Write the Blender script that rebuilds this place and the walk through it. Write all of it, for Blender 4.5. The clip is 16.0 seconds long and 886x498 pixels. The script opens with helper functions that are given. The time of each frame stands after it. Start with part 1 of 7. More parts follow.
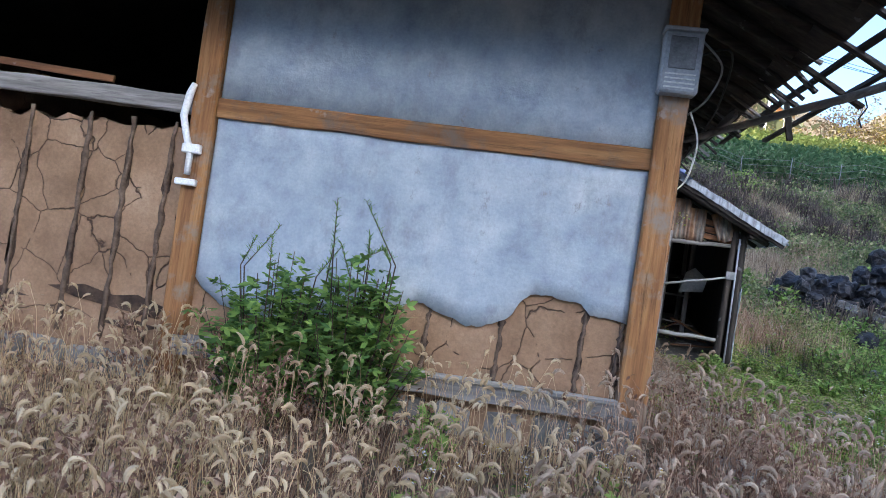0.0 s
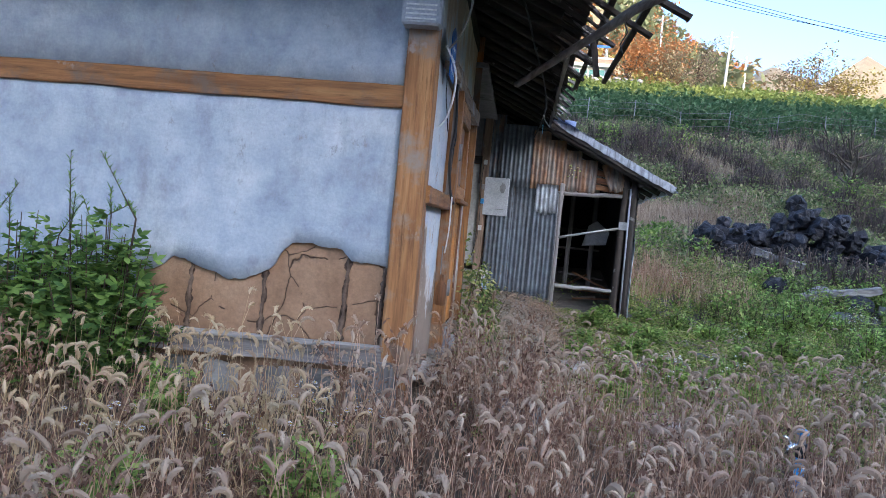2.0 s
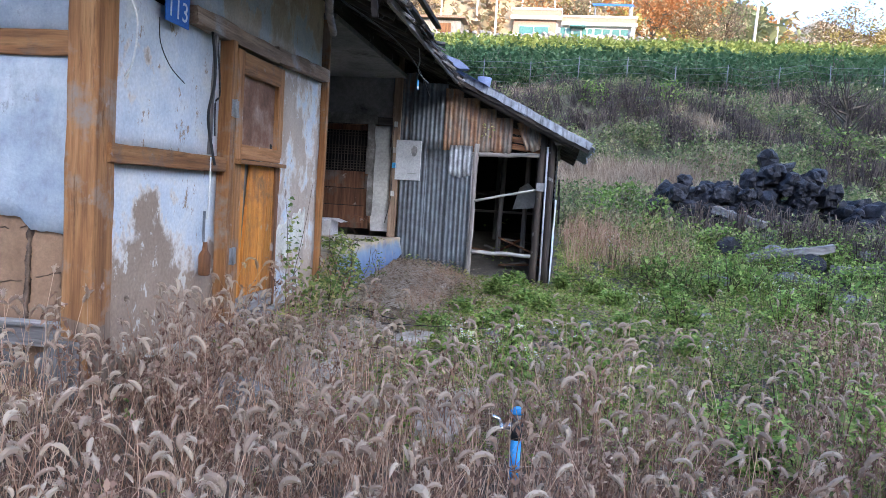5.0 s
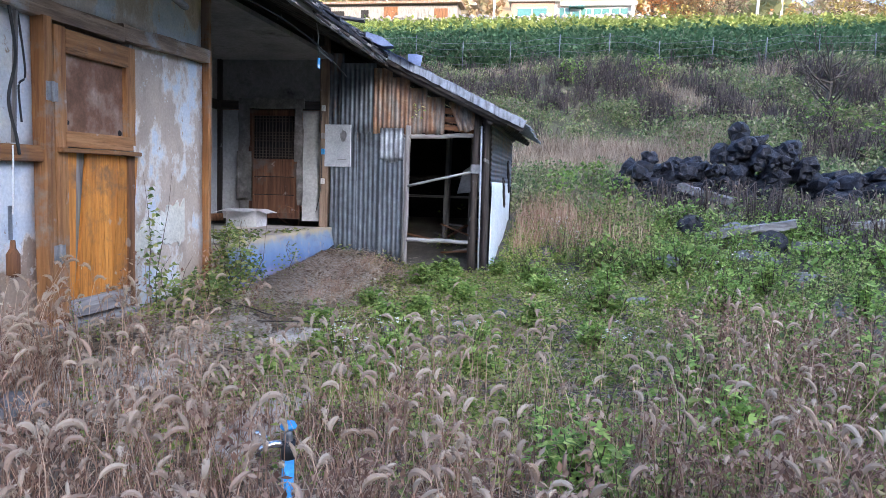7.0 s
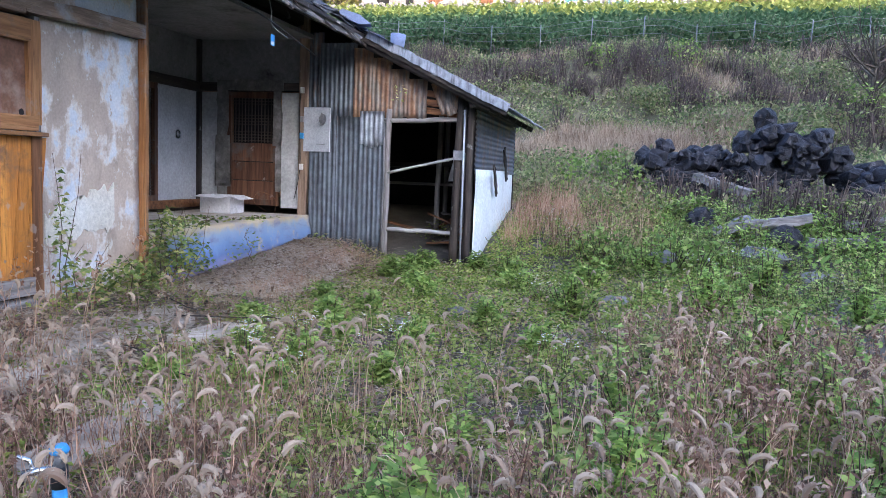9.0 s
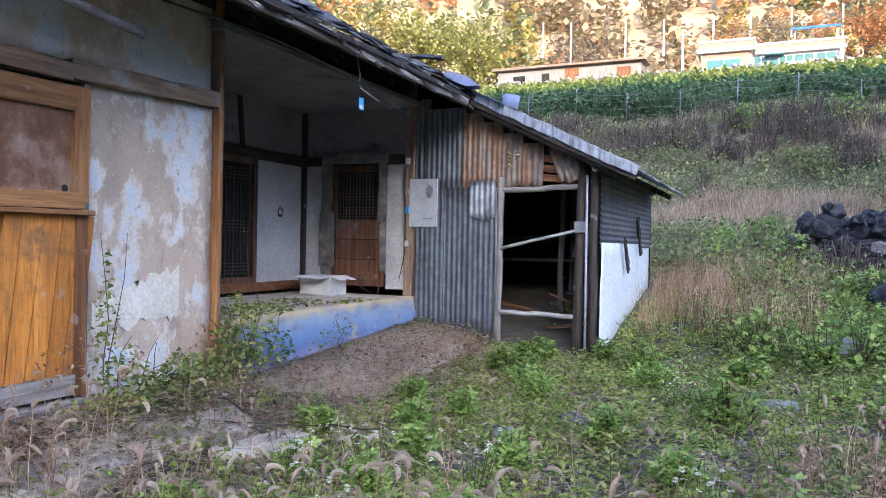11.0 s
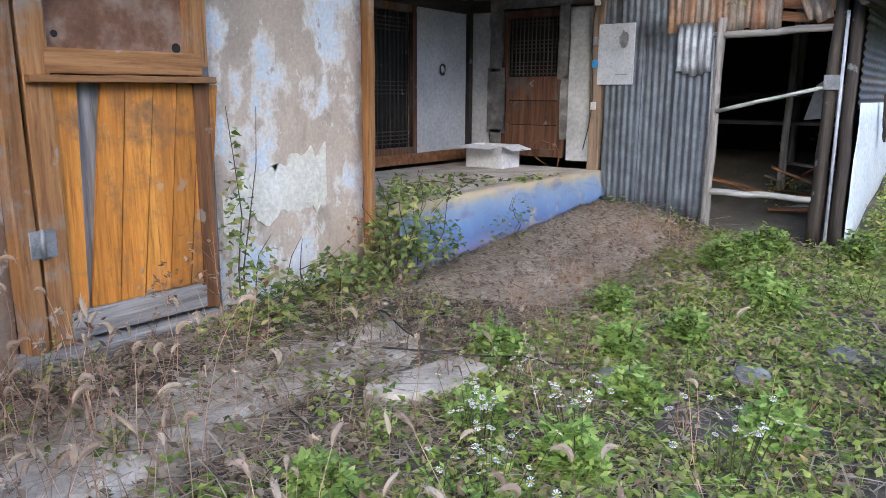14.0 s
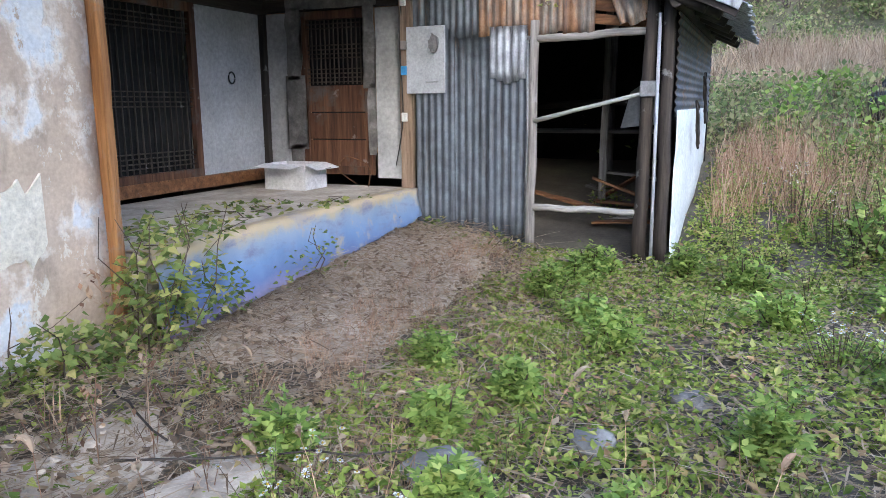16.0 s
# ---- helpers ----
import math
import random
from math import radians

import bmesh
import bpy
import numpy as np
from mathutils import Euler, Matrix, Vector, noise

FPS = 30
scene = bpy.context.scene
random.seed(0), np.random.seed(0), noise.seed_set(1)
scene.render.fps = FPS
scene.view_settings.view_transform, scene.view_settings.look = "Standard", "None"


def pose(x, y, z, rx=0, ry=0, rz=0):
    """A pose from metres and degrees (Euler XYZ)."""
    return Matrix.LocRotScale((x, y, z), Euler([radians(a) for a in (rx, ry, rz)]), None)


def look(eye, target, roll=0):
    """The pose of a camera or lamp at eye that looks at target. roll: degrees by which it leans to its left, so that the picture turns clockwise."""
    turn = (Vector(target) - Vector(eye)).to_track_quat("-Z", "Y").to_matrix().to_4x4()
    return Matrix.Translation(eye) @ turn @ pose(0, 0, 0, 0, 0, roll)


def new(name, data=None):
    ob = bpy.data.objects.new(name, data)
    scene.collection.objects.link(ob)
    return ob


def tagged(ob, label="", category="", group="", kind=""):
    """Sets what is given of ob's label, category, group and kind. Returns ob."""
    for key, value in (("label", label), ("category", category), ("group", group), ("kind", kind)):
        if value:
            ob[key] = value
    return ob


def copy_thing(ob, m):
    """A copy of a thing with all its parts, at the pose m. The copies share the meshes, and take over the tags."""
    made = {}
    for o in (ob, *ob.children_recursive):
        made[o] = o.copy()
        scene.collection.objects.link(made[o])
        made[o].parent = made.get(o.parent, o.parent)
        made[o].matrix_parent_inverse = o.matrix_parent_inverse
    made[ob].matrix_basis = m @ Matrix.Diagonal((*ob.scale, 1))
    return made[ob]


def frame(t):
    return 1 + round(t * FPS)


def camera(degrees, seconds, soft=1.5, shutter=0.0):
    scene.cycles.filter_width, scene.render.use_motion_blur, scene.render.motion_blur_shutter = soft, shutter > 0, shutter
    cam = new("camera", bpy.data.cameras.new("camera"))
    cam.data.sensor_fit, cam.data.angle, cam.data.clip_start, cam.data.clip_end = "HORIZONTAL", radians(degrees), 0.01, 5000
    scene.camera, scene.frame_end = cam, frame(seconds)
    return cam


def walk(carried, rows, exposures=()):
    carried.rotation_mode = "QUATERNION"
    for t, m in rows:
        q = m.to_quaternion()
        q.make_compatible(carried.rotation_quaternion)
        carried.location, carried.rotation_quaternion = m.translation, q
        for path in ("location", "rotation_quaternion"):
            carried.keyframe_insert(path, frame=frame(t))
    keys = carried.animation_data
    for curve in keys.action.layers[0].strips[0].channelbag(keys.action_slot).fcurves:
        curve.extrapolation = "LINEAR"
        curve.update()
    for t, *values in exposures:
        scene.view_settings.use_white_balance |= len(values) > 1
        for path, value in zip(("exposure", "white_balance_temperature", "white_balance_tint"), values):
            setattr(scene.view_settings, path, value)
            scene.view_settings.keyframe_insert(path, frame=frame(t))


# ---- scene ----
cam = camera(61.9, 16.0, 0.85)
METRES, EYE, TILT, LEAN, TURN = 10.5, 1.5, 0.0, 0.0, 7.5
ROWS = [
    (0.0, 0.0, 0.0, 0.0, -0.07, 0.46, -8.2),
    (0.5, 0.0406, -0.0003, -0.0002, -1.09, -0.05, -8.31),
    (1.0, 0.0749, 0.005, -0.0018, -1.97, -0.87, -6.21),
    (1.5, 0.1096, 0.0146, 0.0005, -2.22, -0.87, -5.02),
    (2.0, 0.1461, 0.0136, -0.0009, -1.69, -1.43, -5.33),
    (2.5, 0.1777, 0.0213, -0.0017, -0.67, -2.68, -5.16),
    (3.0, 0.2116, 0.0343, 0.0019, 0.33, -2.8, -5.6),
    (3.5, 0.2513, 0.0377, 0.0031, 0.67, -3.06, -5.77),
    (4.0, 0.282, 0.0502, 0.0018, 1.07, -3.75, -5.43),
    (4.5, 0.3155, 0.0645, 0.0049, 1.39, -3.81, -3.98),
    (5.0, 0.3527, 0.0673, 0.0072, 1.37, -3.94, -3.58),
    (7.5, 0.5006, 0.147, 0.0088, 2.57, -5.51, -1.24),
    (8.0, 0.5298, 0.1619, 0.0123, 3.41, -6.1, -1.66),
    (10.5, 0.586, 0.2813, 0.0055, 13.29, -2.49, -1.22),
    (11.0, 0.5775, 0.3237, 0.0102, 17.09, -0.4, -1.11),
    (11.5, 0.56, 0.3557, 0.0136, 21.87, -0.62, -1.51),
    (12.0, 0.5465, 0.3751, 0.0227, 24.47, -1.68, -1.46),
    (12.5, 0.5426, 0.3906, 0.0217, 29.91, -7.2, -0.95),
    (13.0, 0.5344, 0.4054, 0.0227, 31.85, -10.51, -0.03),
    (13.5, 0.5124, 0.4247, 0.0232, 30.73, -10.76, 0.1),
    (14.0, 0.5005, 0.4474, 0.0196, 29.14, -11.73, -0.33),
    (14.5, 0.4905, 0.48, 0.0181, 29.11, -8.46, -3.31),
    (15.0, 0.4803, 0.5115, 0.0177, 23.72, -9.7, -1.55),
    (15.5, 0.4766, 0.5284, 0.0201, 16.15, -10.49, -0.73),
    (16.0, 0.4844, 0.5459, 0.0205, 16.06, -10.99, 0.42),
]
walk(cam, [(t, pose(0, 0, EYE, TILT, LEAN, TURN) @ pose(METRES * x, METRES * y, METRES * z, 90 + pitch, roll, yaw)) for t, x, y, z, yaw, pitch, roll in ROWS],
     [(0, 2.98, 6350, 3), (0.5, 2.86, 6150, 4), (1.5, 2.9, 6200, 5), (3, 3.12, 6250, 6), (5, 3.27, 6270, 7), (8, 3.4, 6330, 9), (11, 3.33, 6350, 10), (12.5, 3.35, 6800, 8), (14.5, 3.5, 6950, 5), (16, 3.63, 6950, 5)])

# ---- light ----
SUN_EL, SUN_AZ = 15.0, 146.0          # degrees; azimuth clockwise from +y
world = bpy.data.worlds.new("sky")
scene.world = world
world.use_nodes = True
wn = world.node_tree.nodes
sky = wn.new("ShaderNodeTexSky")
sky.sky_type, sky.sun_disc = "NISHITA", False
sky.sun_elevation, sky.sun_rotation = radians(SUN_EL), radians(SUN_AZ)
sky.air_density, sky.dust_density, sky.ozone_density = 0.4, 1.5, 2.0
wn["Background"].inputs["Strength"].default_value = 0.15
world.node_tree.links.new(sky.outputs["Color"], wn["Background"].inputs["Color"])
sun_data = bpy.data.lights.new("sun", "SUN")
sun_data.energy, sun_data.angle, sun_data.color = 1.25, radians(0.53), (1.0, 0.80, 0.58)
sun = new("sun", sun_data)
sun_dir = Vector((math.sin(radians(SUN_AZ)) * math.cos(radians(SUN_EL)), math.cos(radians(SUN_AZ)) * math.cos(radians(SUN_EL)), math.sin(radians(SUN_EL))))
sun.matrix_world = look(sun_dir * 50, (0, 0, 0))


# ---- materials ----
def nodes_of(name):
    m = bpy.data.materials.new(name)
    m.use_nodes = True
    nt = m.node_tree
    return m, nt, nt.nodes["Principled BSDF"]


def ramp(nt, fac, stops):
    r = nt.nodes.new("ShaderNodeValToRGB")
    e = r.color_ramp.elements
    while len(e) < len(stops):
        e.new(0.5)
    for el, (p, c) in zip(e, stops):
        el.position, el.color = p, (*c, 1)
    nt.links.new(fac, r.inputs[0])
    return r.outputs[0]


def tex(nt, scale, detail=6.0, rough=0.6, stretch=(1, 1, 1), kind="noise", turn=(0, 0, 0), local=False):
    if local:
        src = nt.nodes.new("ShaderNodeTexCoord").outputs["Object"]
    else:
        src = nt.nodes.new("ShaderNodeNewGeometry").outputs["Position"]
    mp = nt.nodes.new("ShaderNodeMapping")
    mp.inputs["Scale"].default_value = stretch
    mp.inputs["Rotation"].default_value = turn
    nt.links.new(src, mp.inputs["Vector"])
    if kind == "noise":
        n = nt.nodes.new("ShaderNodeTexNoise")
        n.inputs["Scale"].default_value, n.inputs["Detail"].default_value, n.inputs["Roughness"].default_value = scale, detail, rough
        out = n.outputs["Fac"]
    elif kind == "crack":
        n = nt.nodes.new("ShaderNodeTexVoronoi")
        n.feature = "DISTANCE_TO_EDGE"
        n.inputs["Scale"].default_value = scale
        w = nt.nodes.new("ShaderNodeTexNoise")
        w.inputs["Scale"].default_value, w.inputs["Detail"].default_value = scale * 1.7, 4
        add = nt.nodes.new("ShaderNodeVectorMath")
        add.operation = "MULTIPLY_ADD"
        add.inputs[1].default_value = (0.14, 0.14, 0.14)
        nt.links.new(mp.outputs[0], w.inputs["Vector"])
        nt.links.new(w.outputs["Color"], add.inputs[0])
        nt.links.new(mp.outputs[0], add.inputs[2])
        nt.links.new(add.outputs[0], n.inputs["Vector"])
        return n.outputs["Distance"]
    else:
        n = nt.nodes.new("ShaderNodeTexVoronoi")
        n.inputs["Scale"].default_value = scale
        out = n.outputs["Distance"]
    nt.links.new(mp.outputs[0], n.inputs["Vector"])
    return out


def mix(nt, fac, a, b, mode="MIX"):
    m = nt.nodes.new("ShaderNodeMix")
    m.data_type, m.blend_type = "RGBA", mode
    for sock, v in ((m.inputs[0], fac), (m.inputs[6], a), (m.inputs[7], b)):
        if isinstance(v, (int, float)):
            sock.default_value = v
        elif isinstance(v, tuple):
            sock.default_value = (*v, 1)
        else:
            nt.links.new(v, sock)
    return m.outputs[2]


def mask(nt, val, lo, hi):
    m = nt.nodes.new("ShaderNodeMapRange")
    m.inputs[1].default_value, m.inputs[2].default_value = lo, hi
    nt.links.new(val, m.inputs[0])
    return m.outputs[0]


def bump(nt, bs, height, strength=0.4, dist=0.01):
    b = nt.nodes.new("ShaderNodeBump")
    b.inputs["Strength"].default_value, b.inputs["Distance"].default_value = strength, dist
    nt.links.new(height, b.inputs["Height"])
    nt.links.new(b.outputs[0], bs.inputs["Normal"])


def surface(name, lo, mid, hi, scale, fine, rough=0.85, metal=0.0, stretch=(1, 1, 1), relief=0.4, dist=0.01, stain=None, stain_scale=1.2, stain_at=(0.55, 0.7), vary=0.0, turn=(0, 0, 0), local=False, spec=0.3):
    """A weathered surface: coarse and fine variation, stains and relief."""
    m, nt, bs = nodes_of(name)
    coarse = tex(nt, scale, 5, 0.6, stretch, turn=turn, local=local)
    grain = tex(nt, fine, 6, 0.7, stretch, turn=turn, local=local)
    col = ramp(nt, coarse, [(0.3, lo), (0.5, mid), (0.72, hi)])
    col = mix(nt, 0.55, col, ramp(nt, grain, [(0.25, (0.45, 0.45, 0.45)), (0.7, (1.35, 1.35, 1.35))]), "MULTIPLY")
    if stain:
        col = mix(nt, mask(nt, tex(nt, stain_scale, 7, 0.68), *stain_at), col, stain)
    if stretch != (1, 1, 1):
        vein = tex(nt, 3.4, 8, 0.75, stretch, turn=turn, local=local)
        col = mix(nt, mask(nt, vein, 0.54, 0.68), col, tuple(v * 0.42 for v in mid))
        col = mix(nt, mask(nt, tex(nt, 5.5, 4, 0.6), 0.66, 0.72), col, tuple(0.5 * v + 0.17 for v in mid))
    if vary:
        oi = nt.nodes.new("ShaderNodeObjectInfo")
        col = mix(nt, 1.0, col, ramp(nt, oi.outputs["Random"], [(0.0, (1 - vary,) * 3), (1.0, (1 + vary,) * 3)]), "MULTIPLY")
    nt.links.new(col, bs.inputs["Base Color"])
    bs.inputs["Roughness"].default_value, bs.inputs["Metallic"].default_value = rough, metal
    bs.inputs["Specular IOR Level"].default_value = spec
    bump(nt, bs, grain, relief, dist)
    return m


def leaf(name, stops, rough=0.7, through_light=0.4):
    """Foliage: each blade or leaf takes its own shade."""
    m, nt, bs = nodes_of(name)
    g = nt.nodes.new("ShaderNodeNewGeometry")
    col = ramp(nt, g.outputs["Random Per Island"], stops)
    col = mix(nt, 0.6, col, ramp(nt, tex(nt, 0.9, 3), [(0.3, (0.6, 0.6, 0.6)), (0.7, (1.3, 1.3, 1.3))]), "MULTIPLY")
    nt.links.new(col, bs.inputs["Base Color"])
    bs.inputs["Roughness"].default_value = rough
    bs.inputs["Specular IOR Level"].default_value = 0.2
    tr = nt.nodes.new("ShaderNodeBsdfTranslucent")
    nt.links.new(col, tr.inputs["Color"])
    ms = nt.nodes.new("ShaderNodeMixShader")
    ms.inputs[0].default_value = through_light
    nt.links.new(bs.outputs[0], ms.inputs[1])
    nt.links.new(tr.outputs[0], ms.inputs[2])
    nt.links.new(ms.outputs[0], nt.nodes["Material Output"].inputs["Surface"])
    return m


def plain(name, c, rough=0.6, metal=0.0):
    return surface(name, tuple(v * 0.8 for v in c), c, tuple(min(1, v * 1.15) for v in c), 6, 60, rough, metal, relief=0.15)


def wood_mat(name, lo, mid, hi, axis, worn=None, rough=0.75, vary=0.15):
    st = [9.0, 9.0, 9.0]
    st[axis] = 0.55
    return surface(name, lo, mid, hi, 1.6, 7, rough, stretch=tuple(st), relief=0.5, dist=0.006, stain=worn, stain_scale=2.3, stain_at=(0.52, 0.64), vary=vary)


OR = ((0.15, 0.065, 0.024), (0.28, 0.13, 0.05), (0.38, 0.20, 0.085))
orange_x = wood_mat("stained_wood_x", *OR, 0, (0.16, 0.11, 0.08))
orange_y = wood_mat("stained_wood_y", *OR, 1, (0.16, 0.11, 0.08))
orange_z = wood_mat("stained_wood_z", *OR, 2, (0.24, 0.19, 0.15))
PL = ((0.33, 0.115, 0.022), (0.52, 0.20, 0.038), (0.62, 0.27, 0.06))
plank_z = wood_mat("varnished_plank", *PL, 2, (0.22, 0.11, 0.05), 0.55, 0.18)
GR = ((0.10, 0.09, 0.085), (0.24, 0.22, 0.205), (0.36, 0.34, 0.32))
grey_x = wood_mat("grey_wood_x", *GR, 0)
grey_y = wood_mat("grey_wood_y", *GR, 1)
grey_z = wood_mat("grey_wood_z", *GR, 2)
pale_wood = wood_mat("pale_wood", (0.27, 0.25, 0.23), (0.40, 0.385, 0.36), (0.52, 0.50, 0.475), 0)
# Very dark timber for rafters, boarding, laths and posts.
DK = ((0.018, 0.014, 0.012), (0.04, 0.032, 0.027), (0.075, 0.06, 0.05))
dark_x = wood_mat("dark_wood_x", *DK, 0)
dark_y = wood_mat("dark_wood_y", *DK, 1)
dark_z = wood_mat("dark_wood_z", *DK, 2)
worn_z = wood_mat("worn_wood_z", (0.14, 0.09, 0.06), (0.22, 0.155, 0.11), (0.30, 0.22, 0.16), 2)
brown_x = wood_mat("old_brown_wood_x", (0.09, 0.04, 0.02), (0.18, 0.08, 0.035), (0.27, 0.13, 0.06), 0)
brown_z = wood_mat("old_brown_wood_z", (0.09, 0.04, 0.02), (0.18, 0.08, 0.035), (0.27, 0.13, 0.06), 2)
lintel_wood = wood_mat("weathered_brown_wood", (0.16, 0.105, 0.07), (0.30, 0.205, 0.14), (0.44, 0.33, 0.24), 1, (0.36, 0.34, 0.32))
door_wood = wood_mat("dull_red_door_wood", (0.05, 0.022, 0.014), (0.11, 0.05, 0.028), (0.18, 0.09, 0.05), 2, (0.10, 0.085, 0.075))
# Near-black all over: inner walls, floor, west boarding, door backings.
near_black = surface("near_black", (0.008, 0.008, 0.009), (0.016, 0.015, 0.015), (0.03, 0.028, 0.026), 3, 20)
# Darker grey plaster for the porch ceiling, south side and upper walls.
dark_plaster = surface("dark_plaster", (0.13, 0.128, 0.13), (0.21, 0.205, 0.205), (0.30, 0.295, 0.29), 1.2, 18, 0.9, relief=0.25, stain=(0.06, 0.055, 0.055))
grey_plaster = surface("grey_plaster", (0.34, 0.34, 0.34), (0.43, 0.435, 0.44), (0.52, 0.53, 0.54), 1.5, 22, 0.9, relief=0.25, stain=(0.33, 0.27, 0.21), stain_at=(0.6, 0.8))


def mud_material():
    m, nt, bs = nodes_of("mud")
    coarse, grain = tex(nt, 2.2, 5), tex(nt, 38, 6, 0.7)
    gap = nt.nodes.new("ShaderNodeMath")
    gap.operation = "ADD"
    nt.links.new(tex(nt, 2.6, kind="crack"), gap.inputs[0])
    nt.links.new(mask(nt, tex(nt, 1.9, 3), 0.56, 0.74), gap.inputs[1])
    crack = gap.outputs[0]
    col = ramp(nt, coarse, [(0.3, (0.19, 0.11, 0.062)), (0.55, (0.30, 0.182, 0.108)), (0.75, (0.40, 0.265, 0.17))])
    col = mix(nt, 0.5, col, ramp(nt, grain, [(0.25, (0.5, 0.5, 0.5)), (0.7, (1.3, 1.3, 1.3))]), "MULTIPLY")
    line = mask(nt, crack, 0.0, 0.013)
    col = mix(nt, line, (0.07, 0.04, 0.026), col)
    nt.links.new(col, bs.inputs["Base Color"])
    bs.inputs["Roughness"].default_value = 0.95
    h = nt.nodes.new("ShaderNodeMath")
    h.operation = "MULTIPLY_ADD"
    h.inputs[1].default_value = 1.6
    nt.links.new(line, h.inputs[0])
    nt.links.new(tex(nt, 9, 6, 0.65), h.inputs[2])
    bump(nt, bs, h.outputs[0], 0.8, 0.02)
    return m


def whitewash_material():
    m, nt, bs = nodes_of("whitewash")
    broad, blot, grain = tex(nt, 0.9, 4), tex(nt, 3.6, 8, 0.68), tex(nt, 45, 5)
    col = ramp(nt, broad, [(0.3, (0.27, 0.315, 0.365)), (0.5, (0.36, 0.405, 0.45)), (0.7, (0.45, 0.485, 0.515))])
    col = mix(nt, 0.8, col, ramp(nt, blot, [(0.28, (0.56, 0.60, 0.68)), (0.42, (0.86, 0.88, 0.92)), (0.55, (1.02, 1.02, 1.01)), (0.7, (1.22, 1.19, 1.13))]), "MULTIPLY")
    streak = tex(nt, 2.2, 8, 0.75, (1.5, 1.5, 0.9))
    col = mix(nt, mask(nt, streak, 0.52, 0.78), col, (0.21, 0.22, 0.25))
    scuff = tex(nt, 7.5, 8, 0.8, (1, 1, 0.7))
    col = mix(nt, mask(nt, scuff, 0.60, 0.68), col, (0.27, 0.27, 0.28))
    col = mix(nt, 0.25, col, ramp(nt, grain, [(0.3, (0.6, 0.6, 0.6)), (0.7, (1.3, 1.3, 1.3))]), "MULTIPLY")
    nt.links.new(col, bs.inputs["Base Color"])
    bs.inputs["Roughness"].default_value = 0.9
    bump(nt, bs, blot, 0.6, 0.03)
    return m


def peeling_material(name, keep, base, down=0.0):
    """Blue-white paint that has come off a brown plaster; keep: how much of the paint holds."""
    m, nt, bs = nodes_of(name)
    big, mid, grain = tex(nt, 1.3, 7, 0.62, (1, 1, 0.75)), tex(nt, 4.0, 6, 0.6), tex(nt, 40, 5)
    sep = nt.nodes.new("ShaderNodeSeparateXYZ")
    nt.links.new(nt.nodes.new("ShaderNodeNewGeometry").outputs["Position"], sep.inputs[0])
    worn = nt.nodes.new("ShaderNodeMath")
    worn.operation, worn.inputs[1].default_value = "MULTIPLY_ADD", down
    nt.links.new(sep.outputs["Z"], worn.inputs[0])
    nt.links.new(big, worn.inputs[2])
    big = worn.outputs[0]
    keep = keep + down * 1.15
    under = ramp(nt, tex(nt, 1.7, 5), [(0.3, tuple(v * 0.78 for v in base)), (0.55, base), (0.75, tuple(v * 1.18 for v in base))])
    paint = ramp(nt, mid, [(0.3, (0.46, 0.515, 0.565)), (0.5, (0.57, 0.595, 0.615)), (0.7, (0.66, 0.64, 0.595))])
    chips = tex(nt, 8.0, 8, 0.75, (1, 1, 0.6))
    under = mix(nt, mask(nt, chips, 0.585, 0.61), under, (0.58, 0.54, 0.47))
    under = mix(nt, mask(nt, tex(nt, 3.0, 7, 0.7, (1.6, 1.6, 0.5)), 0.56, 0.76), under, tuple(v * 0.55 for v in base))
    paint = mix(nt, mask(nt, chips, 0.6, 0.64), paint, tuple(v * 0.9 for v in base))
    on = mask(nt, big, keep, keep + 0.02)
    rim = mask(nt, big, keep - 0.035, keep)
    col = mix(nt, rim, under, (0.62, 0.56, 0.49))
    col = mix(nt, on, col, paint)
    col = mix(nt, 0.35, col, ramp(nt, grain, [(0.3, (0.55, 0.55, 0.55)), (0.7, (1.3, 1.3, 1.3))]), "MULTIPLY")
    nt.links.new(col, bs.inputs["Base Color"])
    bs.inputs["Roughness"].default_value = 0.9
    h = nt.nodes.new("ShaderNodeMath")
    h.operation = "MULTIPLY_ADD"
    h.inputs[1].default_value = 0.8
    nt.links.new(on, h.inputs[0])
    nt.links.new(mid, h.inputs[2])
    bump(nt, bs, h.outputs[0], 0.6, 0.008)
    return m


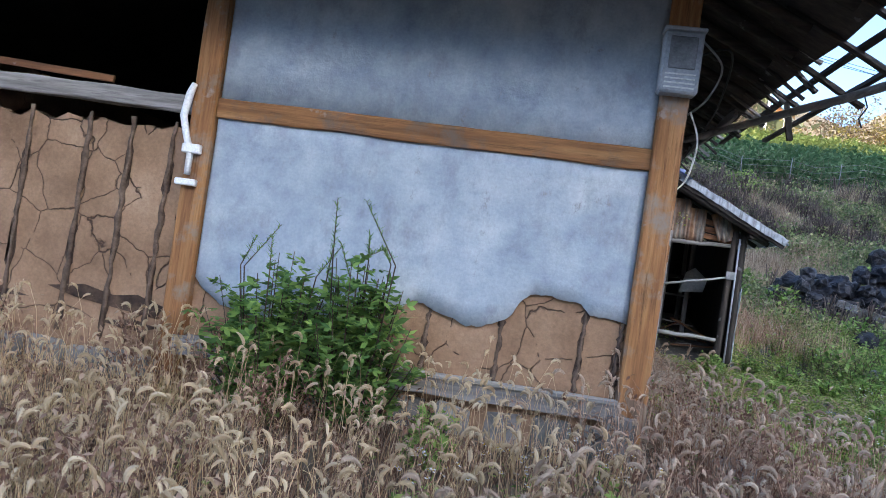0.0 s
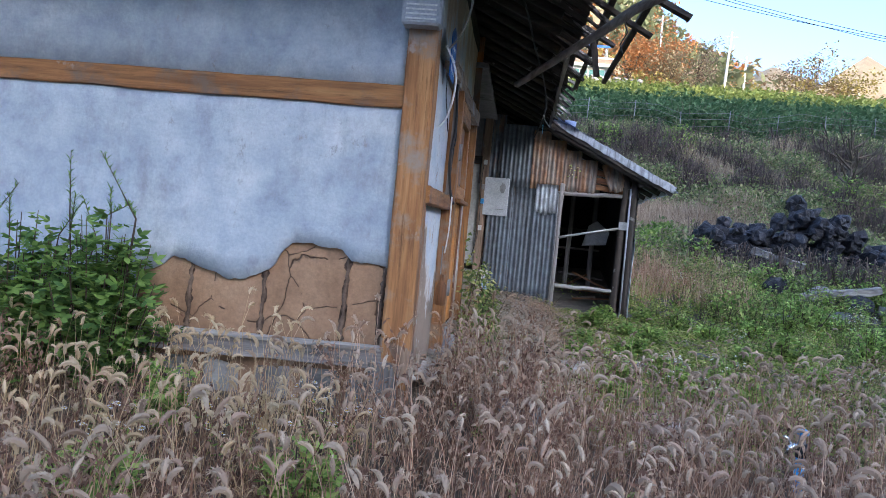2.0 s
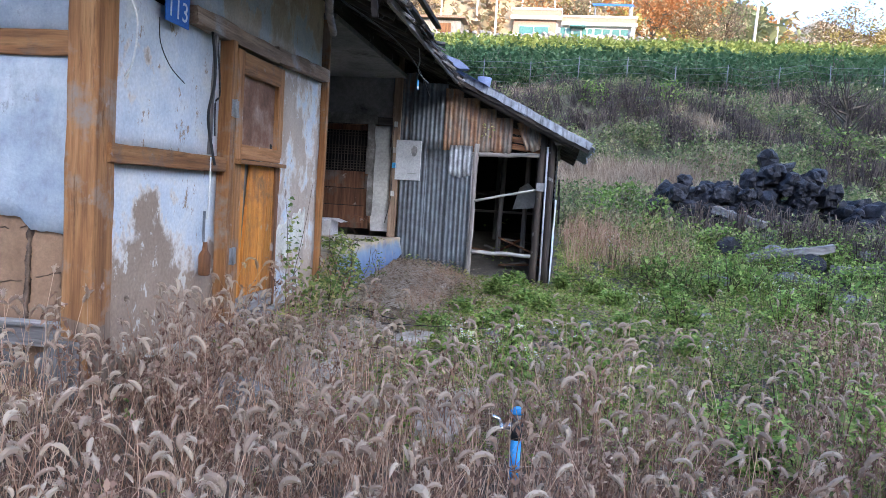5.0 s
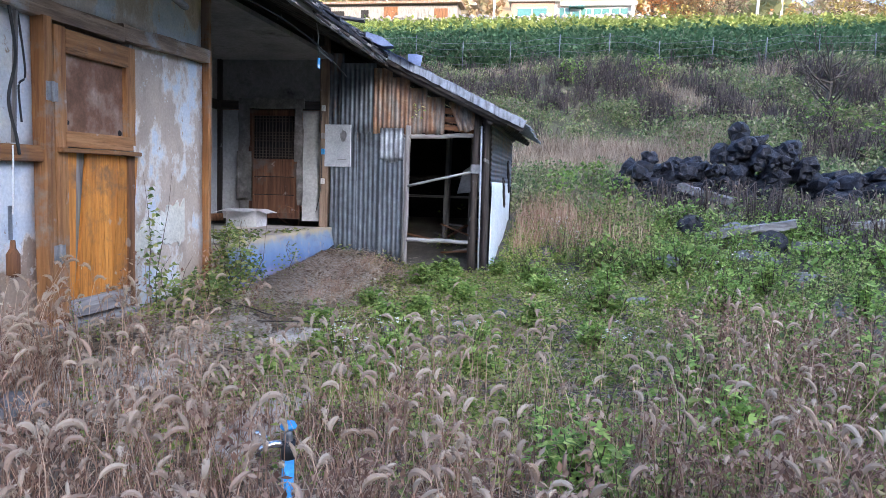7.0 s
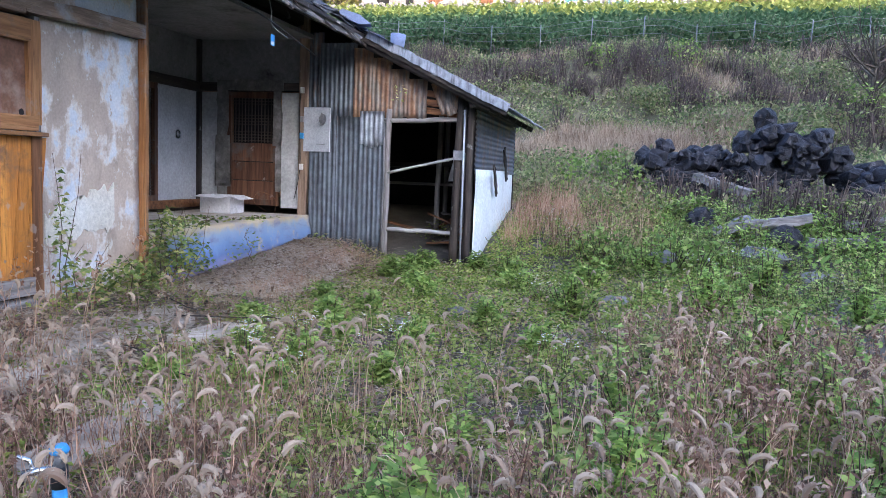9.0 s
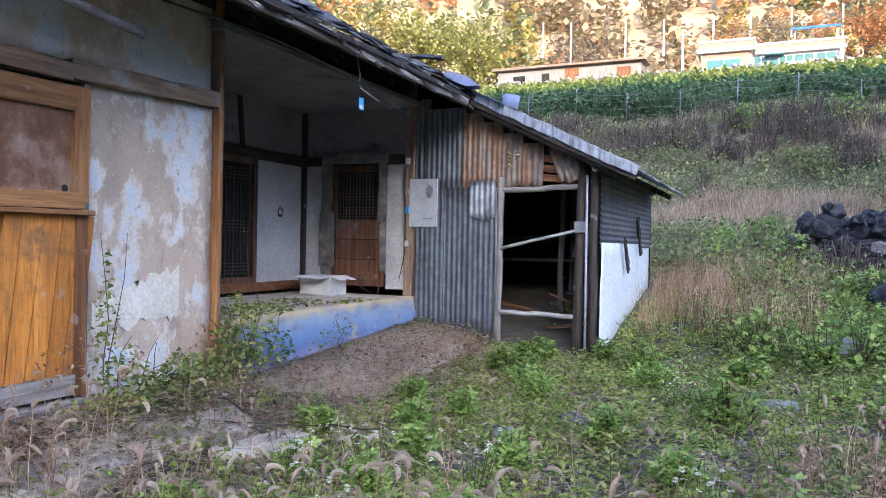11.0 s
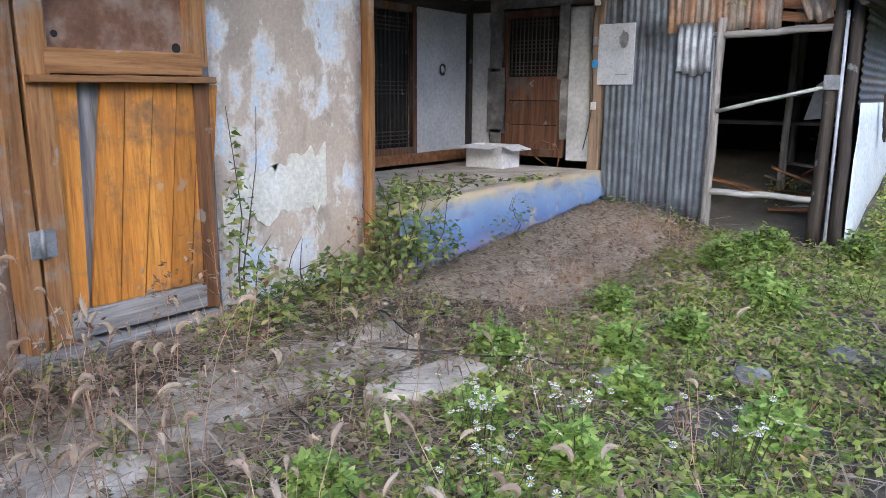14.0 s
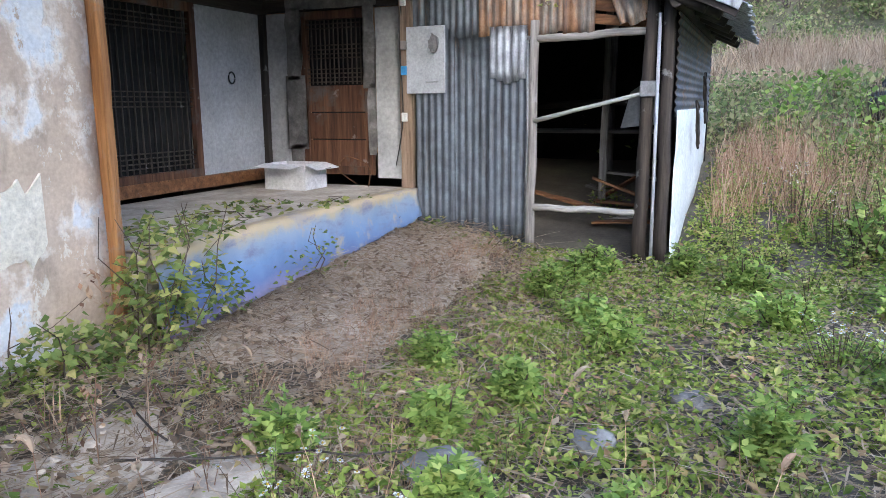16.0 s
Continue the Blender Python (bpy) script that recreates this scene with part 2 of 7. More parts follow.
def tin_material(name, rust_at, axis_z=True, tint=(0.15, 0.175, 0.205)):
    """Old galvanised sheet with rust that runs down."""
    m, nt, bs = nodes_of(name)
    run = tex(nt, 2.0, 6, 0.7, (3.0, 3.0, 0.5) if axis_z else (1, 1, 1))
    spot, grain = tex(nt, 9, 5), tex(nt, 70, 4)
    zinc = ramp(nt, spot, [(0.3, tuple(v * 0.66 for v in tint)), (0.55, tint), (0.75, tuple(min(1, v * 1.3) for v in tint))])
    rust = ramp(nt, tex(nt, 6, 6, 0.7), [(0.3, (0.11, 0.05, 0.025)), (0.5, (0.26, 0.13, 0.065)), (0.7, (0.42, 0.27, 0.17))])
    f = mask(nt, run, rust_at, rust_at + 0.14)
    col = mix(nt, f, zinc, rust)
    grime = tex(nt, 3.2, 8, 0.75, (5.0, 5.0, 0.35))
    col = mix(nt, mask(nt, grime, 0.46, 0.7), col, (0.06, 0.058, 0.06))
    col = mix(nt, 0.3, col, ramp(nt, grain, [(0.3, (0.6, 0.6, 0.6)), (0.7, (1.25, 1.25, 1.25))]), "MULTIPLY")
    nt.links.new(col, bs.inputs["Base Color"])
    inv = nt.nodes.new("ShaderNodeMath")
    inv.operation, inv.inputs[0].default_value = "SUBTRACT", 0.45
    half = nt.nodes.new("ShaderNodeMath")
    half.operation, half.inputs[1].default_value = "MULTIPLY", 0.45
    nt.links.new(f, half.inputs[0])
    nt.links.new(half.outputs[0], inv.inputs[1])
    nt.links.new(inv.outputs[0], bs.inputs["Metallic"])
    bs.inputs["Roughness"].default_value = 0.6
    bump(nt, bs, spot, 0.2, 0.004)
    return m


def painted_sheet_material():
    """Plastic sheet printed in bands of pale yellow, blue and violet."""
    m, nt, bs = nodes_of("printed_sheet")
    pos = nt.nodes.new("ShaderNodeNewGeometry").outputs["Position"]
    sep = nt.nodes.new("ShaderNodeSeparateXYZ")
    nt.links.new(pos, sep.inputs[0])
    a = nt.nodes.new("ShaderNodeMath")
    a.operation, a.inputs[1].default_value = "MULTIPLY_ADD", 0.28
    nt.links.new(tex(nt, 2.4, 6, 0.7), a.inputs[0])
    nt.links.new(sep.outputs["Z"], a.inputs[2])
    col = ramp(nt, mask(nt, a.outputs[0], 0.38, 1.02), [(0.1, (0.20, 0.14, 0.26)), (0.26, (0.25, 0.23, 0.37)), (0.42, (0.11, 0.17, 0.33)), (0.62, (0.15, 0.25, 0.42)), (0.86, (0.24, 0.31, 0.40)), (0.97, (0.44, 0.35, 0.22))])
    blotch = tex(nt, 5, 6, 0.7, (1, 0.6, 1.4))
    col = mix(nt, mask(nt, blotch, 0.52, 0.7), col, (0.16, 0.17, 0.26))
    col = mix(nt, mask(nt, tex(nt, 3.1, 7, 0.7), 0.57, 0.66), col, (0.36, 0.31, 0.26))
    nt.links.new(col, bs.inputs["Base Color"])
    bs.inputs["Roughness"].default_value = 0.5
    bump(nt, bs, blotch, 0.3, 0.02)
    return m


def ground_material():
    m, nt, bs = nodes_of("earth_and_litter")
    pos = nt.nodes.new("ShaderNodeNewGeometry").outputs["Position"]
    sep = nt.nodes.new("ShaderNodeSeparateXYZ")
    nt.links.new(pos, sep.inputs[0])
    mid, grain = tex(nt, 1.4, 6, 0.65), tex(nt, 28, 6, 0.75)
    straw_litter = ramp(nt, mid, [(0.3, (0.075, 0.055, 0.04)), (0.5, (0.14, 0.105, 0.075)), (0.7, (0.25, 0.19, 0.135))])
    soil = ramp(nt, mid, [(0.3, (0.05, 0.044, 0.036)), (0.5, (0.10, 0.088, 0.072)), (0.7, (0.19, 0.165, 0.135))])
    near = mix(nt, mask(nt, sep.outputs["Y"], 7.2, 9.2), straw_litter, soil)
    bank = ramp(nt, tex(nt, 0.5, 7, 0.7), [(0.3, (0.08, 0.085, 0.045)), (0.46, (0.15, 0.135, 0.08)), (0.6, (0.18, 0.15, 0.10)), (0.72, (0.12, 0.14, 0.06))])
    field = ramp(nt, tex(nt, 0.35, 6, 0.7, (0.3, 1, 1)), [(0.3, (0.04, 0.07, 0.03)), (0.55, (0.065, 0.105, 0.04)), (0.75, (0.10, 0.14, 0.055))])
    hill = ramp(nt, tex(nt, 0.06, 7, 0.7), [(0.3, (0.23, 0.165, 0.10)), (0.5, (0.29, 0.22, 0.135)), (0.7, (0.34, 0.275, 0.18))])
    col = mix(nt, mask(nt, sep.outputs["Y"], 15, 20), near, bank)
    col = mix(nt, mask(nt, sep.outputs["Y"], 31, 34), col, field)
    col = mix(nt, mask(nt, sep.outputs["Y"], 95, 102), col, hill)
    col = mix(nt, 0.6, col, ramp(nt, grain, [(0.25, (0.4, 0.4, 0.4)), (0.7, (1.4, 1.4, 1.4))]), "MULTIPLY")
    nt.links.new(col, bs.inputs["Base Color"])
    bs.inputs["Roughness"].default_value = 0.95
    bump(nt, bs, grain, 0.7, 0.03)
    return m


mud = mud_material()
wattle_wood = surface("wattle_wood", (0.06, 0.04, 0.03), (0.13, 0.09, 0.065), (0.24, 0.17, 0.125), 9, 50, 0.95, relief=0.8)
mud_groove = surface("crumbled_mud", (0.035, 0.022, 0.016), (0.075, 0.046, 0.032), (0.15, 0.095, 0.065), 9, 50, 0.95, relief=1.0, dist=0.02)
whitewash = whitewash_material()
peel_mid = peeling_material("peeling_paint", 0.525, (0.46, 0.365, 0.285))
flaking_white = peeling_material("flaking_whitewash", 0.40, (0.36, 0.27, 0.20))
peel_eave = peeling_material("stained_eave_plaster", 0.49, (0.56, 0.46, 0.36))
peel_near = peeling_material("peeling_whitewash", 0.55, (0.33, 0.24, 0.17), 0.26)
tin_blue = tin_material("zinc_sheet", 0.64)
tin_rust = tin_material("rusty_sheet", 0.40, tint=(0.30, 0.27, 0.24))
tin_old = tin_material("streaked_sheet", 0.5)
tin_roof = tin_material("roof_sheet", 0.72, tint=(0.40, 0.43, 0.47))
sheet_mat = painted_sheet_material()
earth = ground_material()
cream = surface("cream_render", (0.55, 0.51, 0.42), (0.66, 0.62, 0.53), (0.74, 0.71, 0.64), 4, 40, 0.95, relief=0.6)
cement = surface("cement", (0.32, 0.275, 0.23), (0.48, 0.42, 0.355), (0.62, 0.56, 0.48), 3.2, 26, 0.95, relief=0.5, dist=0.012, stain=(0.25, 0.215, 0.175), stain_at=(0.56, 0.75))
dry_earth = surface("dry_trodden_earth", (0.44, 0.375, 0.31), (0.60, 0.525, 0.44), (0.72, 0.65, 0.56), 3, 30, 0.95, relief=0.4, dist=0.012, stain=(0.28, 0.22, 0.165), stain_scale=3, stain_at=(0.6, 0.8))
bar_wood = wood_mat("dark_bar_wood", (0.035, 0.027, 0.022), (0.065, 0.052, 0.043), (0.11, 0.09, 0.075), 2)
flashing = tin_material("flashing_sheet", 0.74, tint=(0.36, 0.38, 0.41))
stone = surface("field_stone", (0.14, 0.135, 0.13), (0.22, 0.21, 0.20), (0.32, 0.31, 0.29), 3, 30, 0.95, relief=0.7, vary=0.2)
white_sheet = surface("white_sheet", (0.62, 0.68, 0.70), (0.72, 0.77, 0.78), (0.78, 0.82, 0.82), 1.5, 20, 0.45, relief=0.12, stain=(0.5, 0.5, 0.44), stain_at=(0.62, 0.8))
hardboard = surface("stained_hardboard", (0.10, 0.045, 0.022), (0.19, 0.095, 0.055), (0.33, 0.24, 0.19), 3.5, 30, 0.7, relief=0.3)
iron = surface("grey_iron", (0.14, 0.145, 0.15), (0.22, 0.225, 0.23), (0.30, 0.305, 0.31), 8, 60, 0.55, 0.5)
slate = surface("roof_slate", (0.045, 0.045, 0.05), (0.085, 0.085, 0.09), (0.15, 0.145, 0.14), 3, 25, 0.85, relief=0.6, vary=0.25)
char = surface("charred_wood", (0.006, 0.006, 0.008), (0.02, 0.02, 0.026), (0.07, 0.07, 0.082), 7, 26, 0.5, relief=0.9, dist=0.03, vary=0.3)
white_plastic = surface("aged_white_plastic", (0.55, 0.55, 0.52), (0.66, 0.66, 0.63), (0.72, 0.72, 0.70), 4, 50, 0.5, relief=0.1, stain=(0.42, 0.40, 0.36), stain_at=(0.62, 0.78))
blue_paint = plain("sign_blue", (0.02, 0.13, 0.45), 0.4)
tap_blue = plain("tap_blue", (0.05, 0.30, 0.62), 0.45)
white_paint = plain("white_paint", (0.8, 0.8, 0.8), 0.5)
chrome = plain("chrome", (0.7, 0.7, 0.7), 0.25, 0.9)
black_rubber = plain("black_rubber", (0.02, 0.02, 0.022), 0.6)
carton_mat = surface("white_card", (0.5, 0.5, 0.5), (0.62, 0.62, 0.63), (0.7, 0.7, 0.71), 3, 30, 0.8, relief=0.1)
wire_mat = plain("grey_wire", (0.20, 0.20, 0.19), 0.6)
dark_wire = plain("black_wire", (0.02, 0.02, 0.02), 0.6)
glass_mat = plain("far_glass", (0.06, 0.16, 0.15), 0.15)
far_white = plain("far_white_wall", (0.72, 0.72, 0.70), 0.7)
far_brown = plain("far_brown_wall", (0.30, 0.20, 0.15), 0.8)
film_mat = surface("torn_film", (0.10, 0.095, 0.09), (0.17, 0.16, 0.15), (0.30, 0.29, 0.28), 7, 40, 0.4, relief=0.6, dist=0.02)
board_paint = surface("grey_board_paint", (0.30, 0.32, 0.34), (0.38, 0.40, 0.43), (0.45, 0.47, 0.50), 3, 40, 0.6, relief=0.15, stain=(0.22, 0.22, 0.22), stain_at=(0.62, 0.75))
junk_blue = plain("faded_blue_cloth", (0.20, 0.24, 0.36), 0.8)
bark = surface("bark", (0.05, 0.04, 0.03), (0.10, 0.08, 0.06), (0.16, 0.13, 0.10), 4, 30, 0.95, relief=0.7)


# ---- building helpers ----
def box(bm, x0, x1, y0, y1, z0, z1, bevel=0.0, shake=0.0):
    vs = [bm.verts.new((x + random.uniform(-shake, shake), y + random.uniform(-shake, shake), z + random.uniform(-shake, shake))) for x in (x0, x1) for y in (y0, y1) for z in (z0, z1)]
    fs = [bm.faces.new([vs[i] for i in f]) for f in ((0, 1, 3, 2), (4, 6, 7, 5), (0, 4, 5, 1), (2, 3, 7, 6), (0, 2, 6, 4), (1, 5, 7, 3))]
    if bevel:
        bmesh.ops.bevel(bm, geom=list({e for f in fs for e in f.edges}), offset=bevel, segments=1, affect="EDGES")
    return bm


def boxed(*a, **k):
    return box(bmesh.new(), *a, **k)


def timber(p0, p1, w, h, wobble=0.004, steps=7, twist=0.0):
    """A hewn timber from p0 to p1, w wide and h high, with slightly uneven sides."""
    bm = bmesh.new()
    p0, p1 = Vector(p0), Vector(p1)
    d = (p1 - p0).normalized()
    up = Vector((0, 0, 1)) if abs(d.z) < 0.9 else Vector((0, 1, 0))
    s = d.cross(up).normalized()
    u = s.cross(d)
    rings = []
    for i in range(steps + 1):
        c = p0.lerp(p1, i / steps)
        ring = []
        for a, b in ((-1, -0.86), (-0.86, -1), (0.86, -1), (1, -0.86), (1, 0.86), (0.86, 1), (-0.86, 1), (-1, 0.86)):
            r = random.uniform(-wobble, wobble)
            ring.append(bm.verts.new(c + s * (a * w / 2 + r) + u * (b * h / 2 + random.uniform(-wobble, wobble))))
        rings.append(ring)
    for a, b in zip(rings, rings[1:]):
        for k in range(8):
            bm.faces.new((a[k], a[(k + 1) % 8], b[(k + 1) % 8], b[k]))
    bm.faces.new(rings[0][::-1])
    bm.faces.new(rings[-1])
    bmesh.ops.recalc_face_normals(bm, faces=bm.faces)
    return bm


def pole(points, radii, sides=8, uneven=0.08, bm=None):
    """A round, uneven pole or cable along a line of points."""
    bm = bm or bmesh.new()
    pts = [Vector(p) for p in points]
    rings = []
    for i, p in enumerate(pts):
        d = (pts[min(i + 1, len(pts) - 1)] - pts[max(i - 1, 0)]).normalized()
        up = Vector((0, 0, 1)) if abs(d.z) < 0.9 else Vector((0, 1, 0))
        s = d.cross(up).normalized()
        u = s.cross(d)
        r = radii[i] if isinstance(radii, (list, tuple)) else radii
        rings.append([bm.verts.new(p + (s * math.cos(a) + u * math.sin(a)) * r * random.uniform(1 - uneven, 1 + uneven)) for a in (2 * math.pi * k / sides for k in range(sides))])
    for a, b in zip(rings, rings[1:]):
        for k in range(sides):
            f = bm.faces.new((a[k], a[(k + 1) % sides], b[(k + 1) % sides], b[k]))
            f.smooth = True
    bm.faces.new(rings[0][::-1])
    bm.faces.new(rings[-1])
    return bm


def log(p0, p1, r0, r1, steps=6, bow=0.02, sides=9):
    p0, p1 = Vector(p0), Vector(p1)
    pts = [p0.lerp(p1, i / steps) + Vector((random.uniform(-bow, bow), random.uniform(-bow, bow), random.uniform(-bow, bow))) * (0 < i < steps) for i in range(steps + 1)]
    return pole(pts, [r0 + (r1 - r0) * i / steps for i in range(steps + 1)], sides)


def prism(outline, axis, a, b):
    """An outline (list of pairs) pushed from a to b along an axis: 0 gives (y, z), 1 gives (x, z), 2 gives (x, y)."""
    bm = bmesh.new()

    def at(p, v):
        return ((v, p[0], p[1]), (p[0], v, p[1]), (p[0], p[1], v))[axis]
    lo = [bm.verts.new(at(p, a)) for p in outline]
    hi = [bm.verts.new(at(p, b)) for p in outline]
    n = len(outline)
    for i in range(n):
        bm.faces.new((lo[i], lo[(i + 1) % n], hi[(i + 1) % n], hi[i]))
    caps = [bm.faces.new(lo[::-1]), bm.faces.new(hi)]
    bmesh.ops.triangulate(bm, faces=caps)
    bmesh.ops.recalc_face_normals(bm, faces=bm.faces)
    return bm


def corrugated(origin, along, across, length, width, pitch=0.076, depth=0.018, ragged=0.0, thick=0.002, sag=0.0):
    """A corrugated sheet: ridges run along, waves go across."""
    o, al, ac = Vector(origin), Vector(along).normalized(), Vector(across).normalized()
    nrm = al.cross(ac).normalized()
    bm = bmesh.new()
    n, rows = max(8, int(width / pitch * 6)), 6
    sheet = []
    ends = [random.uniform(-ragged, ragged) for _ in range(n // 6 + 2)]
    for side in (0, 1):
        g = []
        for i in range(n + 1):
            s = i / n * width
            w = math.sin(2 * math.pi * s / pitch) * depth / 2
            col = []
            for j in range(rows + 1):
                t = j / rows
                L = length + (ends[i // 6] if j == rows else 0)
                b = sag * math.sin(math.pi * t) * math.sin(math.pi * i / n)
                col.append(bm.verts.new(o + al * (t * L) + ac * s + nrm * (w + b - side * thick)))
            g.append(col)
        for i in range(n):
            for j in range(rows):
                q = (g[i][j], g[i + 1][j], g[i + 1][j + 1], g[i][j + 1])
                f = bm.faces.new(q if side == 0 else q[::-1])
                f.smooth = True
        sheet.append(g)
    a, b = sheet
    for i in range(n):
        for j in (0, rows):
            bm.faces.new((a[i][j], a[i + 1][j], b[i + 1][j], b[i][j]))
    for j in range(rows):
        for i in (0, n):
            bm.faces.new((a[i][j], a[i][j + 1], b[i][j + 1], b[i][j]))
    return bm


def mesh_of(name, bm, material):
    me = bpy.data.meshes.new(name)
    bm.normal_update()
    bm.to_mesh(me)
    bm.free()
    for m in (material if isinstance(material, (list, tuple)) else [material]):
        me.materials.append(m)
    return me


def part(name, bm, material, parent, label=""):
    ob = new(name, mesh_of(name, bm, material))
    ob.parent = parent
    ob.matrix_parent_inverse = Matrix.Translation(-parent.location)
    if label:
        ob["label"] = label
    return ob


def solid(name, bm, material, label, category, kind="", group=""):
    return tagged(new(name, mesh_of(name, bm, material)), label, category, group, kind)


def thing(name, label, category, group="", kind="", at=(0, 0, 0)):
    ob = new(name)
    ob.location = at
    ob.empty_display_size = 0.2
    return tagged(ob, label, category, group, kind)


# ---- ground ----
RISE_Y = (-60, 0, 8, 10, 13.4, 15.3, 19.4, 22, 26.6, 30.2, 33, 95, 112)
RISE_Z = (-1.5, 0, 0.03, 0.09, 0.24, 0.6, 1.25, 1.9, 3.5, 5.6, 6.4, 21.5, 23)


def smooth(a, b, v):
    t = np.clip((v - a) / (b - a), 0, 1)
    return t * t * (3 - 2 * t)


def ground_z(x, y):
    """Height of the ground: yard, bank, terraced field, hills around, and an added sunward ridge."""
    x, y = np.asarray(x, float), np.asarray(y, float)
    z = np.interp(y, RISE_Y, RISE_Z)
    z = z + 0.22 * smooth(2.6, 1.2, x) * smooth(3.8, 5.2, y) * smooth(14.5, 13, y)
    z = z + 0.10 * smooth(1.6, 1.1, x) * smooth(5.6, 6.6, y) * smooth(9.4, 8.8, y)
    z = z + 0.05 * np.sin(1.7 * x + 0.6) * np.sin(1.3 * y) * smooth(0, 2, y) * smooth(4, 7, x + y * 0.2)
    z = z + smooth(15, 22, y) * smooth(120, 80, y) * (0.25 * np.sin(0.7 * x + 1) * np.sin(0.55 * y) + 0.10 * np.sin(2.1 * x) * np.sin(1.9 * y + 1))
    r, az = np.hypot(x, y), np.degrees(np.arctan2(x, y))
    top = np.interp(az, (-180, -100, -60, 2, 6, 9, 10.7, 16.7, 22, 60, 100, 180), (3, 10, 60, 82, 62, 44, 32, 18, 4, 3, 3, 3))
    z = z + smooth(112, 250, r) * top * (y > 0) + smooth(112, 160, r) * 6 * (y > 0) * (np.abs(az) < 60) * (top > 20)
    z = z + smooth(700, 1500, r) * 350 * (0.9 + 0.1 * np.sin(az * 0.9)) * smooth(10, 17, az) * smooth(120, 60, az)
    # Unseen ridge towards the sun, added to keep direct sun off the yard.
    s = -(x * math.sin(radians(SUN_AZ)) + y * math.cos(radians(SUN_AZ)))
    z = z + 117 * smooth(-150, -330, s) * smooth(-700, -330, s)
    return z


def ground_mesh():
    near = np.concatenate([np.arange(-14, 30, 0.4)])
    far = np.geomspace(1, 2300, 46)
    xs = np.concatenate([-14 - far[::-1], near, 30 + far])
    ny = np.arange(-3, 36, 0.4)
    my = np.arange(37, 130, 3.0)
    ys = np.concatenate([-3 - np.geomspace(1, 900, 40)[::-1], ny, my, 130 + np.geomspace(4, 2300, 44)])
    X, Y = np.meshgrid(xs, ys)
    Z = ground_z(X, Y)
    v = np.stack([X, Y, Z], -1).reshape(-1, 3)
    w, h = len(xs), len(ys)
    i = (np.arange(h - 1)[:, None] * w + np.arange(w - 1)[None]).ravel()
    f = np.stack([i, i + 1, i + w + 1, i + w], 1)
    return raw_mesh("ground", v, f, earth, True)


def raw_mesh(name, v, f, material, soft=False, index=None):
    me = bpy.data.meshes.new(name)
    k = f.shape[1]
    me.vertices.add(len(v))
    me.vertices.foreach_set("co", np.asarray(v, np.float32).ravel())
    me.loops.add(f.size)
    me.loops.foreach_set("vertex_index", f.astype(np.int32).ravel())
    me.polygons.add(len(f))
    me.polygons.foreach_set("loop_start", (np.arange(len(f)) * k).astype(np.int32))
    for m in (material if isinstance(material, (list, tuple)) else [material]):
        me.materials.append(m)
    if index is not None:
        me.polygons.foreach_set("material_index", index.astype(np.int32))
    me.polygons.foreach_set("use_smooth", np.full(len(f), soft))
    me.update()
    me.validate()
    return me


def gz(x, y):
    return float(ground_z(x, y))


tagged(new("ground", ground_mesh()), "overgrown earth yard rising to a bank, field and hills", "ground", "", "structure")


# ---- house: walls ----
def roof_z(x):
    return 3.45 - 0.48 * (x - 1.8) if x > -2.2 else 5.37 + 0.48 * (x + 2.2)


WEST, NORTH, EAST, SOUTH = -6.9, 17.4, 0.85, 5.28

# south wall: mud core with whitewashed plaster that has broken away at the foot
wall_south = thing("wall_south", "whitewashed mud gable wall with plaster fallen off the foot", "wall", "", "structure", (-1, SOUTH, 0.3))
core = prism([(-2.6, 0.2), (0.7, 0.2), (0.7, 3.85), (-2.2, 5.1), (-2.6, 5.0)], 1, SOUTH + 0.02, SOUTH + 0.16)
part("mud_core", core, mud, wall_south, "cracked brown mud infill")
random.seed(4)
edge = [(-2.52, 1.08), (-2.47, 1.02), (-2.40, 0.96), (-2.30, 0.90), (-2.1, 0.86), (-1.8, 0.84), (-1.5, 0.80), (-1.3, 0.74), (-1.13, 0.78), (-1.08, 1.02), (-0.97, 1.06), (-0.86, 1.14), (-0.78, 1.13), (-0.70, 1.09), (-0.55, 1.06), (-0.45, 1.02), (-0.34, 1.04), (-0.24, 1.08), (-0.15, 1.13), (-0.10, 1.24), (-0.03, 1.31), (0.08, 1.32), (0.2, 1.31), (0.33, 1.295), (0.40, 1.23), (0.50, 1.22), (0.66, 1.20)]
fine_edge = []
for a, b in zip(edge, edge[1:]):
    for k in range(3):
        t = k / 3
        fine_edge.append((a[0] + (b[0] - a[0]) * t, a[1] + (b[1] - a[1]) * t + random.uniform(-0.008, 0.008)))
fine_edge.append(edge[-1])


def plaster_panel(lower, upper, y0, y1):
    """Plaster between two lines of (x, z) pairs, bulged a little and with broken edges."""
    bm = bmesh.new()
    cols = []
    for (x, zl), (_, zu) in zip(lower, upper):
        zs = [zl + (zu - zl) * j / 8 for j in range(9)]
        cols.append([bm.verts.new((x, y0 + 0.007 * noise.noise((x * 2.2, z * 2.2, 3)), z)) for z in zs])
    for a, b in zip(cols, cols[1:]):
        for j in range(8):
            f = bm.faces.new((a[j], b[j], b[j + 1], a[j + 1]))
            f.smooth = True
    rim = bmesh.ops.extrude_face_region(bm, geom=list(bm.faces))
    for g in rim["geom"]:
        if isinstance(g, bmesh.types.BMVert):
            g.co.y = y1
    bmesh.ops.recalc_face_normals(bm, faces=bm.faces)
    return bm


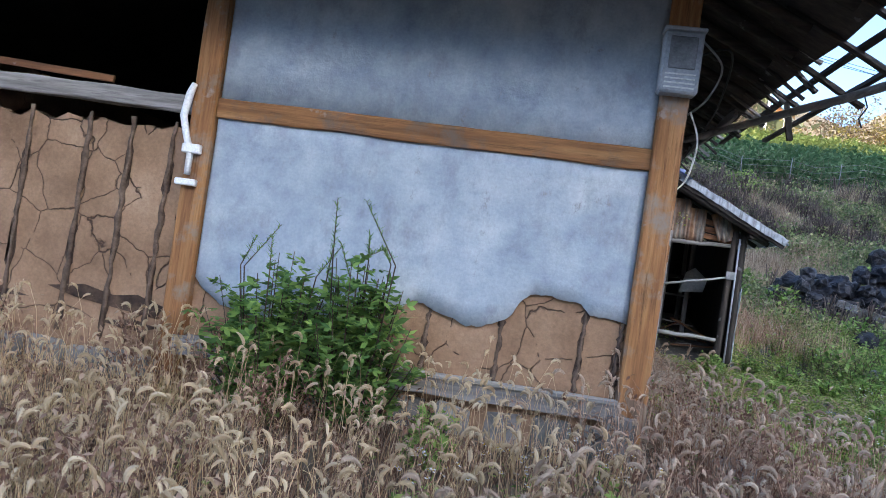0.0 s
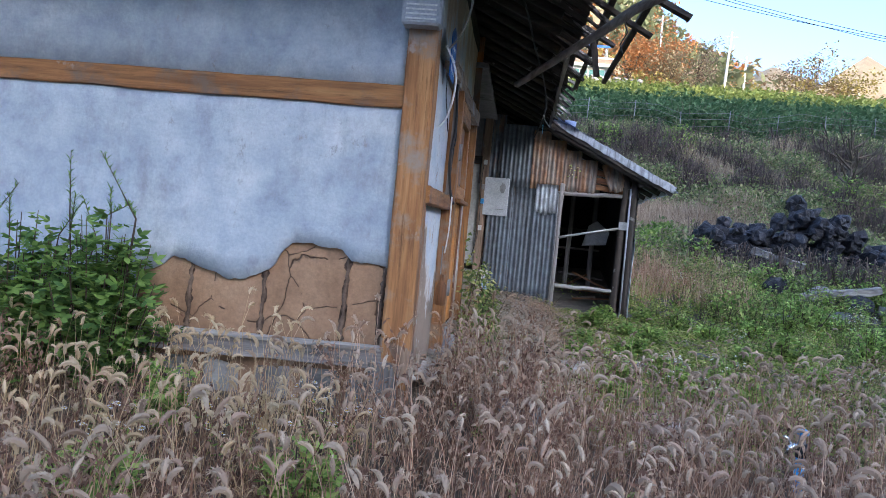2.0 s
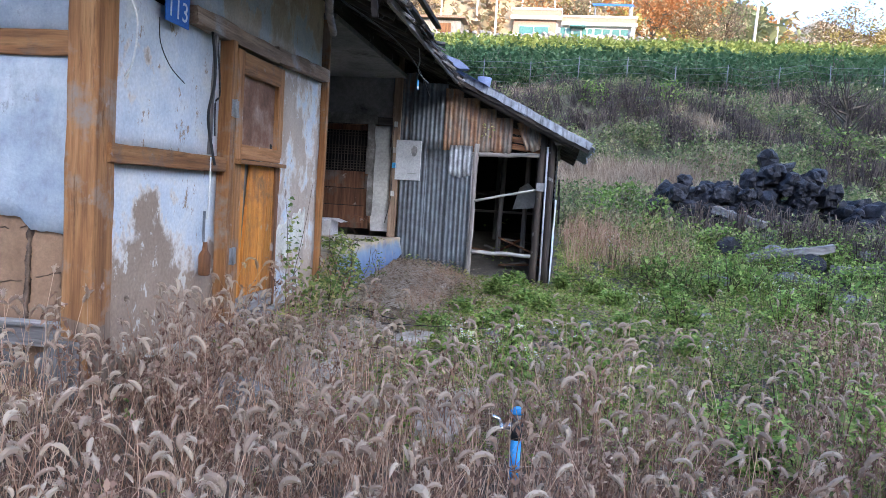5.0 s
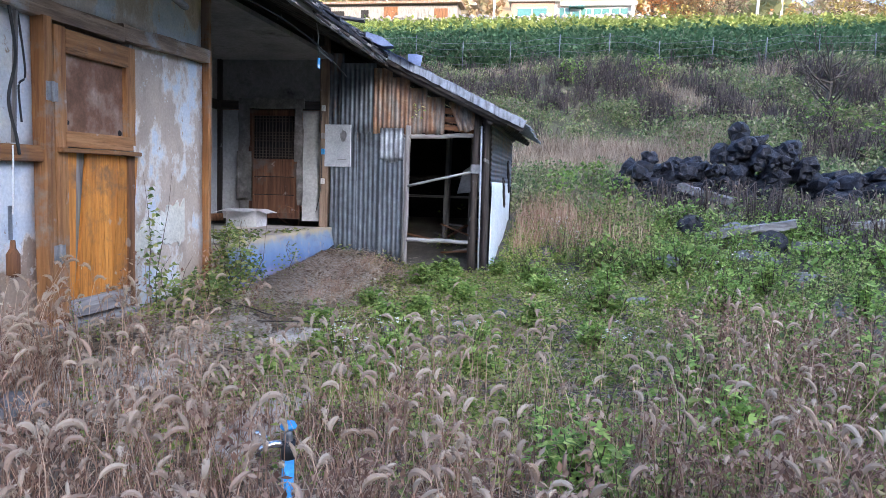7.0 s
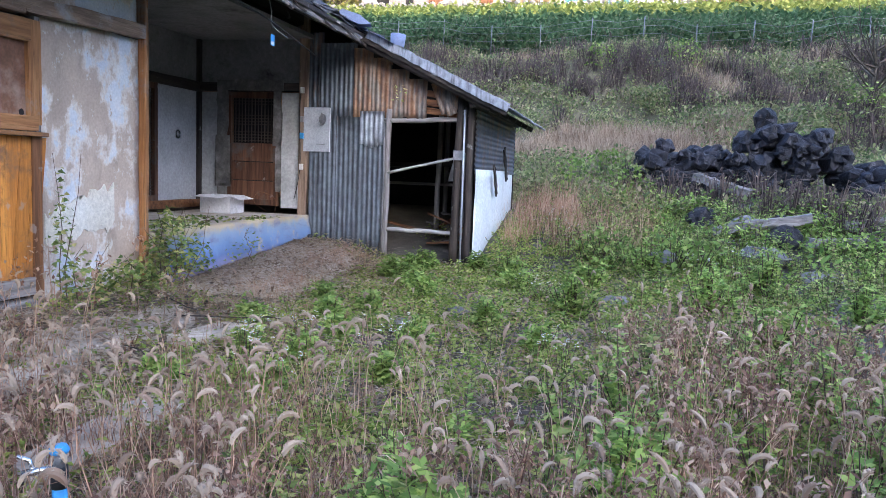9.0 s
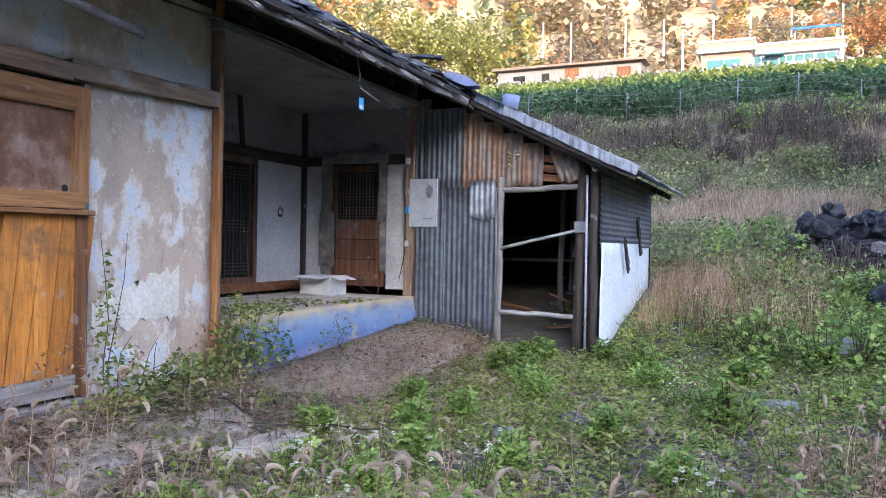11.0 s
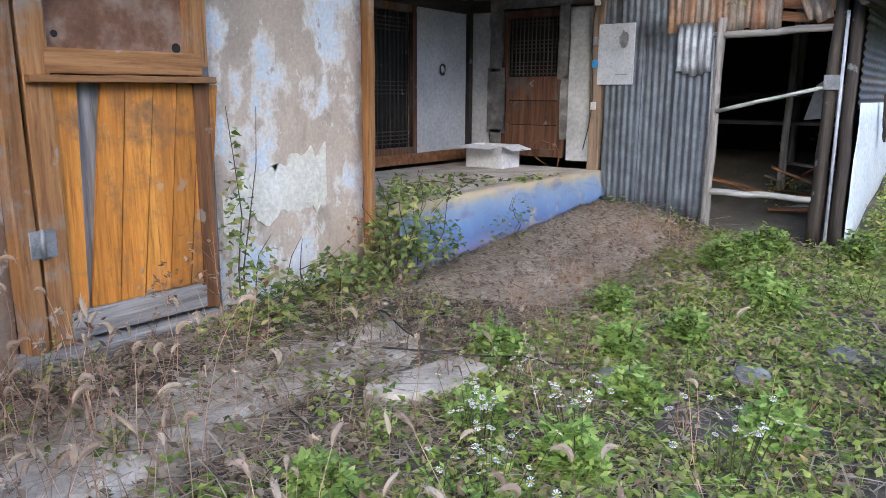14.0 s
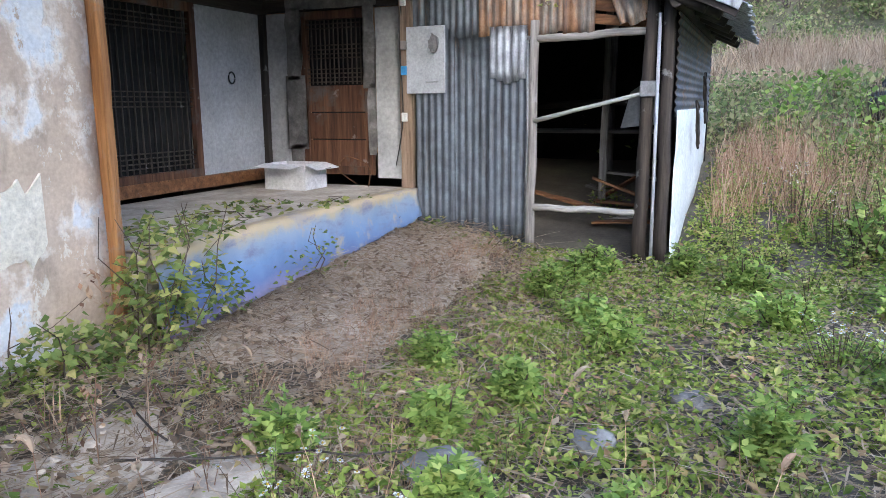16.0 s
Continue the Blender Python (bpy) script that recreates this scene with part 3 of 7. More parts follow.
part("plaster", plaster_panel(fine_edge, [(x, 2.30) for x, _ in fine_edge], SOUTH - 0.012, SOUTH + 0.016), whitewash, wall_south, "blotched blue-white plaster with a broken lower edge")
up_line = [(x, 2.42) for x, _ in fine_edge]
part("plaster", plaster_panel(up_line, [(x, roof_z(x) - 0.1) for x, _ in fine_edge], SOUTH - 0.014, SOUTH + 0.016), whitewash, wall_south, "blotched blue-white plaster above the rail")


def wattle(parent, x, lean, y, z0, z1, r):
    """A rough wattle stick in a crumbled groove of the mud."""
    n = 26
    pts = [(x + lean * k / n + random.uniform(-0.008, 0.008), y + random.uniform(-0.004, 0.004), z0 + (z1 - z0) * k / n) for k in range(n + 1)]
    part("wattle_stick", pole(pts, [r * random.uniform(0.6, 1.2) for _ in pts], 7, 0.3), wattle_wood, parent, "dark upright wattle stick")
    k = 0
    while k < n - 4:
        m = random.randint(3, 7)
        seg = [min(n - 1, k + i) for i in range(m + 1)]
        lo = [(x + lean * i / n - r * (random.uniform(0.5, 2.0) if 0 < j < m else 0.1), z0 + (z1 - z0) * i / n) for j, i in enumerate(seg)]
        hi = [(x + lean * i / n + r * (random.uniform(0.5, 2.0) if 0 < j < m else 0.1), z0 + (z1 - z0) * i / n) for j, i in enumerate(seg)]
        if seg[-1] > seg[-2]:
            part("groove", prism(lo + hi[::-1], 1, y - 0.001 + r * 0.2, y + r * 0.9), mud_groove, parent, "crumbled dark groove in the mud")
        k += m + random.randint(0, 2)


part("rail", timber((-2.53, SOUTH + 0.02, 2.355), (0.68, SOUTH + 0.02, 2.355), 0.12, 0.15, 0.004, 14), orange_x, wall_south, "orange-stained horizontal rail")
part("sill_beam", timber((-2.6, SOUTH + 0.0, 0.56), (0.72, SOUTH + 0.0, 0.59), 0.17, 0.15, 0.008, 12), grey_x, wall_south, "grey weathered sill beam")
part("sill_board", timber((-2.4, SOUTH - 0.07, 0.625), (0.66, SOUTH - 0.07, 0.665), 0.10, 0.025, 0.004, 10), pale_wood, wall_south)
for sx in (-0.74, -0.21, 0.36, 0.62):
    wattle(wall_south, sx, 0.02, SOUTH + 0.014, 0.66, 1.40, 0.016)
random.seed(11)
for k in range(9):
    bx = -2.3 + k * 0.34
    b = boxed(bx, bx + 0.30, SOUTH + 0.0, SOUTH + 0.2, 0.05, 0.46, 0.03, 0.025)
    part("foundation_stone", b, stone, wall_south)
part("corner_post", timber((0.76, SOUTH + 0.03, 0.30), (0.755, SOUTH + 0.03, 3.9), 0.20, 0.22, 0.005, 16), orange_z, wall_south, "orange-stained corner post, grey at the foot")
part("post_foot", timber((0.757, SOUTH + 0.03, 0.22), (0.757, SOUTH + 0.03, 0.74), 0.205, 0.225, 0.008, 5), worn_z, wall_south, "grey rotten foot of the post")
part("post_block", boxed(0.60, 0.80, SOUTH - 0.14, SOUTH - 0.02, 0.18, 0.58, 0.012, 0.008), grey_z, wall_south, "grey timber block at the post's foot")
part("post", timber((-2.625, SOUTH + 0.03, 0.35), (-2.62, SOUTH + 0.03, 5.0), 0.19, 0.2, 0.005, 16), orange_z, wall_south, "orange-stained upright post")

# south-west bay: bare mud wall under an open, unlit loft
wall_sw = thing("wall_southwest", "bare cracked mud wall with exposed wattle sticks", "wall", "", "structure", (-4.5, SOUTH, 0.2))
random.seed(5)
tops = [(WEST, 2.15)] + [(-6.8 + 0.1 * k, 2.17 - 0.015 * (k % 3) + random.uniform(-0.02, 0.02)) for k in range(41)] + [(-2.7, 2.1)]
part("mud_panel", prism([(WEST, 0.1), *tops, (-2.7, 0.1)], 1, SOUTH + 0.07, SOUTH + 0.2), mud, wall_sw, "bare brown mud panel with deep cracks")
for sx in (-6.4, -5.8, -5.2, -4.62, -4.12, -3.62, -3.26, -2.92):
    wattle(wall_sw, sx, 0.03, SOUTH + 0.062, 0.5, 2.22, 0.02)
part("rail", timber((WEST, SOUTH + 0.08, 2.40), (-2.7, SOUTH + 0.06, 2.36), 0.14, 0.13, 0.008, 12), grey_x, wall_sw, "grey weathered rail")
part("loose_board", timber((-5.2, SOUTH + 0.0, 2.56), (-3.42, SOUTH + 0.02, 2.485), 0.03, 0.055, 0.003), brown_x, wall_sw, "loose brown lath on the rail")
for gap in ([(-3.75, 0.83), (-3.5, 0.77), (-3.2, 0.74), (-2.82, 0.70), (-2.78, 0.80), (-3.0, 0.86), (-3.2, 0.83), (-3.45, 0.88)], [(-3.3, 0.62), (-2.95, 0.58), (-2.8, 0.63), (-3.0, 0.67)], [(-4.6, 0.74), (-4.2, 0.70), (-3.9, 0.72), (-4.2, 0.77)]):
    part("broken_gap", prism(gap, 1, SOUTH + 0.06, SOUTH + 0.068), mud_groove, wall_sw, "dark crumbled gap at the foot of the mud")
for k in range(11):
    bx = WEST + k * 0.38
    part("foundation_stone", boxed(bx, bx + 0.34, SOUTH - 0.02, SOUTH + 0.25, 0.0, 0.42, 0.03, 0.03), stone, wall_sw)

# east wall with the kitchen door
wall_east = thing("wall_east", "peeling plastered mud wall with timber rails", "wall", "", "structure", (EAST, 7.5, 0.3))


def east_panel(y0, y1, z0, z1, material, label, x=EAST - 0.05, t=0.12, bulge=0.01):
    bm = bmesh.new()
    n, mrows = max(4, int((y1 - y0) / 0.12)), max(4, int((z1 - z0) / 0.12))
    g = [[bm.verts.new((x + bulge * noise.noise((y * 1.7, z * 1.7, 9)), y, z)) for z in [z0 + (z1 - z0) * j / mrows for j in range(mrows + 1)]] for y in [y0 + (y1 - y0) * i / n for i in range(n + 1)]]
    for i in range(n):
        for j in range(mrows):
            f = bm.faces.new((g[i][j], g[i + 1][j], g[i + 1][j + 1], g[i][j + 1]))
            f.smooth = True
    r = bmesh.ops.extrude_face_region(bm, geom=list(bm.faces))
    for v in r["geom"]:
        if isinstance(v, bmesh.types.BMVert):
            v.co.x = x - t
    bmesh.ops.recalc_face_normals(bm, faces=bm.faces)
    return part("plaster", bm, material, wall_east, label)


east_panel(5.4, 6.9, 0.3, 1.68, peel_near, "whitewash peeling off brown mud")
east_panel(5.4, 6.9, 1.78, 2.78, flaking_white, "blue-white plaster with a long crack")
east_panel(8.07, 9.445, 0.3, 2.8, peel_mid, "pale paint flaking off beige plaster")
east_panel(5.4, 9.42, 2.9, 3.84, peel_eave, "water-stained plaster under the eave")
part("rail", timber((EAST - 0.02, 5.33, 1.725), (EAST - 0.02, 6.93, 1.735), 0.11, 0.12, 0.004, 8), orange_y, wall_east, "orange-stained rail with a notched end")
part("lintel", timber((EAST - 0.01, 6.3, 2.80), (EAST - 0.01, 7.9, 2.80), 0.12, 0.13, 0.01, 8), lintel_wood, wall_east, "weathered brown lintel beam")
part("lintel", timber((EAST - 0.012, 7.9, 2.82), (EAST - 0.01, 9.43, 2.88), 0.12, 0.14, 0.01, 8), lintel_wood, wall_east, "weathered brown lintel beam")
part("end_post", timber((EAST - 0.03, 9.48, 0.4), (EAST - 0.03, 9.48, 3.9), 0.11, 0.055, 0.005, 14), orange_z, wall_east, "orange-stained end post")
part("cable_cover", timber((EAST + 0.02, 6.62, 1.8), (EAST + 0.02, 6.66, 2.72), 0.03, 0.02, 0.003), grey_z, wall_east)
random.seed(21)


def blob(cy, cz, ry, rz, x, t, seed, n=40):
    pts = []
    for k in range(n):
        a = 2 * math.pi * k / n
        r = 1 + 0.35 * noise.noise((math.cos(a) * 2.2 + seed, math.sin(a) * 2.2, seed))
        pts.append((cy + ry * r * math.cos(a), cz + rz * r * math.sin(a)))
    return prism(pts, 0, x, x + t)


band_low = [(8.16 + 0.033 * k, 0.86 + 0.10 * noise.noise((k * 0.23, 4, 1)) + 0.05 * noise.noise((k * 0.9, 1, 2)) + 0.004 * k) for k in range(28)]
band_top = [(8.16 + 0.033 * k, 1.12 + 0.009 * k + 0.12 * noise.noise((k * 0.3, 9, 1)) + 0.06 * noise.noise((k * 1.1, 3, 5))) for k in range(28)]
part("render_patch", prism(band_low + band_top[::-1], 0, EAST - 0.06, EAST - 0.036), cream, wall_east, "rough cream render band, ragged at its edges")

# kitchen door
door_1 = thing("door_1", "old orange-varnished plank door with a boarded upper panel, closed", "door", "", "structure", (EAST, 7.5, 0.4))
part("jamb", timber((EAST, 6.96, 0.36), (EAST, 6.93, 2.74), 0.12, 0.10, 0.004, 10), orange_z, door_1)
part("jamb", timber((EAST - 0.04, 8.06, 0.36), (EAST - 0.04, 8.05, 2.74), 0.10, 0.05, 0.004, 10), grey_z, door_1, "grey worn jamb")
part("stile", timber((EAST + 0.03, 7.09, 0.44), (EAST + 0.03, 7.07, 2.70), 0.05, 0.13, 0.003, 10), orange_z, door_1)
part("stile", timber((EAST + 0.03, 7.98, 1.86), (EAST + 0.03, 7.98, 2.70), 0.05, 0.13, 0.003, 6), orange_z, door_1)
part("stile", timber((EAST + 0.02, 8.0, 0.44), (EAST + 0.02, 8.0, 1.8), 0.04, 0.10, 0.003, 6), brown_z, door_1)
part("top_rail", timber((EAST + 0.035, 7.13, 2.60), (EAST + 0.035, 7.93, 2.61), 0.05, 0.18, 0.003, 6), orange_y, door_1)
part("middle_rail", timber((EAST + 0.035, 7.12, 1.86), (EAST + 0.035, 8.0, 1.87), 0.05, 0.12, 0.003, 6), orange_y, door_1)
part("ledge", timber((EAST + 0.06, 7.02, 1.775), (EAST + 0.06, 8.06, 1.785), 0.09, 0.035, 0.003, 6), orange_y, door_1)
panel = part("panel", boxed(EAST - 0.01, EAST + 0.012, 7.12, 7.94, 1.9, 2.54), hardboard, door_1, "stained brown hardboard panel")
for hy, hz, hr in ((7.87, 1.955, 0.028), (7.2, 1.99, 0.018)):
    hole = bmesh.new()
    bmesh.ops.create_circle(hole, cap_ends=True, radius=hr, segments=14, matrix=Matrix.Translation((EAST + 0.0135, hy, hz)) @ Euler((0, radians(90), 0)).to_matrix().to_4x4())
    part("hole", hole, near_black, panel)
random.seed(8)
foot, headp = 7.14, 7.16
for k, (w0, w1, gap0, gap1) in enumerate([(0.10, 0.12, 0.025, 0.13), (0.15, 0.13, 0.008, 0.006), (0.14, 0.16, 0.01, 0.004), (0.15, 0.14, 0.006, 0.006), (0.13, 0.14, 0.008, 0.006), (0.12, 0.12, 0.0, 0.0)]):
    outline = [(foot, 0.6 + random.uniform(0, 0.01)), (foot + w0, 0.6), (headp + w1, 1.76), (headp, 1.76)]
    part("plank", prism(outline, 0, EAST + 0.0, EAST + 0.022 + random.uniform(0, 0.004)), plank_z, door_1)
    foot, headp = foot + w0 + gap0, headp + w1 + gap1
part("backing", boxed(EAST - 0.05, EAST - 0.012, 7.05, 8.04, 0.45, 1.78), grey_z, door_1)
part("kick_board", boxed(EAST + 0.03, EAST + 0.06, 7.13, 7.95, 0.455, 0.60, 0.005, 0.006), grey_y, door_1, "grey weathered kick board")
part("threshold", boxed(EAST - 0.05, EAST + 0.14, 6.85, 8.02, 0.33, 0.43, 0.012, 0.012), grey_y, door_1, "grey timber threshold")
for hz, hy in ((2.2, 6.96), (0.98, 7.02)):
    part("hinge", boxed(EAST + 0.058, EAST + 0.066, hy - 0.06, hy + 0.07, hz - 0.07, hz + 0.07, 0.003), iron, door_1, "grey iron hinge")
    part("hinge_pin", pole([(EAST + 0.072, hy, hz - 0.075), (EAST + 0.072, hy, hz + 0.075)], 0.012, 8, 0), iron, door_1)

# plain outer walls that close the house
solid("wall_west", boxed(WEST - 0.15, WEST, SOUTH, NORTH, 0, 3.15), mud, "plain mud wall at the back of the house", "wall", "structure")
solid("wall_north", prism([(WEST, 0.3), (0.9, 0.3), (0.9, 3.8), (-2.2, 5.2), (WEST, 3.0)], 1, NORTH, NORTH + 0.15), mud, "plain mud gable wall", "wall", "structure")
solid("partition", boxed(-2.6, -2.48, SOUTH + 0.2, 13.6, 0.2, 3.6), near_black, "near-black inner partition", "wall", "structure")
solid("floor", boxed(WEST, 0.7, SOUTH + 0.2, NORTH, 0.1, 0.3), near_black, "near-black earth floor inside the house", "floor", "structure")

# ---- porch recess ----
PX, PY = -1.0, 13.42
wall_porch_back = thing("wall_porch_back", "grey plastered porch wall with dark timber frame", "wall", "", "structure", (PX, 11.5, 0.9))
part("plaster", boxed(PX - 0.1, PX, 12.28, PY, 0.95, 2.72), grey_plaster, wall_porch_back)
part("plaster", boxed(PX - 0.1, PX, 9.5, PY, 2.86, 3.9), dark_plaster, wall_porch_back, "dark grey plaster")
part("beam", timber((PX + 0.0, 9.5, 2.79), (PX + 0.0, PY, 2.79), 0.14, 0.15, 0.006, 8), dark_y, wall_porch_back)
part("post", timber((PX + 0.02, PY - 0.02, 0.9), (PX + 0.02, PY - 0.02, 3.9), 0.09, 0.09, 0.004, 8), dark_z, wall_porch_back)
part("stud", timber((PX + 0.01, 12.0, 2.86), (PX + 0.01, 11.9, 3.8), 0.06, 0.06, 0.004, 5), dark_z, wall_porch_back)
part("floor_beam", timber((PX + 0.03, 9.5, 0.97), (PX + 0.03, PY, 0.97), 0.1, 0.12, 0.005, 8), brown_x, wall_porch_back)
part("filling", boxed(PX - 0.1, PX - 0.02, 9.5, 10.5, 0.95, 2.72), grey_plaster, wall_porch_back)
wall_porch_south = solid("wall_porch_south", boxed(PX - 0.1, EAST - 0.13, 9.42, 9.56, 0.2, 3.9), dark_plaster, "dark grey plaster side of the porch", "wall", "structure")
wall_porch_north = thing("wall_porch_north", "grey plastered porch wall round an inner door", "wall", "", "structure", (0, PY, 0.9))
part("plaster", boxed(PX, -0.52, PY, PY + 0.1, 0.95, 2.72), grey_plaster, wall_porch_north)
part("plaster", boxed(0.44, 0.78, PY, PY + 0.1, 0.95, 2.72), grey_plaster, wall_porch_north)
part("plaster", boxed(PX, 0.80, PY, PY + 0.1, 2.86, 3.95), dark_plaster, wall_porch_north, "dark grey plaster")
part("beam", timber((PX, PY, 2.80), (0.82, PY, 2.80), 0.12, 0.13, 0.006, 6), dark_x, wall_porch_north)
part("post", timber((0.82, PY - 0.02, 0.8), (0.82, PY - 0.02, 3.9), 0.13, 0.11, 0.006, 10), worn_z, wall_porch_north, "worn brown porch post with small fittings")


def lattice_door(name, label, origin, along, width, z0, z1, panel_to, cols):
    """A papered lattice door: frame, bars and a boarded foot. along: 1 runs in y, 0 in x."""
    d = thing(name, label, "door", "", "structure", (*origin, z0))
    ox, oy = origin

    def bar(nm, a0, a1, b0, b1, depth, out, mat):
        if along == 1:
            part(nm, boxed(ox + out - depth, ox + out, oy + a0, oy + a1, b0, b1, 0.002), mat, d)
        else:
            part(nm, boxed(ox + a0, ox + a1, oy - out, oy - out + depth, b0, b1, 0.002), mat, d)
    fr = door_wood
    bar("stile", 0, 0.08, z0, z1, 0.06, 0.04, fr)
    bar("stile", width - 0.08, width, z0, z1, 0.06, 0.04, fr)
    bar("top_rail", 0.08, width - 0.08, z1 - 0.09, z1, 0.06, 0.038, fr)
    bar("bottom_rail", 0.08, width - 0.08, z0, z0 + 0.09, 0.06, 0.038, fr)
    bar("backing", 0.08, width - 0.08, z0 + 0.09, z1 - 0.09, 0.01, -0.03, near_black)
    lo = z0 + 0.09
    if panel_to > lo:
        step = (panel_to - lo) / 3
        for k in range(3):
            bar("panel_board", 0.08, width - 0.08, lo + k * step, lo + (k + 1) * step - 0.012, 0.02, 0.02, door_wood)
        lo = panel_to
    for k in range(cols):
        a = 0.08 + (width - 0.16) * (k + 1) / (cols + 1)
        bar("lattice_bar", a - 0.006, a + 0.006, lo, z1 - 0.09, 0.018, 0.012, bar_wood)
    hgt = z1 - 0.09 - lo
    for base in (0.03, 0.40, 0.86):
        for k in range(4):
            b = lo + hgt * base + k * 0.045
            if b < z1 - 0.1:
                bar("lattice_bar", 0.08, width - 0.08, b, b + 0.012, 0.016, 0.014, bar_wood)
    return d


lattice_door("door_2", "dark lattice door with bare wooden bars, closed", (PX + 0.02, 10.5), 1, 1.78, 1.02, 2.72, 0, 21)
lattice_door("door_3", "brown panelled lattice door hung with torn film, closed", (-0.48, PY), 0, 0.88, 0.98, 2.72, 1.95, 12)
film = thing("door_film", "torn clear plastic film pinned round the inner door", "plastic film", "", "", (0, PY - 0.08, 2.9))


def torn_strip(x0, x1, z0, z1, seed):
    """A crumpled ragged strip of film between two corners."""
    pts, n = [], 9
    for side in (0, 1):
        for k in range(n + 1):
            t = (k if side == 0 else n - k) / n
            w = 0.035 * noise.noise((t * 4 + seed, side * 5, 1))
            if abs(z1 - z0) > abs(x1 - x0):
                pts.append(((x0, x1)[side] + w, z0 + (z1 - z0) * t))
            else:
                pts.append((x0 + (x1 - x0) * t, (z0, z1)[side] + w))
    return prism(pts, 1, PY - 0.085, PY - 0.078)


for k, (x0, x1, z0, z1) in enumerate(((-0.62, 0.50, 2.74, 2.90), (-0.62, -0.44, 2.0, 2.76), (-0.64, -0.40, 1.25, 2.05), (-0.60, -0.44, 0.98, 1.3), (0.34, 0.47, 1.9, 2.76), (0.38, 0.48, 1.2, 1.95))):
    part("strip", torn_strip(x0, x1, z0, z1, k * 3.3), film_mat, film)
solid("ceiling", boxed(PX - 0.1, EAST + 0.1, 9.4, PY + 0.1, 3.52, 3.58), dark_plaster, "dark grey porch ceiling", "ceiling", "structure")

platform = thing("porch_platform", "raised cement porch floor wrapped in a printed plastic sheet", "porch", "", "structure", (0, 11.3, 0.3))
random.seed(31)
slab = prism([(PX, 9.5), (0.96, 9.55), (1.0, 10.5), (0.97, 11.8), (1.0, 13.15), (0.9, PY), (PX, PY)], 2, 0.2, 0.86)
part("slab", slab, cement, platform)


def hanging_sheet():
    bm = bmesh.new()
    n, rows = 60, 10
    g = []
    for i in range(n + 1):
        t = i / n
        y = 9.56 + 3.6 * t
        bot = 0.32 + 0.27 * t + 0.03 * noise.noise((y * 3, 0, 1))
        col = []
        for j in range(rows + 1):
            s = j / rows
            z = 0.885 + (bot - 0.885) * s
            x = 1.02 + 0.05 * s + 0.035 * noise.noise((y * 2.3, z * 3.5, 4)) + 0.02 * noise.noise((y * 7, z * 5, 2))
            col.append(bm.verts.new((x, y, z)))
        col.insert(0, bm.verts.new((0.80 + 0.05 * noise.noise((y * 3, 2, 2)), y, 0.875)))
        g.append(col)
    for a, b in zip(g, g[1:]):
        for j in range(rows + 1):
            f = bm.faces.new((a[j], b[j], b[j + 1], a[j + 1]))
            f.smooth = True
    r = bmesh.ops.extrude_face_region(bm, geom=list(bm.faces))
    for v in r["geom"]:
        if isinstance(v, bmesh.types.BMVert):
            v.co.x -= 0.004
            v.co.z -= 0.004
    bmesh.ops.recalc_face_normals(bm, faces=bm.faces)
    return bm


part("front_sheet", hanging_sheet(), sheet_mat, platform, "crumpled sheet printed yellow, blue and violet")

carton = thing("carton", "open white cardboard box on the porch floor", "box", "", "", (-0.2, 12.9, 0.86))
for nm, b in (("side", (-0.52, -0.02, 12.70, 12.706, 0.87, 1.13)), ("side", (-0.52, -0.02, 13.10, 13.106, 0.87, 1.13)), ("side", (-0.52, -0.514, 12.706, 13.10, 0.87, 1.13)), ("side", (-0.026, -0.02, 12.706, 13.10, 0.87, 1.13)), ("bottom", (-0.51, -0.03, 12.71, 13.09, 0.865, 0.872))):
    part(nm, boxed(*b), carton_mat, carton)
for verts in (((-0.02, 12.7, 1.13), (-0.02, 13.1, 1.13), (0.14, 13.12, 1.08), (0.14, 12.68, 1.08)), ((-0.52, 12.7, 1.13), (-0.02, 12.7, 1.13), (-0.05, 12.48, 1.10), (-0.5, 12.5, 1.11)), ((-0.52, 12.7, 1.13), (-0.52, 13.1, 1.13), (-0.74, 13.1, 1.09), (-0.74, 12.72, 1.07)), ((-0.52, 13.1, 1.13), (-0.02, 13.1, 1.13), (-0.04, 13.3, 1.08), (-0.5, 13.3, 1.08))):
    bm = bmesh.new()
    lo = [bm.verts.new(v) for v in verts]
    hi = [bm.verts.new((v[0], v[1], v[2] + 0.005)) for v in verts]
    bm.faces.new(lo[::-1])
    bm.faces.new(hi)
    for k in range(4):
        bm.faces.new((lo[k], lo[(k + 1) % 4], hi[(k + 1) % 4], hi[k]))
    part("flap", bm, carton_mat, carton)
part("tape", boxed(0.1405, 0.142, 12.84, 12.94, 1.084, 1.094), iron, carton)

# ---- roof ----
roof = thing("roof", "collapsing roof with dark rafters, broken slates and torn eave", "roof", "", "structure", (-2.2, 11, 5.3))
th = 0.07


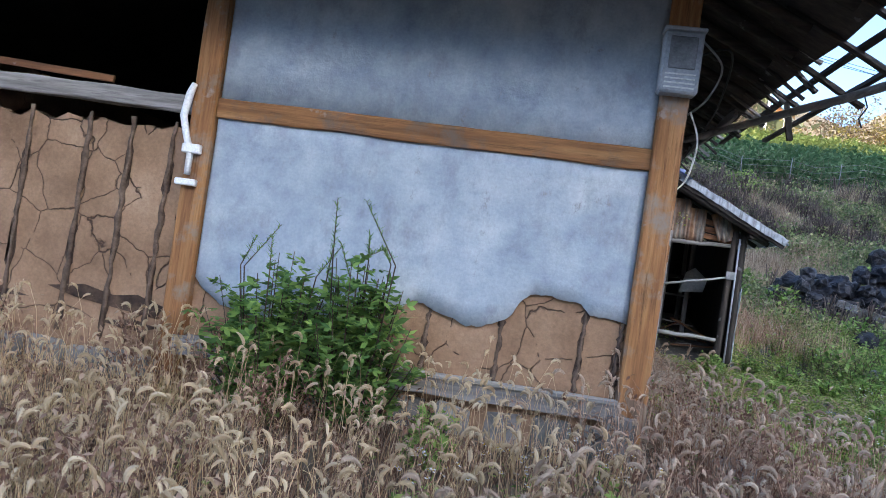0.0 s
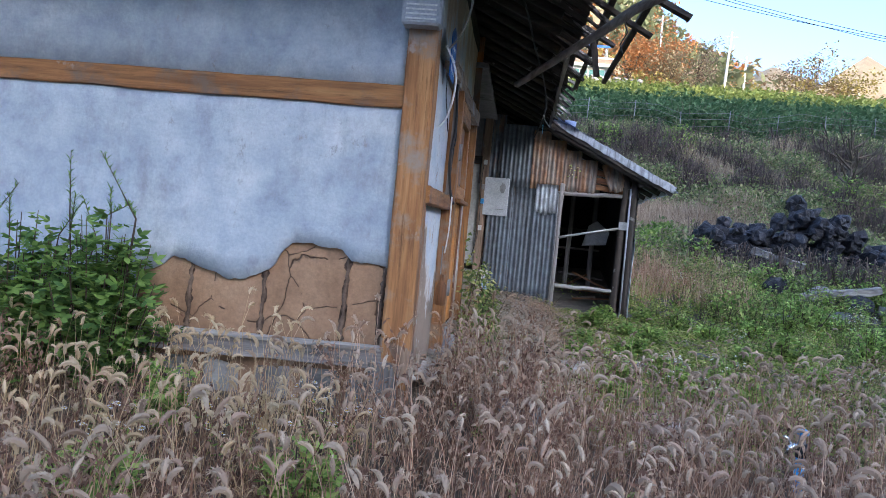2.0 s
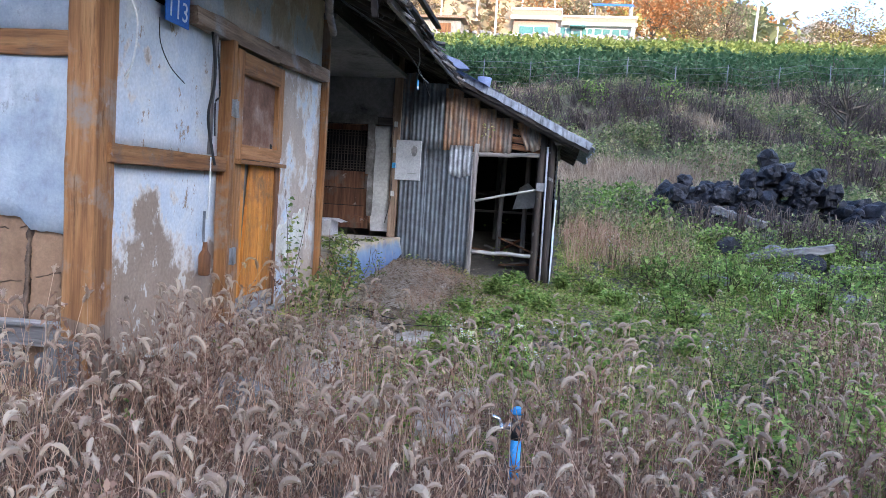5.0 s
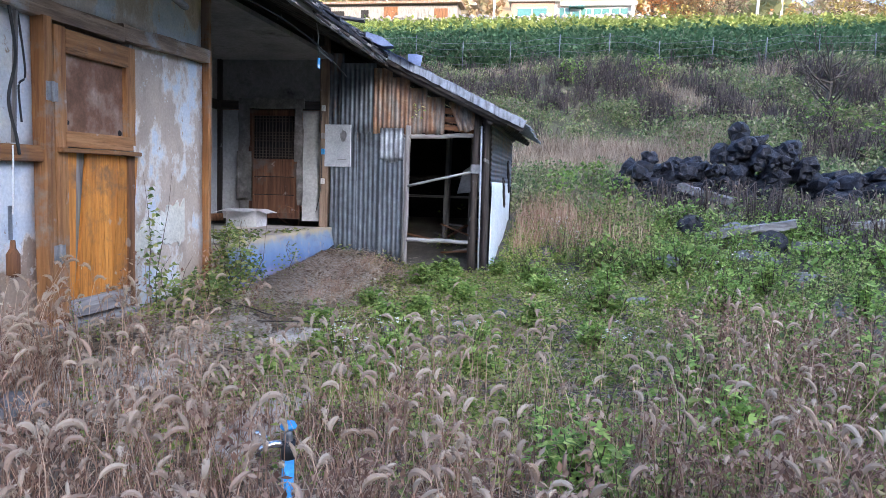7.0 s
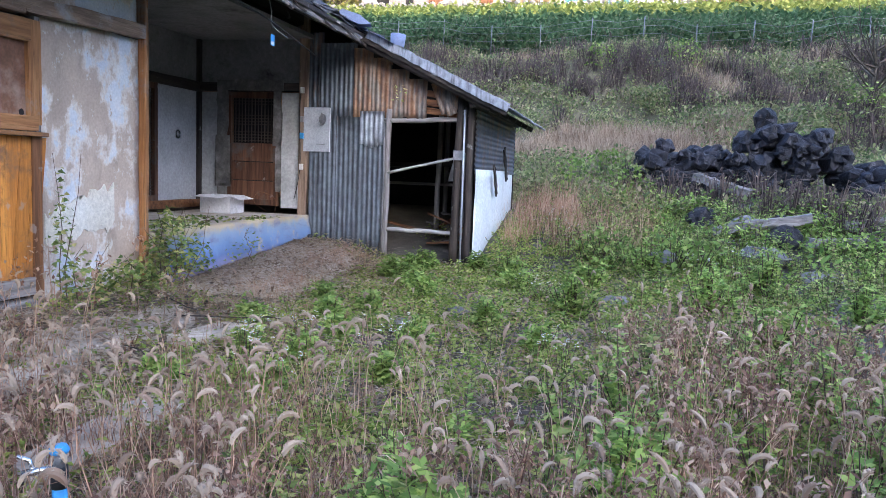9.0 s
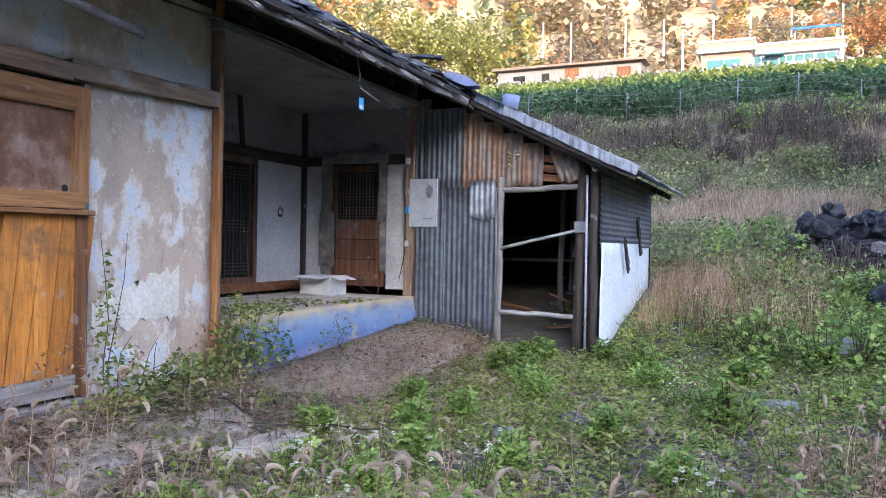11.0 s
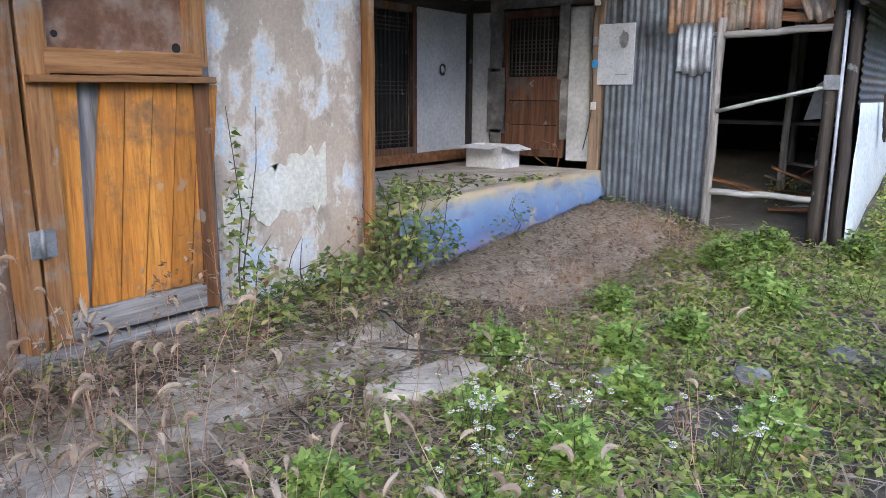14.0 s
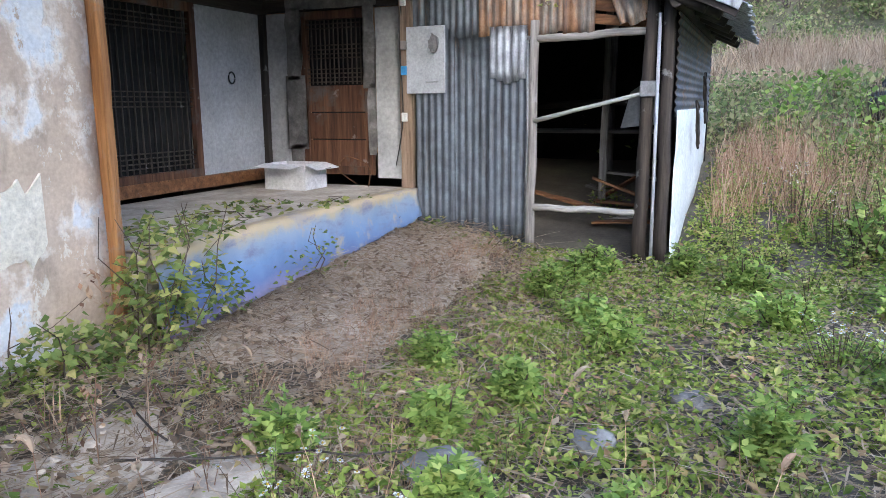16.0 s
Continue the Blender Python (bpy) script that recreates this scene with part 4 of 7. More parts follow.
def slope(x0, x1, y0, y1, lift=0.06, t=0.05):
    n = 24
    bm = bmesh.new()
    top, low = [], []
    for i in range(n + 1):
        y = y0 + (y1 - y0) * i / n
        e = 0.06 * noise.noise((y * 3.1, x1, 0))
        top.append([bm.verts.new((x, y, roof_z(x) + lift + t)) for x in (x0, x1 + e)])
        low.append([bm.verts.new((x, y, roof_z(x) + lift)) for x in (x0, x1 + e)])
    for i in range(n):
        bm.faces.new((top[i][0], top[i][1], top[i + 1][1], top[i + 1][0]))
        bm.faces.new((low[i][0], low[i + 1][0], low[i + 1][1], low[i][1]))
        bm.faces.new((top[i][1], low[i][1], low[i + 1][1], top[i + 1][1]))
        bm.faces.new((top[i][0], top[i + 1][0], low[i + 1][0], low[i][0]))
    for i in (0, n):
        bm.faces.new((top[i][0], low[i][0], low[i][1], top[i][1]))
    bmesh.ops.recalc_face_normals(bm, faces=bm.faces)
    return bm


# Overhang drawn out to y = 3.2, beyond view, to shade the gable.
part("boarding", slope(-2.2, 1.92, 3.2, NORTH + 0.2), dark_x, roof, "dark roof boarding")
part("boarding", slope(WEST - 0.6, -2.2, 3.2, NORTH + 0.2), near_black, roof, "dark roof boarding")
# Unseen eave slab, added only to darken the top of the gable wall.
part("south_eave", prism([(5.12, 3.92), (5.12, 3.86), (4.1, 3.42), (4.1, 3.48)], 0, WEST - 0.6, 1.45), near_black, roof, "unseen low eave added to shade the gable wall")
random.seed(13)
for k in range(27):
    y = 4.05 + k * 0.5 + random.uniform(-0.06, 0.06)
    out = 1.78 + random.uniform(-0.1, 0.05)
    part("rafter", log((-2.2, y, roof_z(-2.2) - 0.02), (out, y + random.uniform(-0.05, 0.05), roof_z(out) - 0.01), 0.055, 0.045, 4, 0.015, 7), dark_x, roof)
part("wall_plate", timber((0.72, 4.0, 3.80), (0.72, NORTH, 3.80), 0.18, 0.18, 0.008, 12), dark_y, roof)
for k, (y, a, b) in enumerate([(4.35, 1.5, 2.6), (4.95, 1.5, 2.45), (5.6, 1.5, 2.55), (6.3, 1.6, 2.4), (7.1, 1.6, 2.2), (8.0, 1.6, 2.1), (8.9, 1.6, 2.02)]):
    part("broken_lath", timber((a, y, roof_z(a) + 0.05), (b, y + 0.06, roof_z(b) + 0.03 - 0.02 * (k % 2)), 0.06, 0.035, 0.006), dark_x, roof, "torn eave lath")
for x in (2.08, 2.32):
    part("batten", timber((x, 3.7, roof_z(x) + 0.09), (x - 0.05, 8.6 if x > 2.1 else 9.6, roof_z(x) + 0.07), 0.05, 0.03, 0.006, 12), dark_y, roof, "exposed roof batten")
part("hanging_lath", timber((2.0, 7.0, 3.3), (2.05, 6.95, 2.96), 0.05, 0.025, 0.004), dark_z, roof)
for k in range(60):
    y = 8.4 + k * 0.155 * (1 if k < 30 else 1)
    if y > NORTH:
        break
    w = random.uniform(0.15, 0.3)
    x1 = 1.84 + random.uniform(-0.06, 0.08)
    sl = boxed(-w / 2, w / 2, -0.09, 0.09, 0, 0.014, 0, 0.006)
    o = part("slate", sl, slate, roof)
    o.matrix_basis = Matrix.Translation((x1 - 0.1, y, roof_z(x1) + 0.17 + random.uniform(0, 0.03))) @ Euler((random.uniform(-0.1, 0.1), radians(25.6) + random.uniform(-0.12, 0.12), random.uniform(-0.3, 0.3))).to_matrix().to_4x4()
for k in range(96):
    y, x1 = 8.3 + (k % 48) * 0.19 + random.uniform(-0.05, 0.05), 1.62 - 0.2 * (k // 48) + random.uniform(-0.05, 0.05)
    o = part("slate", boxed(-0.13, 0.13, -0.1, 0.1, 0, 0.016, 0, 0.008), slate, roof)
    o.matrix_basis = Matrix.Translation((x1, y, roof_z(x1) + 0.16 + random.uniform(0, 0.05))) @ Euler((random.uniform(-0.15, 0.15), radians(25.6) + random.uniform(-0.16, 0.16), random.uniform(-0.35, 0.35))).to_matrix().to_4x4()
for k in range(26):
    y = 6.2 + k * 0.27 + random.uniform(-0.08, 0.08)
    a, b = 1.7, 1.95 + random.uniform(-0.02, 0.16)
    part("broken_lath", timber((a, y, roof_z(a) + 0.07), (b, y + random.uniform(-0.07, 0.07), roof_z(b) + random.uniform(-0.05, 0.09)), random.uniform(0.025, 0.06), 0.025, 0.005, 4), dark_x if k % 3 else grey_x, roof, "splintered lath end at the eave")
part("fascia", timber((1.84, 8.2, roof_z(1.84) + 0.02), (1.86, 12.9, roof_z(1.86) + 0.02), 0.035, 0.10, 0.008, 16), grey_y, roof, "split grey fascia board")

# leaning pole under the eave
solid("leaning_pole", log((1.34, 8.12, 3.08), (2.47, 4.1, 3.03), 0.033, 0.036, 10, 0.012, 9), grey_y, "long grey pole jutting out from under the eave", "pole")
solid("hanging_wire", pole([(2.08, 5.5, 3.03), (2.11, 5.5, 2.95), (2.07, 5.52, 2.87), (2.09, 5.5, 2.8)], 0.006, 5, 0.1), dark_wire, "short black wire hanging from the pole", "wire")

# ---- lean-to shed ----
shed = thing("lean_to_shed", "lean-to shed of rusty corrugated iron on log posts, open front", "shed", "", "structure", (2.2, 13.4, 0.3))
SY = 13.4
random.seed(17)


def sheet(x0, x1, z0, z1, mat, y=SY, ragged=0.02, label=""):
    return part("iron_sheet", corrugated((x0, y, z1), (0, 0, -1), (1, 0, 0), z1 - z0, x1 - x0, ragged=ragged, sag=random.uniform(-0.01, 0.02)), mat, shed, label)


sheet(0.92, 1.36, 0.34, 2.46, tin_blue, SY - 0.02)
sheet(1.32, 1.76, 0.32, 2.44, tin_blue, SY)
sheet(1.72, 2.14, 0.30, 2.42, tin_blue, SY - 0.025, label="blue-grey corrugated sheet")
sheet(1.74, 2.12, 1.95, 2.46, tin_roof, SY - 0.05, 0.04, "short pale patch sheet")
sheet(0.72, 1.12, 2.40, 3.62, tin_old, SY + 0.02)
sheet(1.08, 1.66, 2.38, 3.46, tin_blue, SY - 0.02)
for a, b, zt in ((1.62, 1.92, 3.38), (1.9, 2.2, 3.24), (2.18, 2.48, 3.08), (2.46, 2.76, 2.94)):
    sheet(a, b, 2.36, zt, tin_rust, SY - 0.035, 0.03, "rusty corrugated sheet")
loose = corrugated((0, 0, 0), (0, 0, -1), (1, 0, 0), 0.5, 0.3, ragged=0.03)
lo = part("loose_sheet", loose, tin_rust, shed, "loose tilted rusty sheet")
lo.matrix_basis = Matrix.Translation((2.82, SY - 0.06, 2.86)) @ Euler((0, radians(-22), 0)).to_matrix().to_4x4()
for a in (2.5, 2.62, 2.75):
    part("gable_board", timber((2.7, SY + 0.03, a), (3.3, SY + 0.03, a - 0.08), 0.02, 0.09, 0.006), brown_x, shed)
part("log_post", log((2.16, SY - 0.02, 0.25), (2.19, SY - 0.02, 2.5), 0.05, 0.045, 8, 0.012), grey_z, shed, "grey log post")
part("log_post", log((3.24, SY - 0.03, 0.22), (3.28, SY - 0.03, 2.75), 0.065, 0.055, 8, 0.012), dark_z, shed, "dark log post")
part("log_post", log((3.44, SY - 0.02, 0.2), (3.42, SY - 0.02, 2.72), 0.06, 0.055, 8, 0.012), dark_z, shed, "dark log post")
part("pvc_pipe", pole([(3.36, SY - 0.1, 0.22), (3.35, SY - 0.1, 2.5)], 0.016, 8, 0), board_paint, shed, "thin pale pipe strapped to the post")
part("pvc_pipe", pole([(2.12, SY - 0.07, 0.4), (2.14, SY - 0.07, 1.4), (2.13, SY - 0.07, 2.32)], 0.012, 8, 0), iron, shed, "thin pale pipe strapped to the post")
part("cross_rail", log((2.2, SY - 0.03, 0.72), (3.24, SY - 0.03, 0.715), 0.035, 0.03, 6, 0.01), pale_wood, shed, "pale cross rail")
part("cross_rail", log((2.12, SY - 0.02, 2.33), (3.34, SY - 0.02, 2.36), 0.04, 0.035, 6, 0.008), grey_x, shed, "grey log lintel")
part("brace", log((2.2, SY - 0.06, 1.56), (3.26, SY - 0.06, 1.82), 0.022, 0.018, 5, 0.005), pale_wood, shed, "pale diagonal brace")
part("bracket", boxed(3.2, 3.34, SY - 0.11, SY - 0.09, 1.78, 1.92, 0.004), iron, shed)
SX, SN = 3.5, 17.3
part("side_sheet", corrugated((SX, SY, 2.52), (0, 1, 0), (0, 0, -1), 3.9, 0.92, ragged=0.02), tin_old, shed, "pale corrugated side sheet")
bm = bmesh.new()
g = [[bm.verts.new((SX + 0.03 + 0.03 * noise.noise((y * 1.3, z * 1.6, 5)) - 0.06 * smooth(15.5, 17.3, y), y, z)) for z in np.linspace(0.24, 1.66, 9)] for y in np.linspace(SY + 0.02, SN, 24)]
for a, b in zip(g, g[1:]):
    for j in range(8):
        f = bm.faces.new((a[j], b[j], b[j + 1], a[j + 1]))
        f.smooth = True
ex = bmesh.ops.extrude_face_region(bm, geom=list(bm.faces))
for v in ex["geom"]:
    if isinstance(v, bmesh.types.BMVert):
        v.co.x -= 0.006
bmesh.ops.recalc_face_normals(bm, faces=bm.faces)
part("side_sheet", bm, white_sheet, shed, "buckled white plastic side sheet")
part("side_slat", timber((SX + 0.09, 14.55, 1.72), (SX + 0.10, 14.85, 1.26), 0.03, 0.10, 0.01), dark_z, shed, "dark slat hanging on the side")
part("side_slat", timber((SX + 0.06, 15.7, 2.05), (SX + 0.08, 15.95, 1.5), 0.03, 0.12, 0.01), dark_z, shed, "dark slat hanging on the side")
part("back_wall", prism([(0.96, 0.2), (SX, 0.2), (SX, roof_z(SX) - 0.02), (0.96, roof_z(0.96) - 0.1)], 1, SN, SN + 0.05), near_black, shed, "dark boarded back wall")
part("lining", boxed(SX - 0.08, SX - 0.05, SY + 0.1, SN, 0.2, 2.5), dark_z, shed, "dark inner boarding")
part("inner_wall", boxed(0.9, 0.96, SY + 0.12, SN, 0.3, 3.7), near_black, shed)
for x, y in ((2.5, 15.2), (2.95, 15.2), (2.3, 16.6), (3.1, 16.7)):
    part("inner_post", log((x, y, 0.25), (x + 0.03, y, 2.85), 0.05, 0.045, 5, 0.01), grey_z, shed)
part("inner_rail", log((1.2, 15.2, 1.7), (3.45, 15.3, 1.75), 0.04, 0.04, 5, 0.01), dark_x, shed)
part("inner_shelf", boxed(1.3, 3.2, 15.9, 16.6, 1.35, 1.39), grey_x, shed)

roof_low = thing("shed_roof", "pale corrugated iron lean-to roof with dark split edge boards", "roof", "", "structure", (2.9, 15, 3))
for k in range(6):
    y0 = 13.02 + k * 0.74
    wdt = 0.8 if k < 5 else 0.6
    part("iron_sheet", corrugated((1.6, y0, roof_z(1.6) + 0.14 - 0.01 * (k % 2)), (2.4, 0, -0.48 * 2.4), (0, 1, 0), 2.72 + random.uniform(-0.03, 0.05), wdt, ragged=0.03), tin_roof, roof_low)
part("verge_board", timber((1.55, 13.02, roof_z(1.55) + 0.06), (4.0, 13.04, roof_z(4.0) + 0.06), 0.05, 0.11, 0.012, 14), dark_x, roof_low, "dark split verge board")
part("verge_flashing", timber((1.95, 12.98, roof_z(1.95) + 0.135), (4.02, 12.99, roof_z(4.02) + 0.12), 0.014, 0.12, 0.012, 26), flashing, roof_low, "pale bent iron flashing along the verge")
part("verge_pole", log((1.7, 13.1, roof_z(1.7) - 0.02), (3.75, 13.1, roof_z(3.75) - 0.02), 0.05, 0.045, 8, 0.012), dark_x, roof_low)
for k in range(6):
    y = 13.4 + k * 0.75
    part("rafter", log((1.7, y, roof_z(1.7)), (3.85, y, roof_z(3.85)), 0.05, 0.045, 4, 0.01, 7), dark_x, roof_low)
part("purlin", log((3.5, 13.1, roof_z(3.5) - 0.06), (3.5, 17.5, roof_z(3.5) - 0.06), 0.055, 0.05, 8, 0.01), dark_y, roof_low)

# ---- fittings on the house ----
meter = thing("meter_box", "aged white plastic electric meter box on the corner post, greyed for eave shade", "meter box", "", "", (0.75, SOUTH - 0.1, 3.0))
# Case and hood use grey paint: the eave's shade is in their colour.
part("case", boxed(0.62, 0.88, SOUTH - 0.20, SOUTH - 0.06, 2.80, 3.22, 0.015), board_paint, meter)
part("window", boxed(0.66, 0.84, SOUTH - 0.212, SOUTH - 0.198, 2.96, 3.18, 0.006), iron, meter, "grey dusty meter window")
for k in range(4):
    part("rib", boxed(0.65, 0.85, SOUTH - 0.208, SOUTH - 0.198, 2.83 + 0.03 * k, 2.84 + 0.03 * k), white_plastic, meter)
part("hood", boxed(0.61, 0.89, SOUTH - 0.22, SOUTH - 0.055, 3.22, 3.245, 0.006), board_paint, meter)

plate = thing("house_number_plate", "blue enamel house number plate with white figures", "sign", "", "", (EAST + 0.01, 6.06, 2.75))
part("plate", prism([(5.90, 2.66), (6.22, 2.66), (6.22, 2.98), (6.06, 3.06), (5.90, 2.98)], 0, EAST + 0.02, EAST + 0.028), blue_paint, plate)
tc = bpy.data.curves.new("number", "FONT")
tc.body, tc.size, tc.extrude, tc.align_x = "113", 0.19, 0.001, "CENTER"
tc.materials.append(white_paint)
tob = new("number", tc)
tob.parent = plate
tob.matrix_parent_inverse = Matrix.Translation(-plate.location)
tob.matrix_basis = Matrix.Translation((EAST + 0.0295, 6.06, 2.70)) @ Matrix(((0, 0, 1, 0), (1, 0, 0, 0), (0, 1, 0, 0), (0, 0, 0, 1)))
part("small_bar", boxed(EAST + 0.028, EAST + 0.030, 5.99, 6.13, 2.88, 2.905), white_paint, plate)


def cable(name, pts, r, mat, label, category="cable"):
    """A slack cable through points, smoothed."""
    P = [Vector(p) for p in pts]
    out = []
    for i in range(len(P) - 1):
        a, b, c, d = P[max(i - 1, 0)], P[i], P[i + 1], P[min(i + 2, len(P) - 1)]
        for k in range(6):
            t = k / 6
            out.append(0.5 * ((2 * b) + (c - a) * t + (2 * a - 5 * b + 4 * c - d) * t * t + (3 * b - a - 3 * c + d) * t ** 3))
    out.append(P[-1])
    return solid(name, pole(out, r, 6, 0), mat, label, category)


E1 = EAST + 0.02
cable("wall_cable", [(E1, 6.6, 2.74), (E1 + 0.02, 6.63, 2.4), (E1, 6.58, 2.1), (E1 + 0.02, 6.62, 1.85), (E1 + 0.06, 6.6, 1.72)], 0.012, dark_wire, "bundle of black cable hanging down the wall")
cable("wall_cable", [(E1, 6.68, 2.72), (E1 + 0.02, 6.72, 2.3), (E1 + 0.015, 6.66, 2.2), (E1, 6.7, 1.95)], 0.008, dark_wire, "black cable hanging down the wall")
cable("plate_wire", [(E1, 5.84, 2.66), (E1, 5.86, 2.5), (E1 + 0.01, 5.98, 2.36), (E1, 6.2, 2.28)], 0.004, dark_wire, "thin dark wire drooping below the number plate", "wire")
cable("pull_cord", [(E1 + 0.05, 6.55, 1.78), (E1 + 0.05, 6.55, 1.5), (E1 + 0.03, 6.56, 1.3)], 0.006, white_plastic, "pale cord tied over the rail", "cord")
cable("meter_cable", [(0.88, SOUTH - 0.1, 3.2), (1.05, SOUTH - 0.02, 3.05), (1.0, SOUTH + 0.1, 2.85), (0.9, SOUTH + 0.2, 2.75)], 0.008, wire_mat, "grey cable looping from the meter box")
cable("meter_cable", [(0.9, SOUTH + 0.1, 2.75), (0.98, SOUTH + 0.12, 2.55), (0.95, SOUTH + 0.14, 2.3), (0.89, SOUTH + 0.15, 2.2)], 0.007, white_plastic, "pale cable hanging beside the corner post")
cable("eave_cable", [(0.9, 5.6, 3.2), (1.3, 6.2, 3.45), (1.5, 7.5, 3.3), (1.65, 9.2, 3.3), (1.7, 10.5, 3.2), (1.6, 12.0, 3.05)], 0.009, dark_wire, "black cable slung along the eave")
cable("eave_cable", [(1.7, 10.45, 3.5), (1.72, 10.5, 3.3), (1.7, 10.56, 3.16), (1.8, 10.75, 3.05)], 0.007, wire_mat, "loose grey cable end under the eave")
tag = thing("hanging_tag", "small blue and yellow paper tag hanging on a wire", "tag", "", "", (1.7, 10.57, 3.0))
part("card", boxed(1.698, 1.702, 10.53, 10.62, 2.94, 3.06), tap_blue, tag)
part("stripe", boxed(1.7025, 1.704, 10.54, 10.61, 2.95, 2.985), cream, tag)
cable("tag_wire", [(1.7, 10.57, 3.06), (1.69, 10.56, 3.2), (1.7, 10.53, 3.3)], 0.003, dark_wire, "thin wire that carries the paper tag", "wire")

insul = thing("wall_pipe", "white plastic conduit with a bracket on the gable post", "pipe", "", "", (-2.72, SOUTH - 0.1, 1.9))
part("conduit", pole([(-2.70, SOUTH - 0.10, 2.50), (-2.72, SOUTH - 0.11, 2.42), (-2.74, SOUTH - 0.12, 2.25), (-2.70, SOUTH - 0.11, 2.1), (-2.66, SOUTH - 0.1, 1.99), (-2.66, SOUTH - 0.1, 1.82)], [0.022, 0.03, 0.028, 0.026, 0.026, 0.024], 9, 0.02), white_paint, insul)
part("bracket", boxed(-2.72, -2.58, SOUTH - 0.13, SOUTH - 0.07, 1.98, 2.05, 0.008), white_paint, insul)
part("foot", boxed(-2.74, -2.58, SOUTH - 0.13, SOUTH - 0.07, 1.74, 1.79, 0.008), white_paint, insul)
bottle = thing("hanging_bottle", "amber bottle hanging on a grey strap", "bottle", "", "", (EAST, 6.55, 0.95))
part("strap", boxed(EAST + 0.03, EAST + 0.036, 6.535, 6.575, 1.12, 1.36, 0.002), iron, bottle)
part("glass", pole([(EAST + 0.05, 6.555, 0.86), (EAST + 0.05, 6.555, 0.87), (EAST + 0.05, 6.555, 1.02), (EAST + 0.05, 6.555, 1.06), (EAST + 0.05, 6.555, 1.12)], [0.036, 0.046, 0.046, 0.022, 0.016], 12, 0), brown_z, bottle)

board = thing("notice_board", "white painted board hung on the corrugated wall", "board", "", "", (1.06, 13.33, 2.17))
part("panel", boxed(0.84, 1.27, 13.335, 13.355, 1.84, 2.50, 0.004, 0.004), board_paint, board)
part("mark", boxed(1.06, 1.2, 13.3325, 13.336, 1.945, 1.955), iron, board)
part("rag", blob(0, 0, 0.05, 0.09, 0, 0.03, 5, 18), iron, board, "grey rag tied at the corner").matrix_basis = Matrix.Translation((1.16, 13.32, 2.32)) @ Euler((0, 0, radians(-90))).to_matrix().to_4x4()
for z, m, lab in ((2.75, white_plastic, "small white switch box"), (2.32, grey_z, "small grey porcelain holder"), (2.07, tap_blue, "small blue label"), (1.6, white_plastic, "small white socket")):
    solid("post_fitting", boxed(0.79, 0.85, 13.3, 13.335, z - 0.045, z + 0.045, 0.006), m, lab + " on the porch post", "fitting")
cable("fitting_cable", [(0.8, 13.32, 2.75), (0.78, 13.31, 2.4), (0.8, 13.32, 1.6), (0.72, 13.3, 1.1)], 0.006, dark_wire, "thin black cable down the porch post")
cable("floor_wire", [(0.3, 13.2, 0.9), (0.15, 13.1, 1.05), (0.3, 13.0, 1.2), (0.5, 13.1, 1.1), (0.55, 13.0, 0.9)], 0.005, brown_x, "tangled brown wire on the porch floor", "wire")
ring = bmesh.new()
pole([(PX + 0.03, 12.82 + 0.05 * math.cos(a), 2.02 + 0.06 * math.sin(a)) for a in np.linspace(0, 6.1, 16)], 0.008, 6, 0, ring)
solid("door_ring", ring, dark_wire, "black iron ring on the porch wall", "ring")

# objects on the roof
solid("roof_cloth", prism([(0, 0), (0.35, 0.02), (0.5, 0.1), (0.3, 0.14), (0.05, 0.1)], 1, -0.12, 0.12), junk_blue, "faded blue cloth caught on the roof", "cloth").matrix_world = Matrix.Translation((1.55, 12.8, roof_z(1.55) + 0.17)) @ Euler((0, radians(25), 0.3)).to_matrix().to_4x4()
vent = thing("roof_bucket", "faded blue bucket lying on the roof", "bucket", "", "", (2.2, 13.6, 3.4))
part("body", pole([(2.2, 13.6, 3.36), (2.21, 13.6, 3.5), (2.22, 13.6, 3.62)], [0.10, 0.11, 0.12], 12, 0.02), junk_blue, vent)
solid("roof_slat", timber((1.15, 12.4, roof_z(1.15) + 0.2), (1.7, 12.5, roof_z(1.7) + 0.42), 0.16, 0.03, 0.01), slate, "loose dark slat on the roof edge", "slat")
tarp = bmesh.new()
g = [[tarp.verts.new((x, y, roof_z(x) + 0.19 + 0.02 * noise.noise((x * 4, y * 4, 0)))) for y in np.linspace(12.85, 13.4, 8)] for x in np.linspace(1.7, 2.35, 8)]
for a, b in zip(g, g[1:]):
    for j in range(7):
        tarp.faces.new((a[j], b[j], b[j + 1], a[j + 1])).smooth = True
bmesh.ops.solidify(tarp, geom=list(tarp.faces), thickness=0.01)
solid("roof_tarp", tarp, junk_blue, "faded blue-violet tarpaulin scrap on the roof", "tarpaulin")

# ---- yard ----
tap = thing("yard_tap", "blue standpipe with a chrome tap and blue handle", "tap", "", "", (3.44, 5.29, 0.0))
part("pipe", pole([(3.44, 5.29, -0.1), (3.44, 5.29, 0.25)], 0.03, 14, 0), tap_blue, tap)
part("collar", pole([(3.44, 5.29, 0.25), (3.44, 5.29, 0.34)], 0.034, 14, 0), black_rubber, tap)
part("head", pole([(3.44, 5.29, 0.34), (3.44, 5.29, 0.40)], [0.024, 0.016], 12, 0), iron, tap)
part("handle", pole([(3.44, 5.29, 0.395), (3.44, 5.29, 0.41), (3.44, 5.29, 0.43)], [0.034, 0.042, 0.03], 14, 0), tap_blue, tap, "blue plastic handle")
part("spout", pole([(3.44, 5.29, 0.32), (3.38, 5.25, 0.33), (3.33, 5.22, 0.32), (3.32, 5.21, 0.28)], [0.018, 0.018, 0.016, 0.016], 10, 0), chrome, tap, "chrome spout")
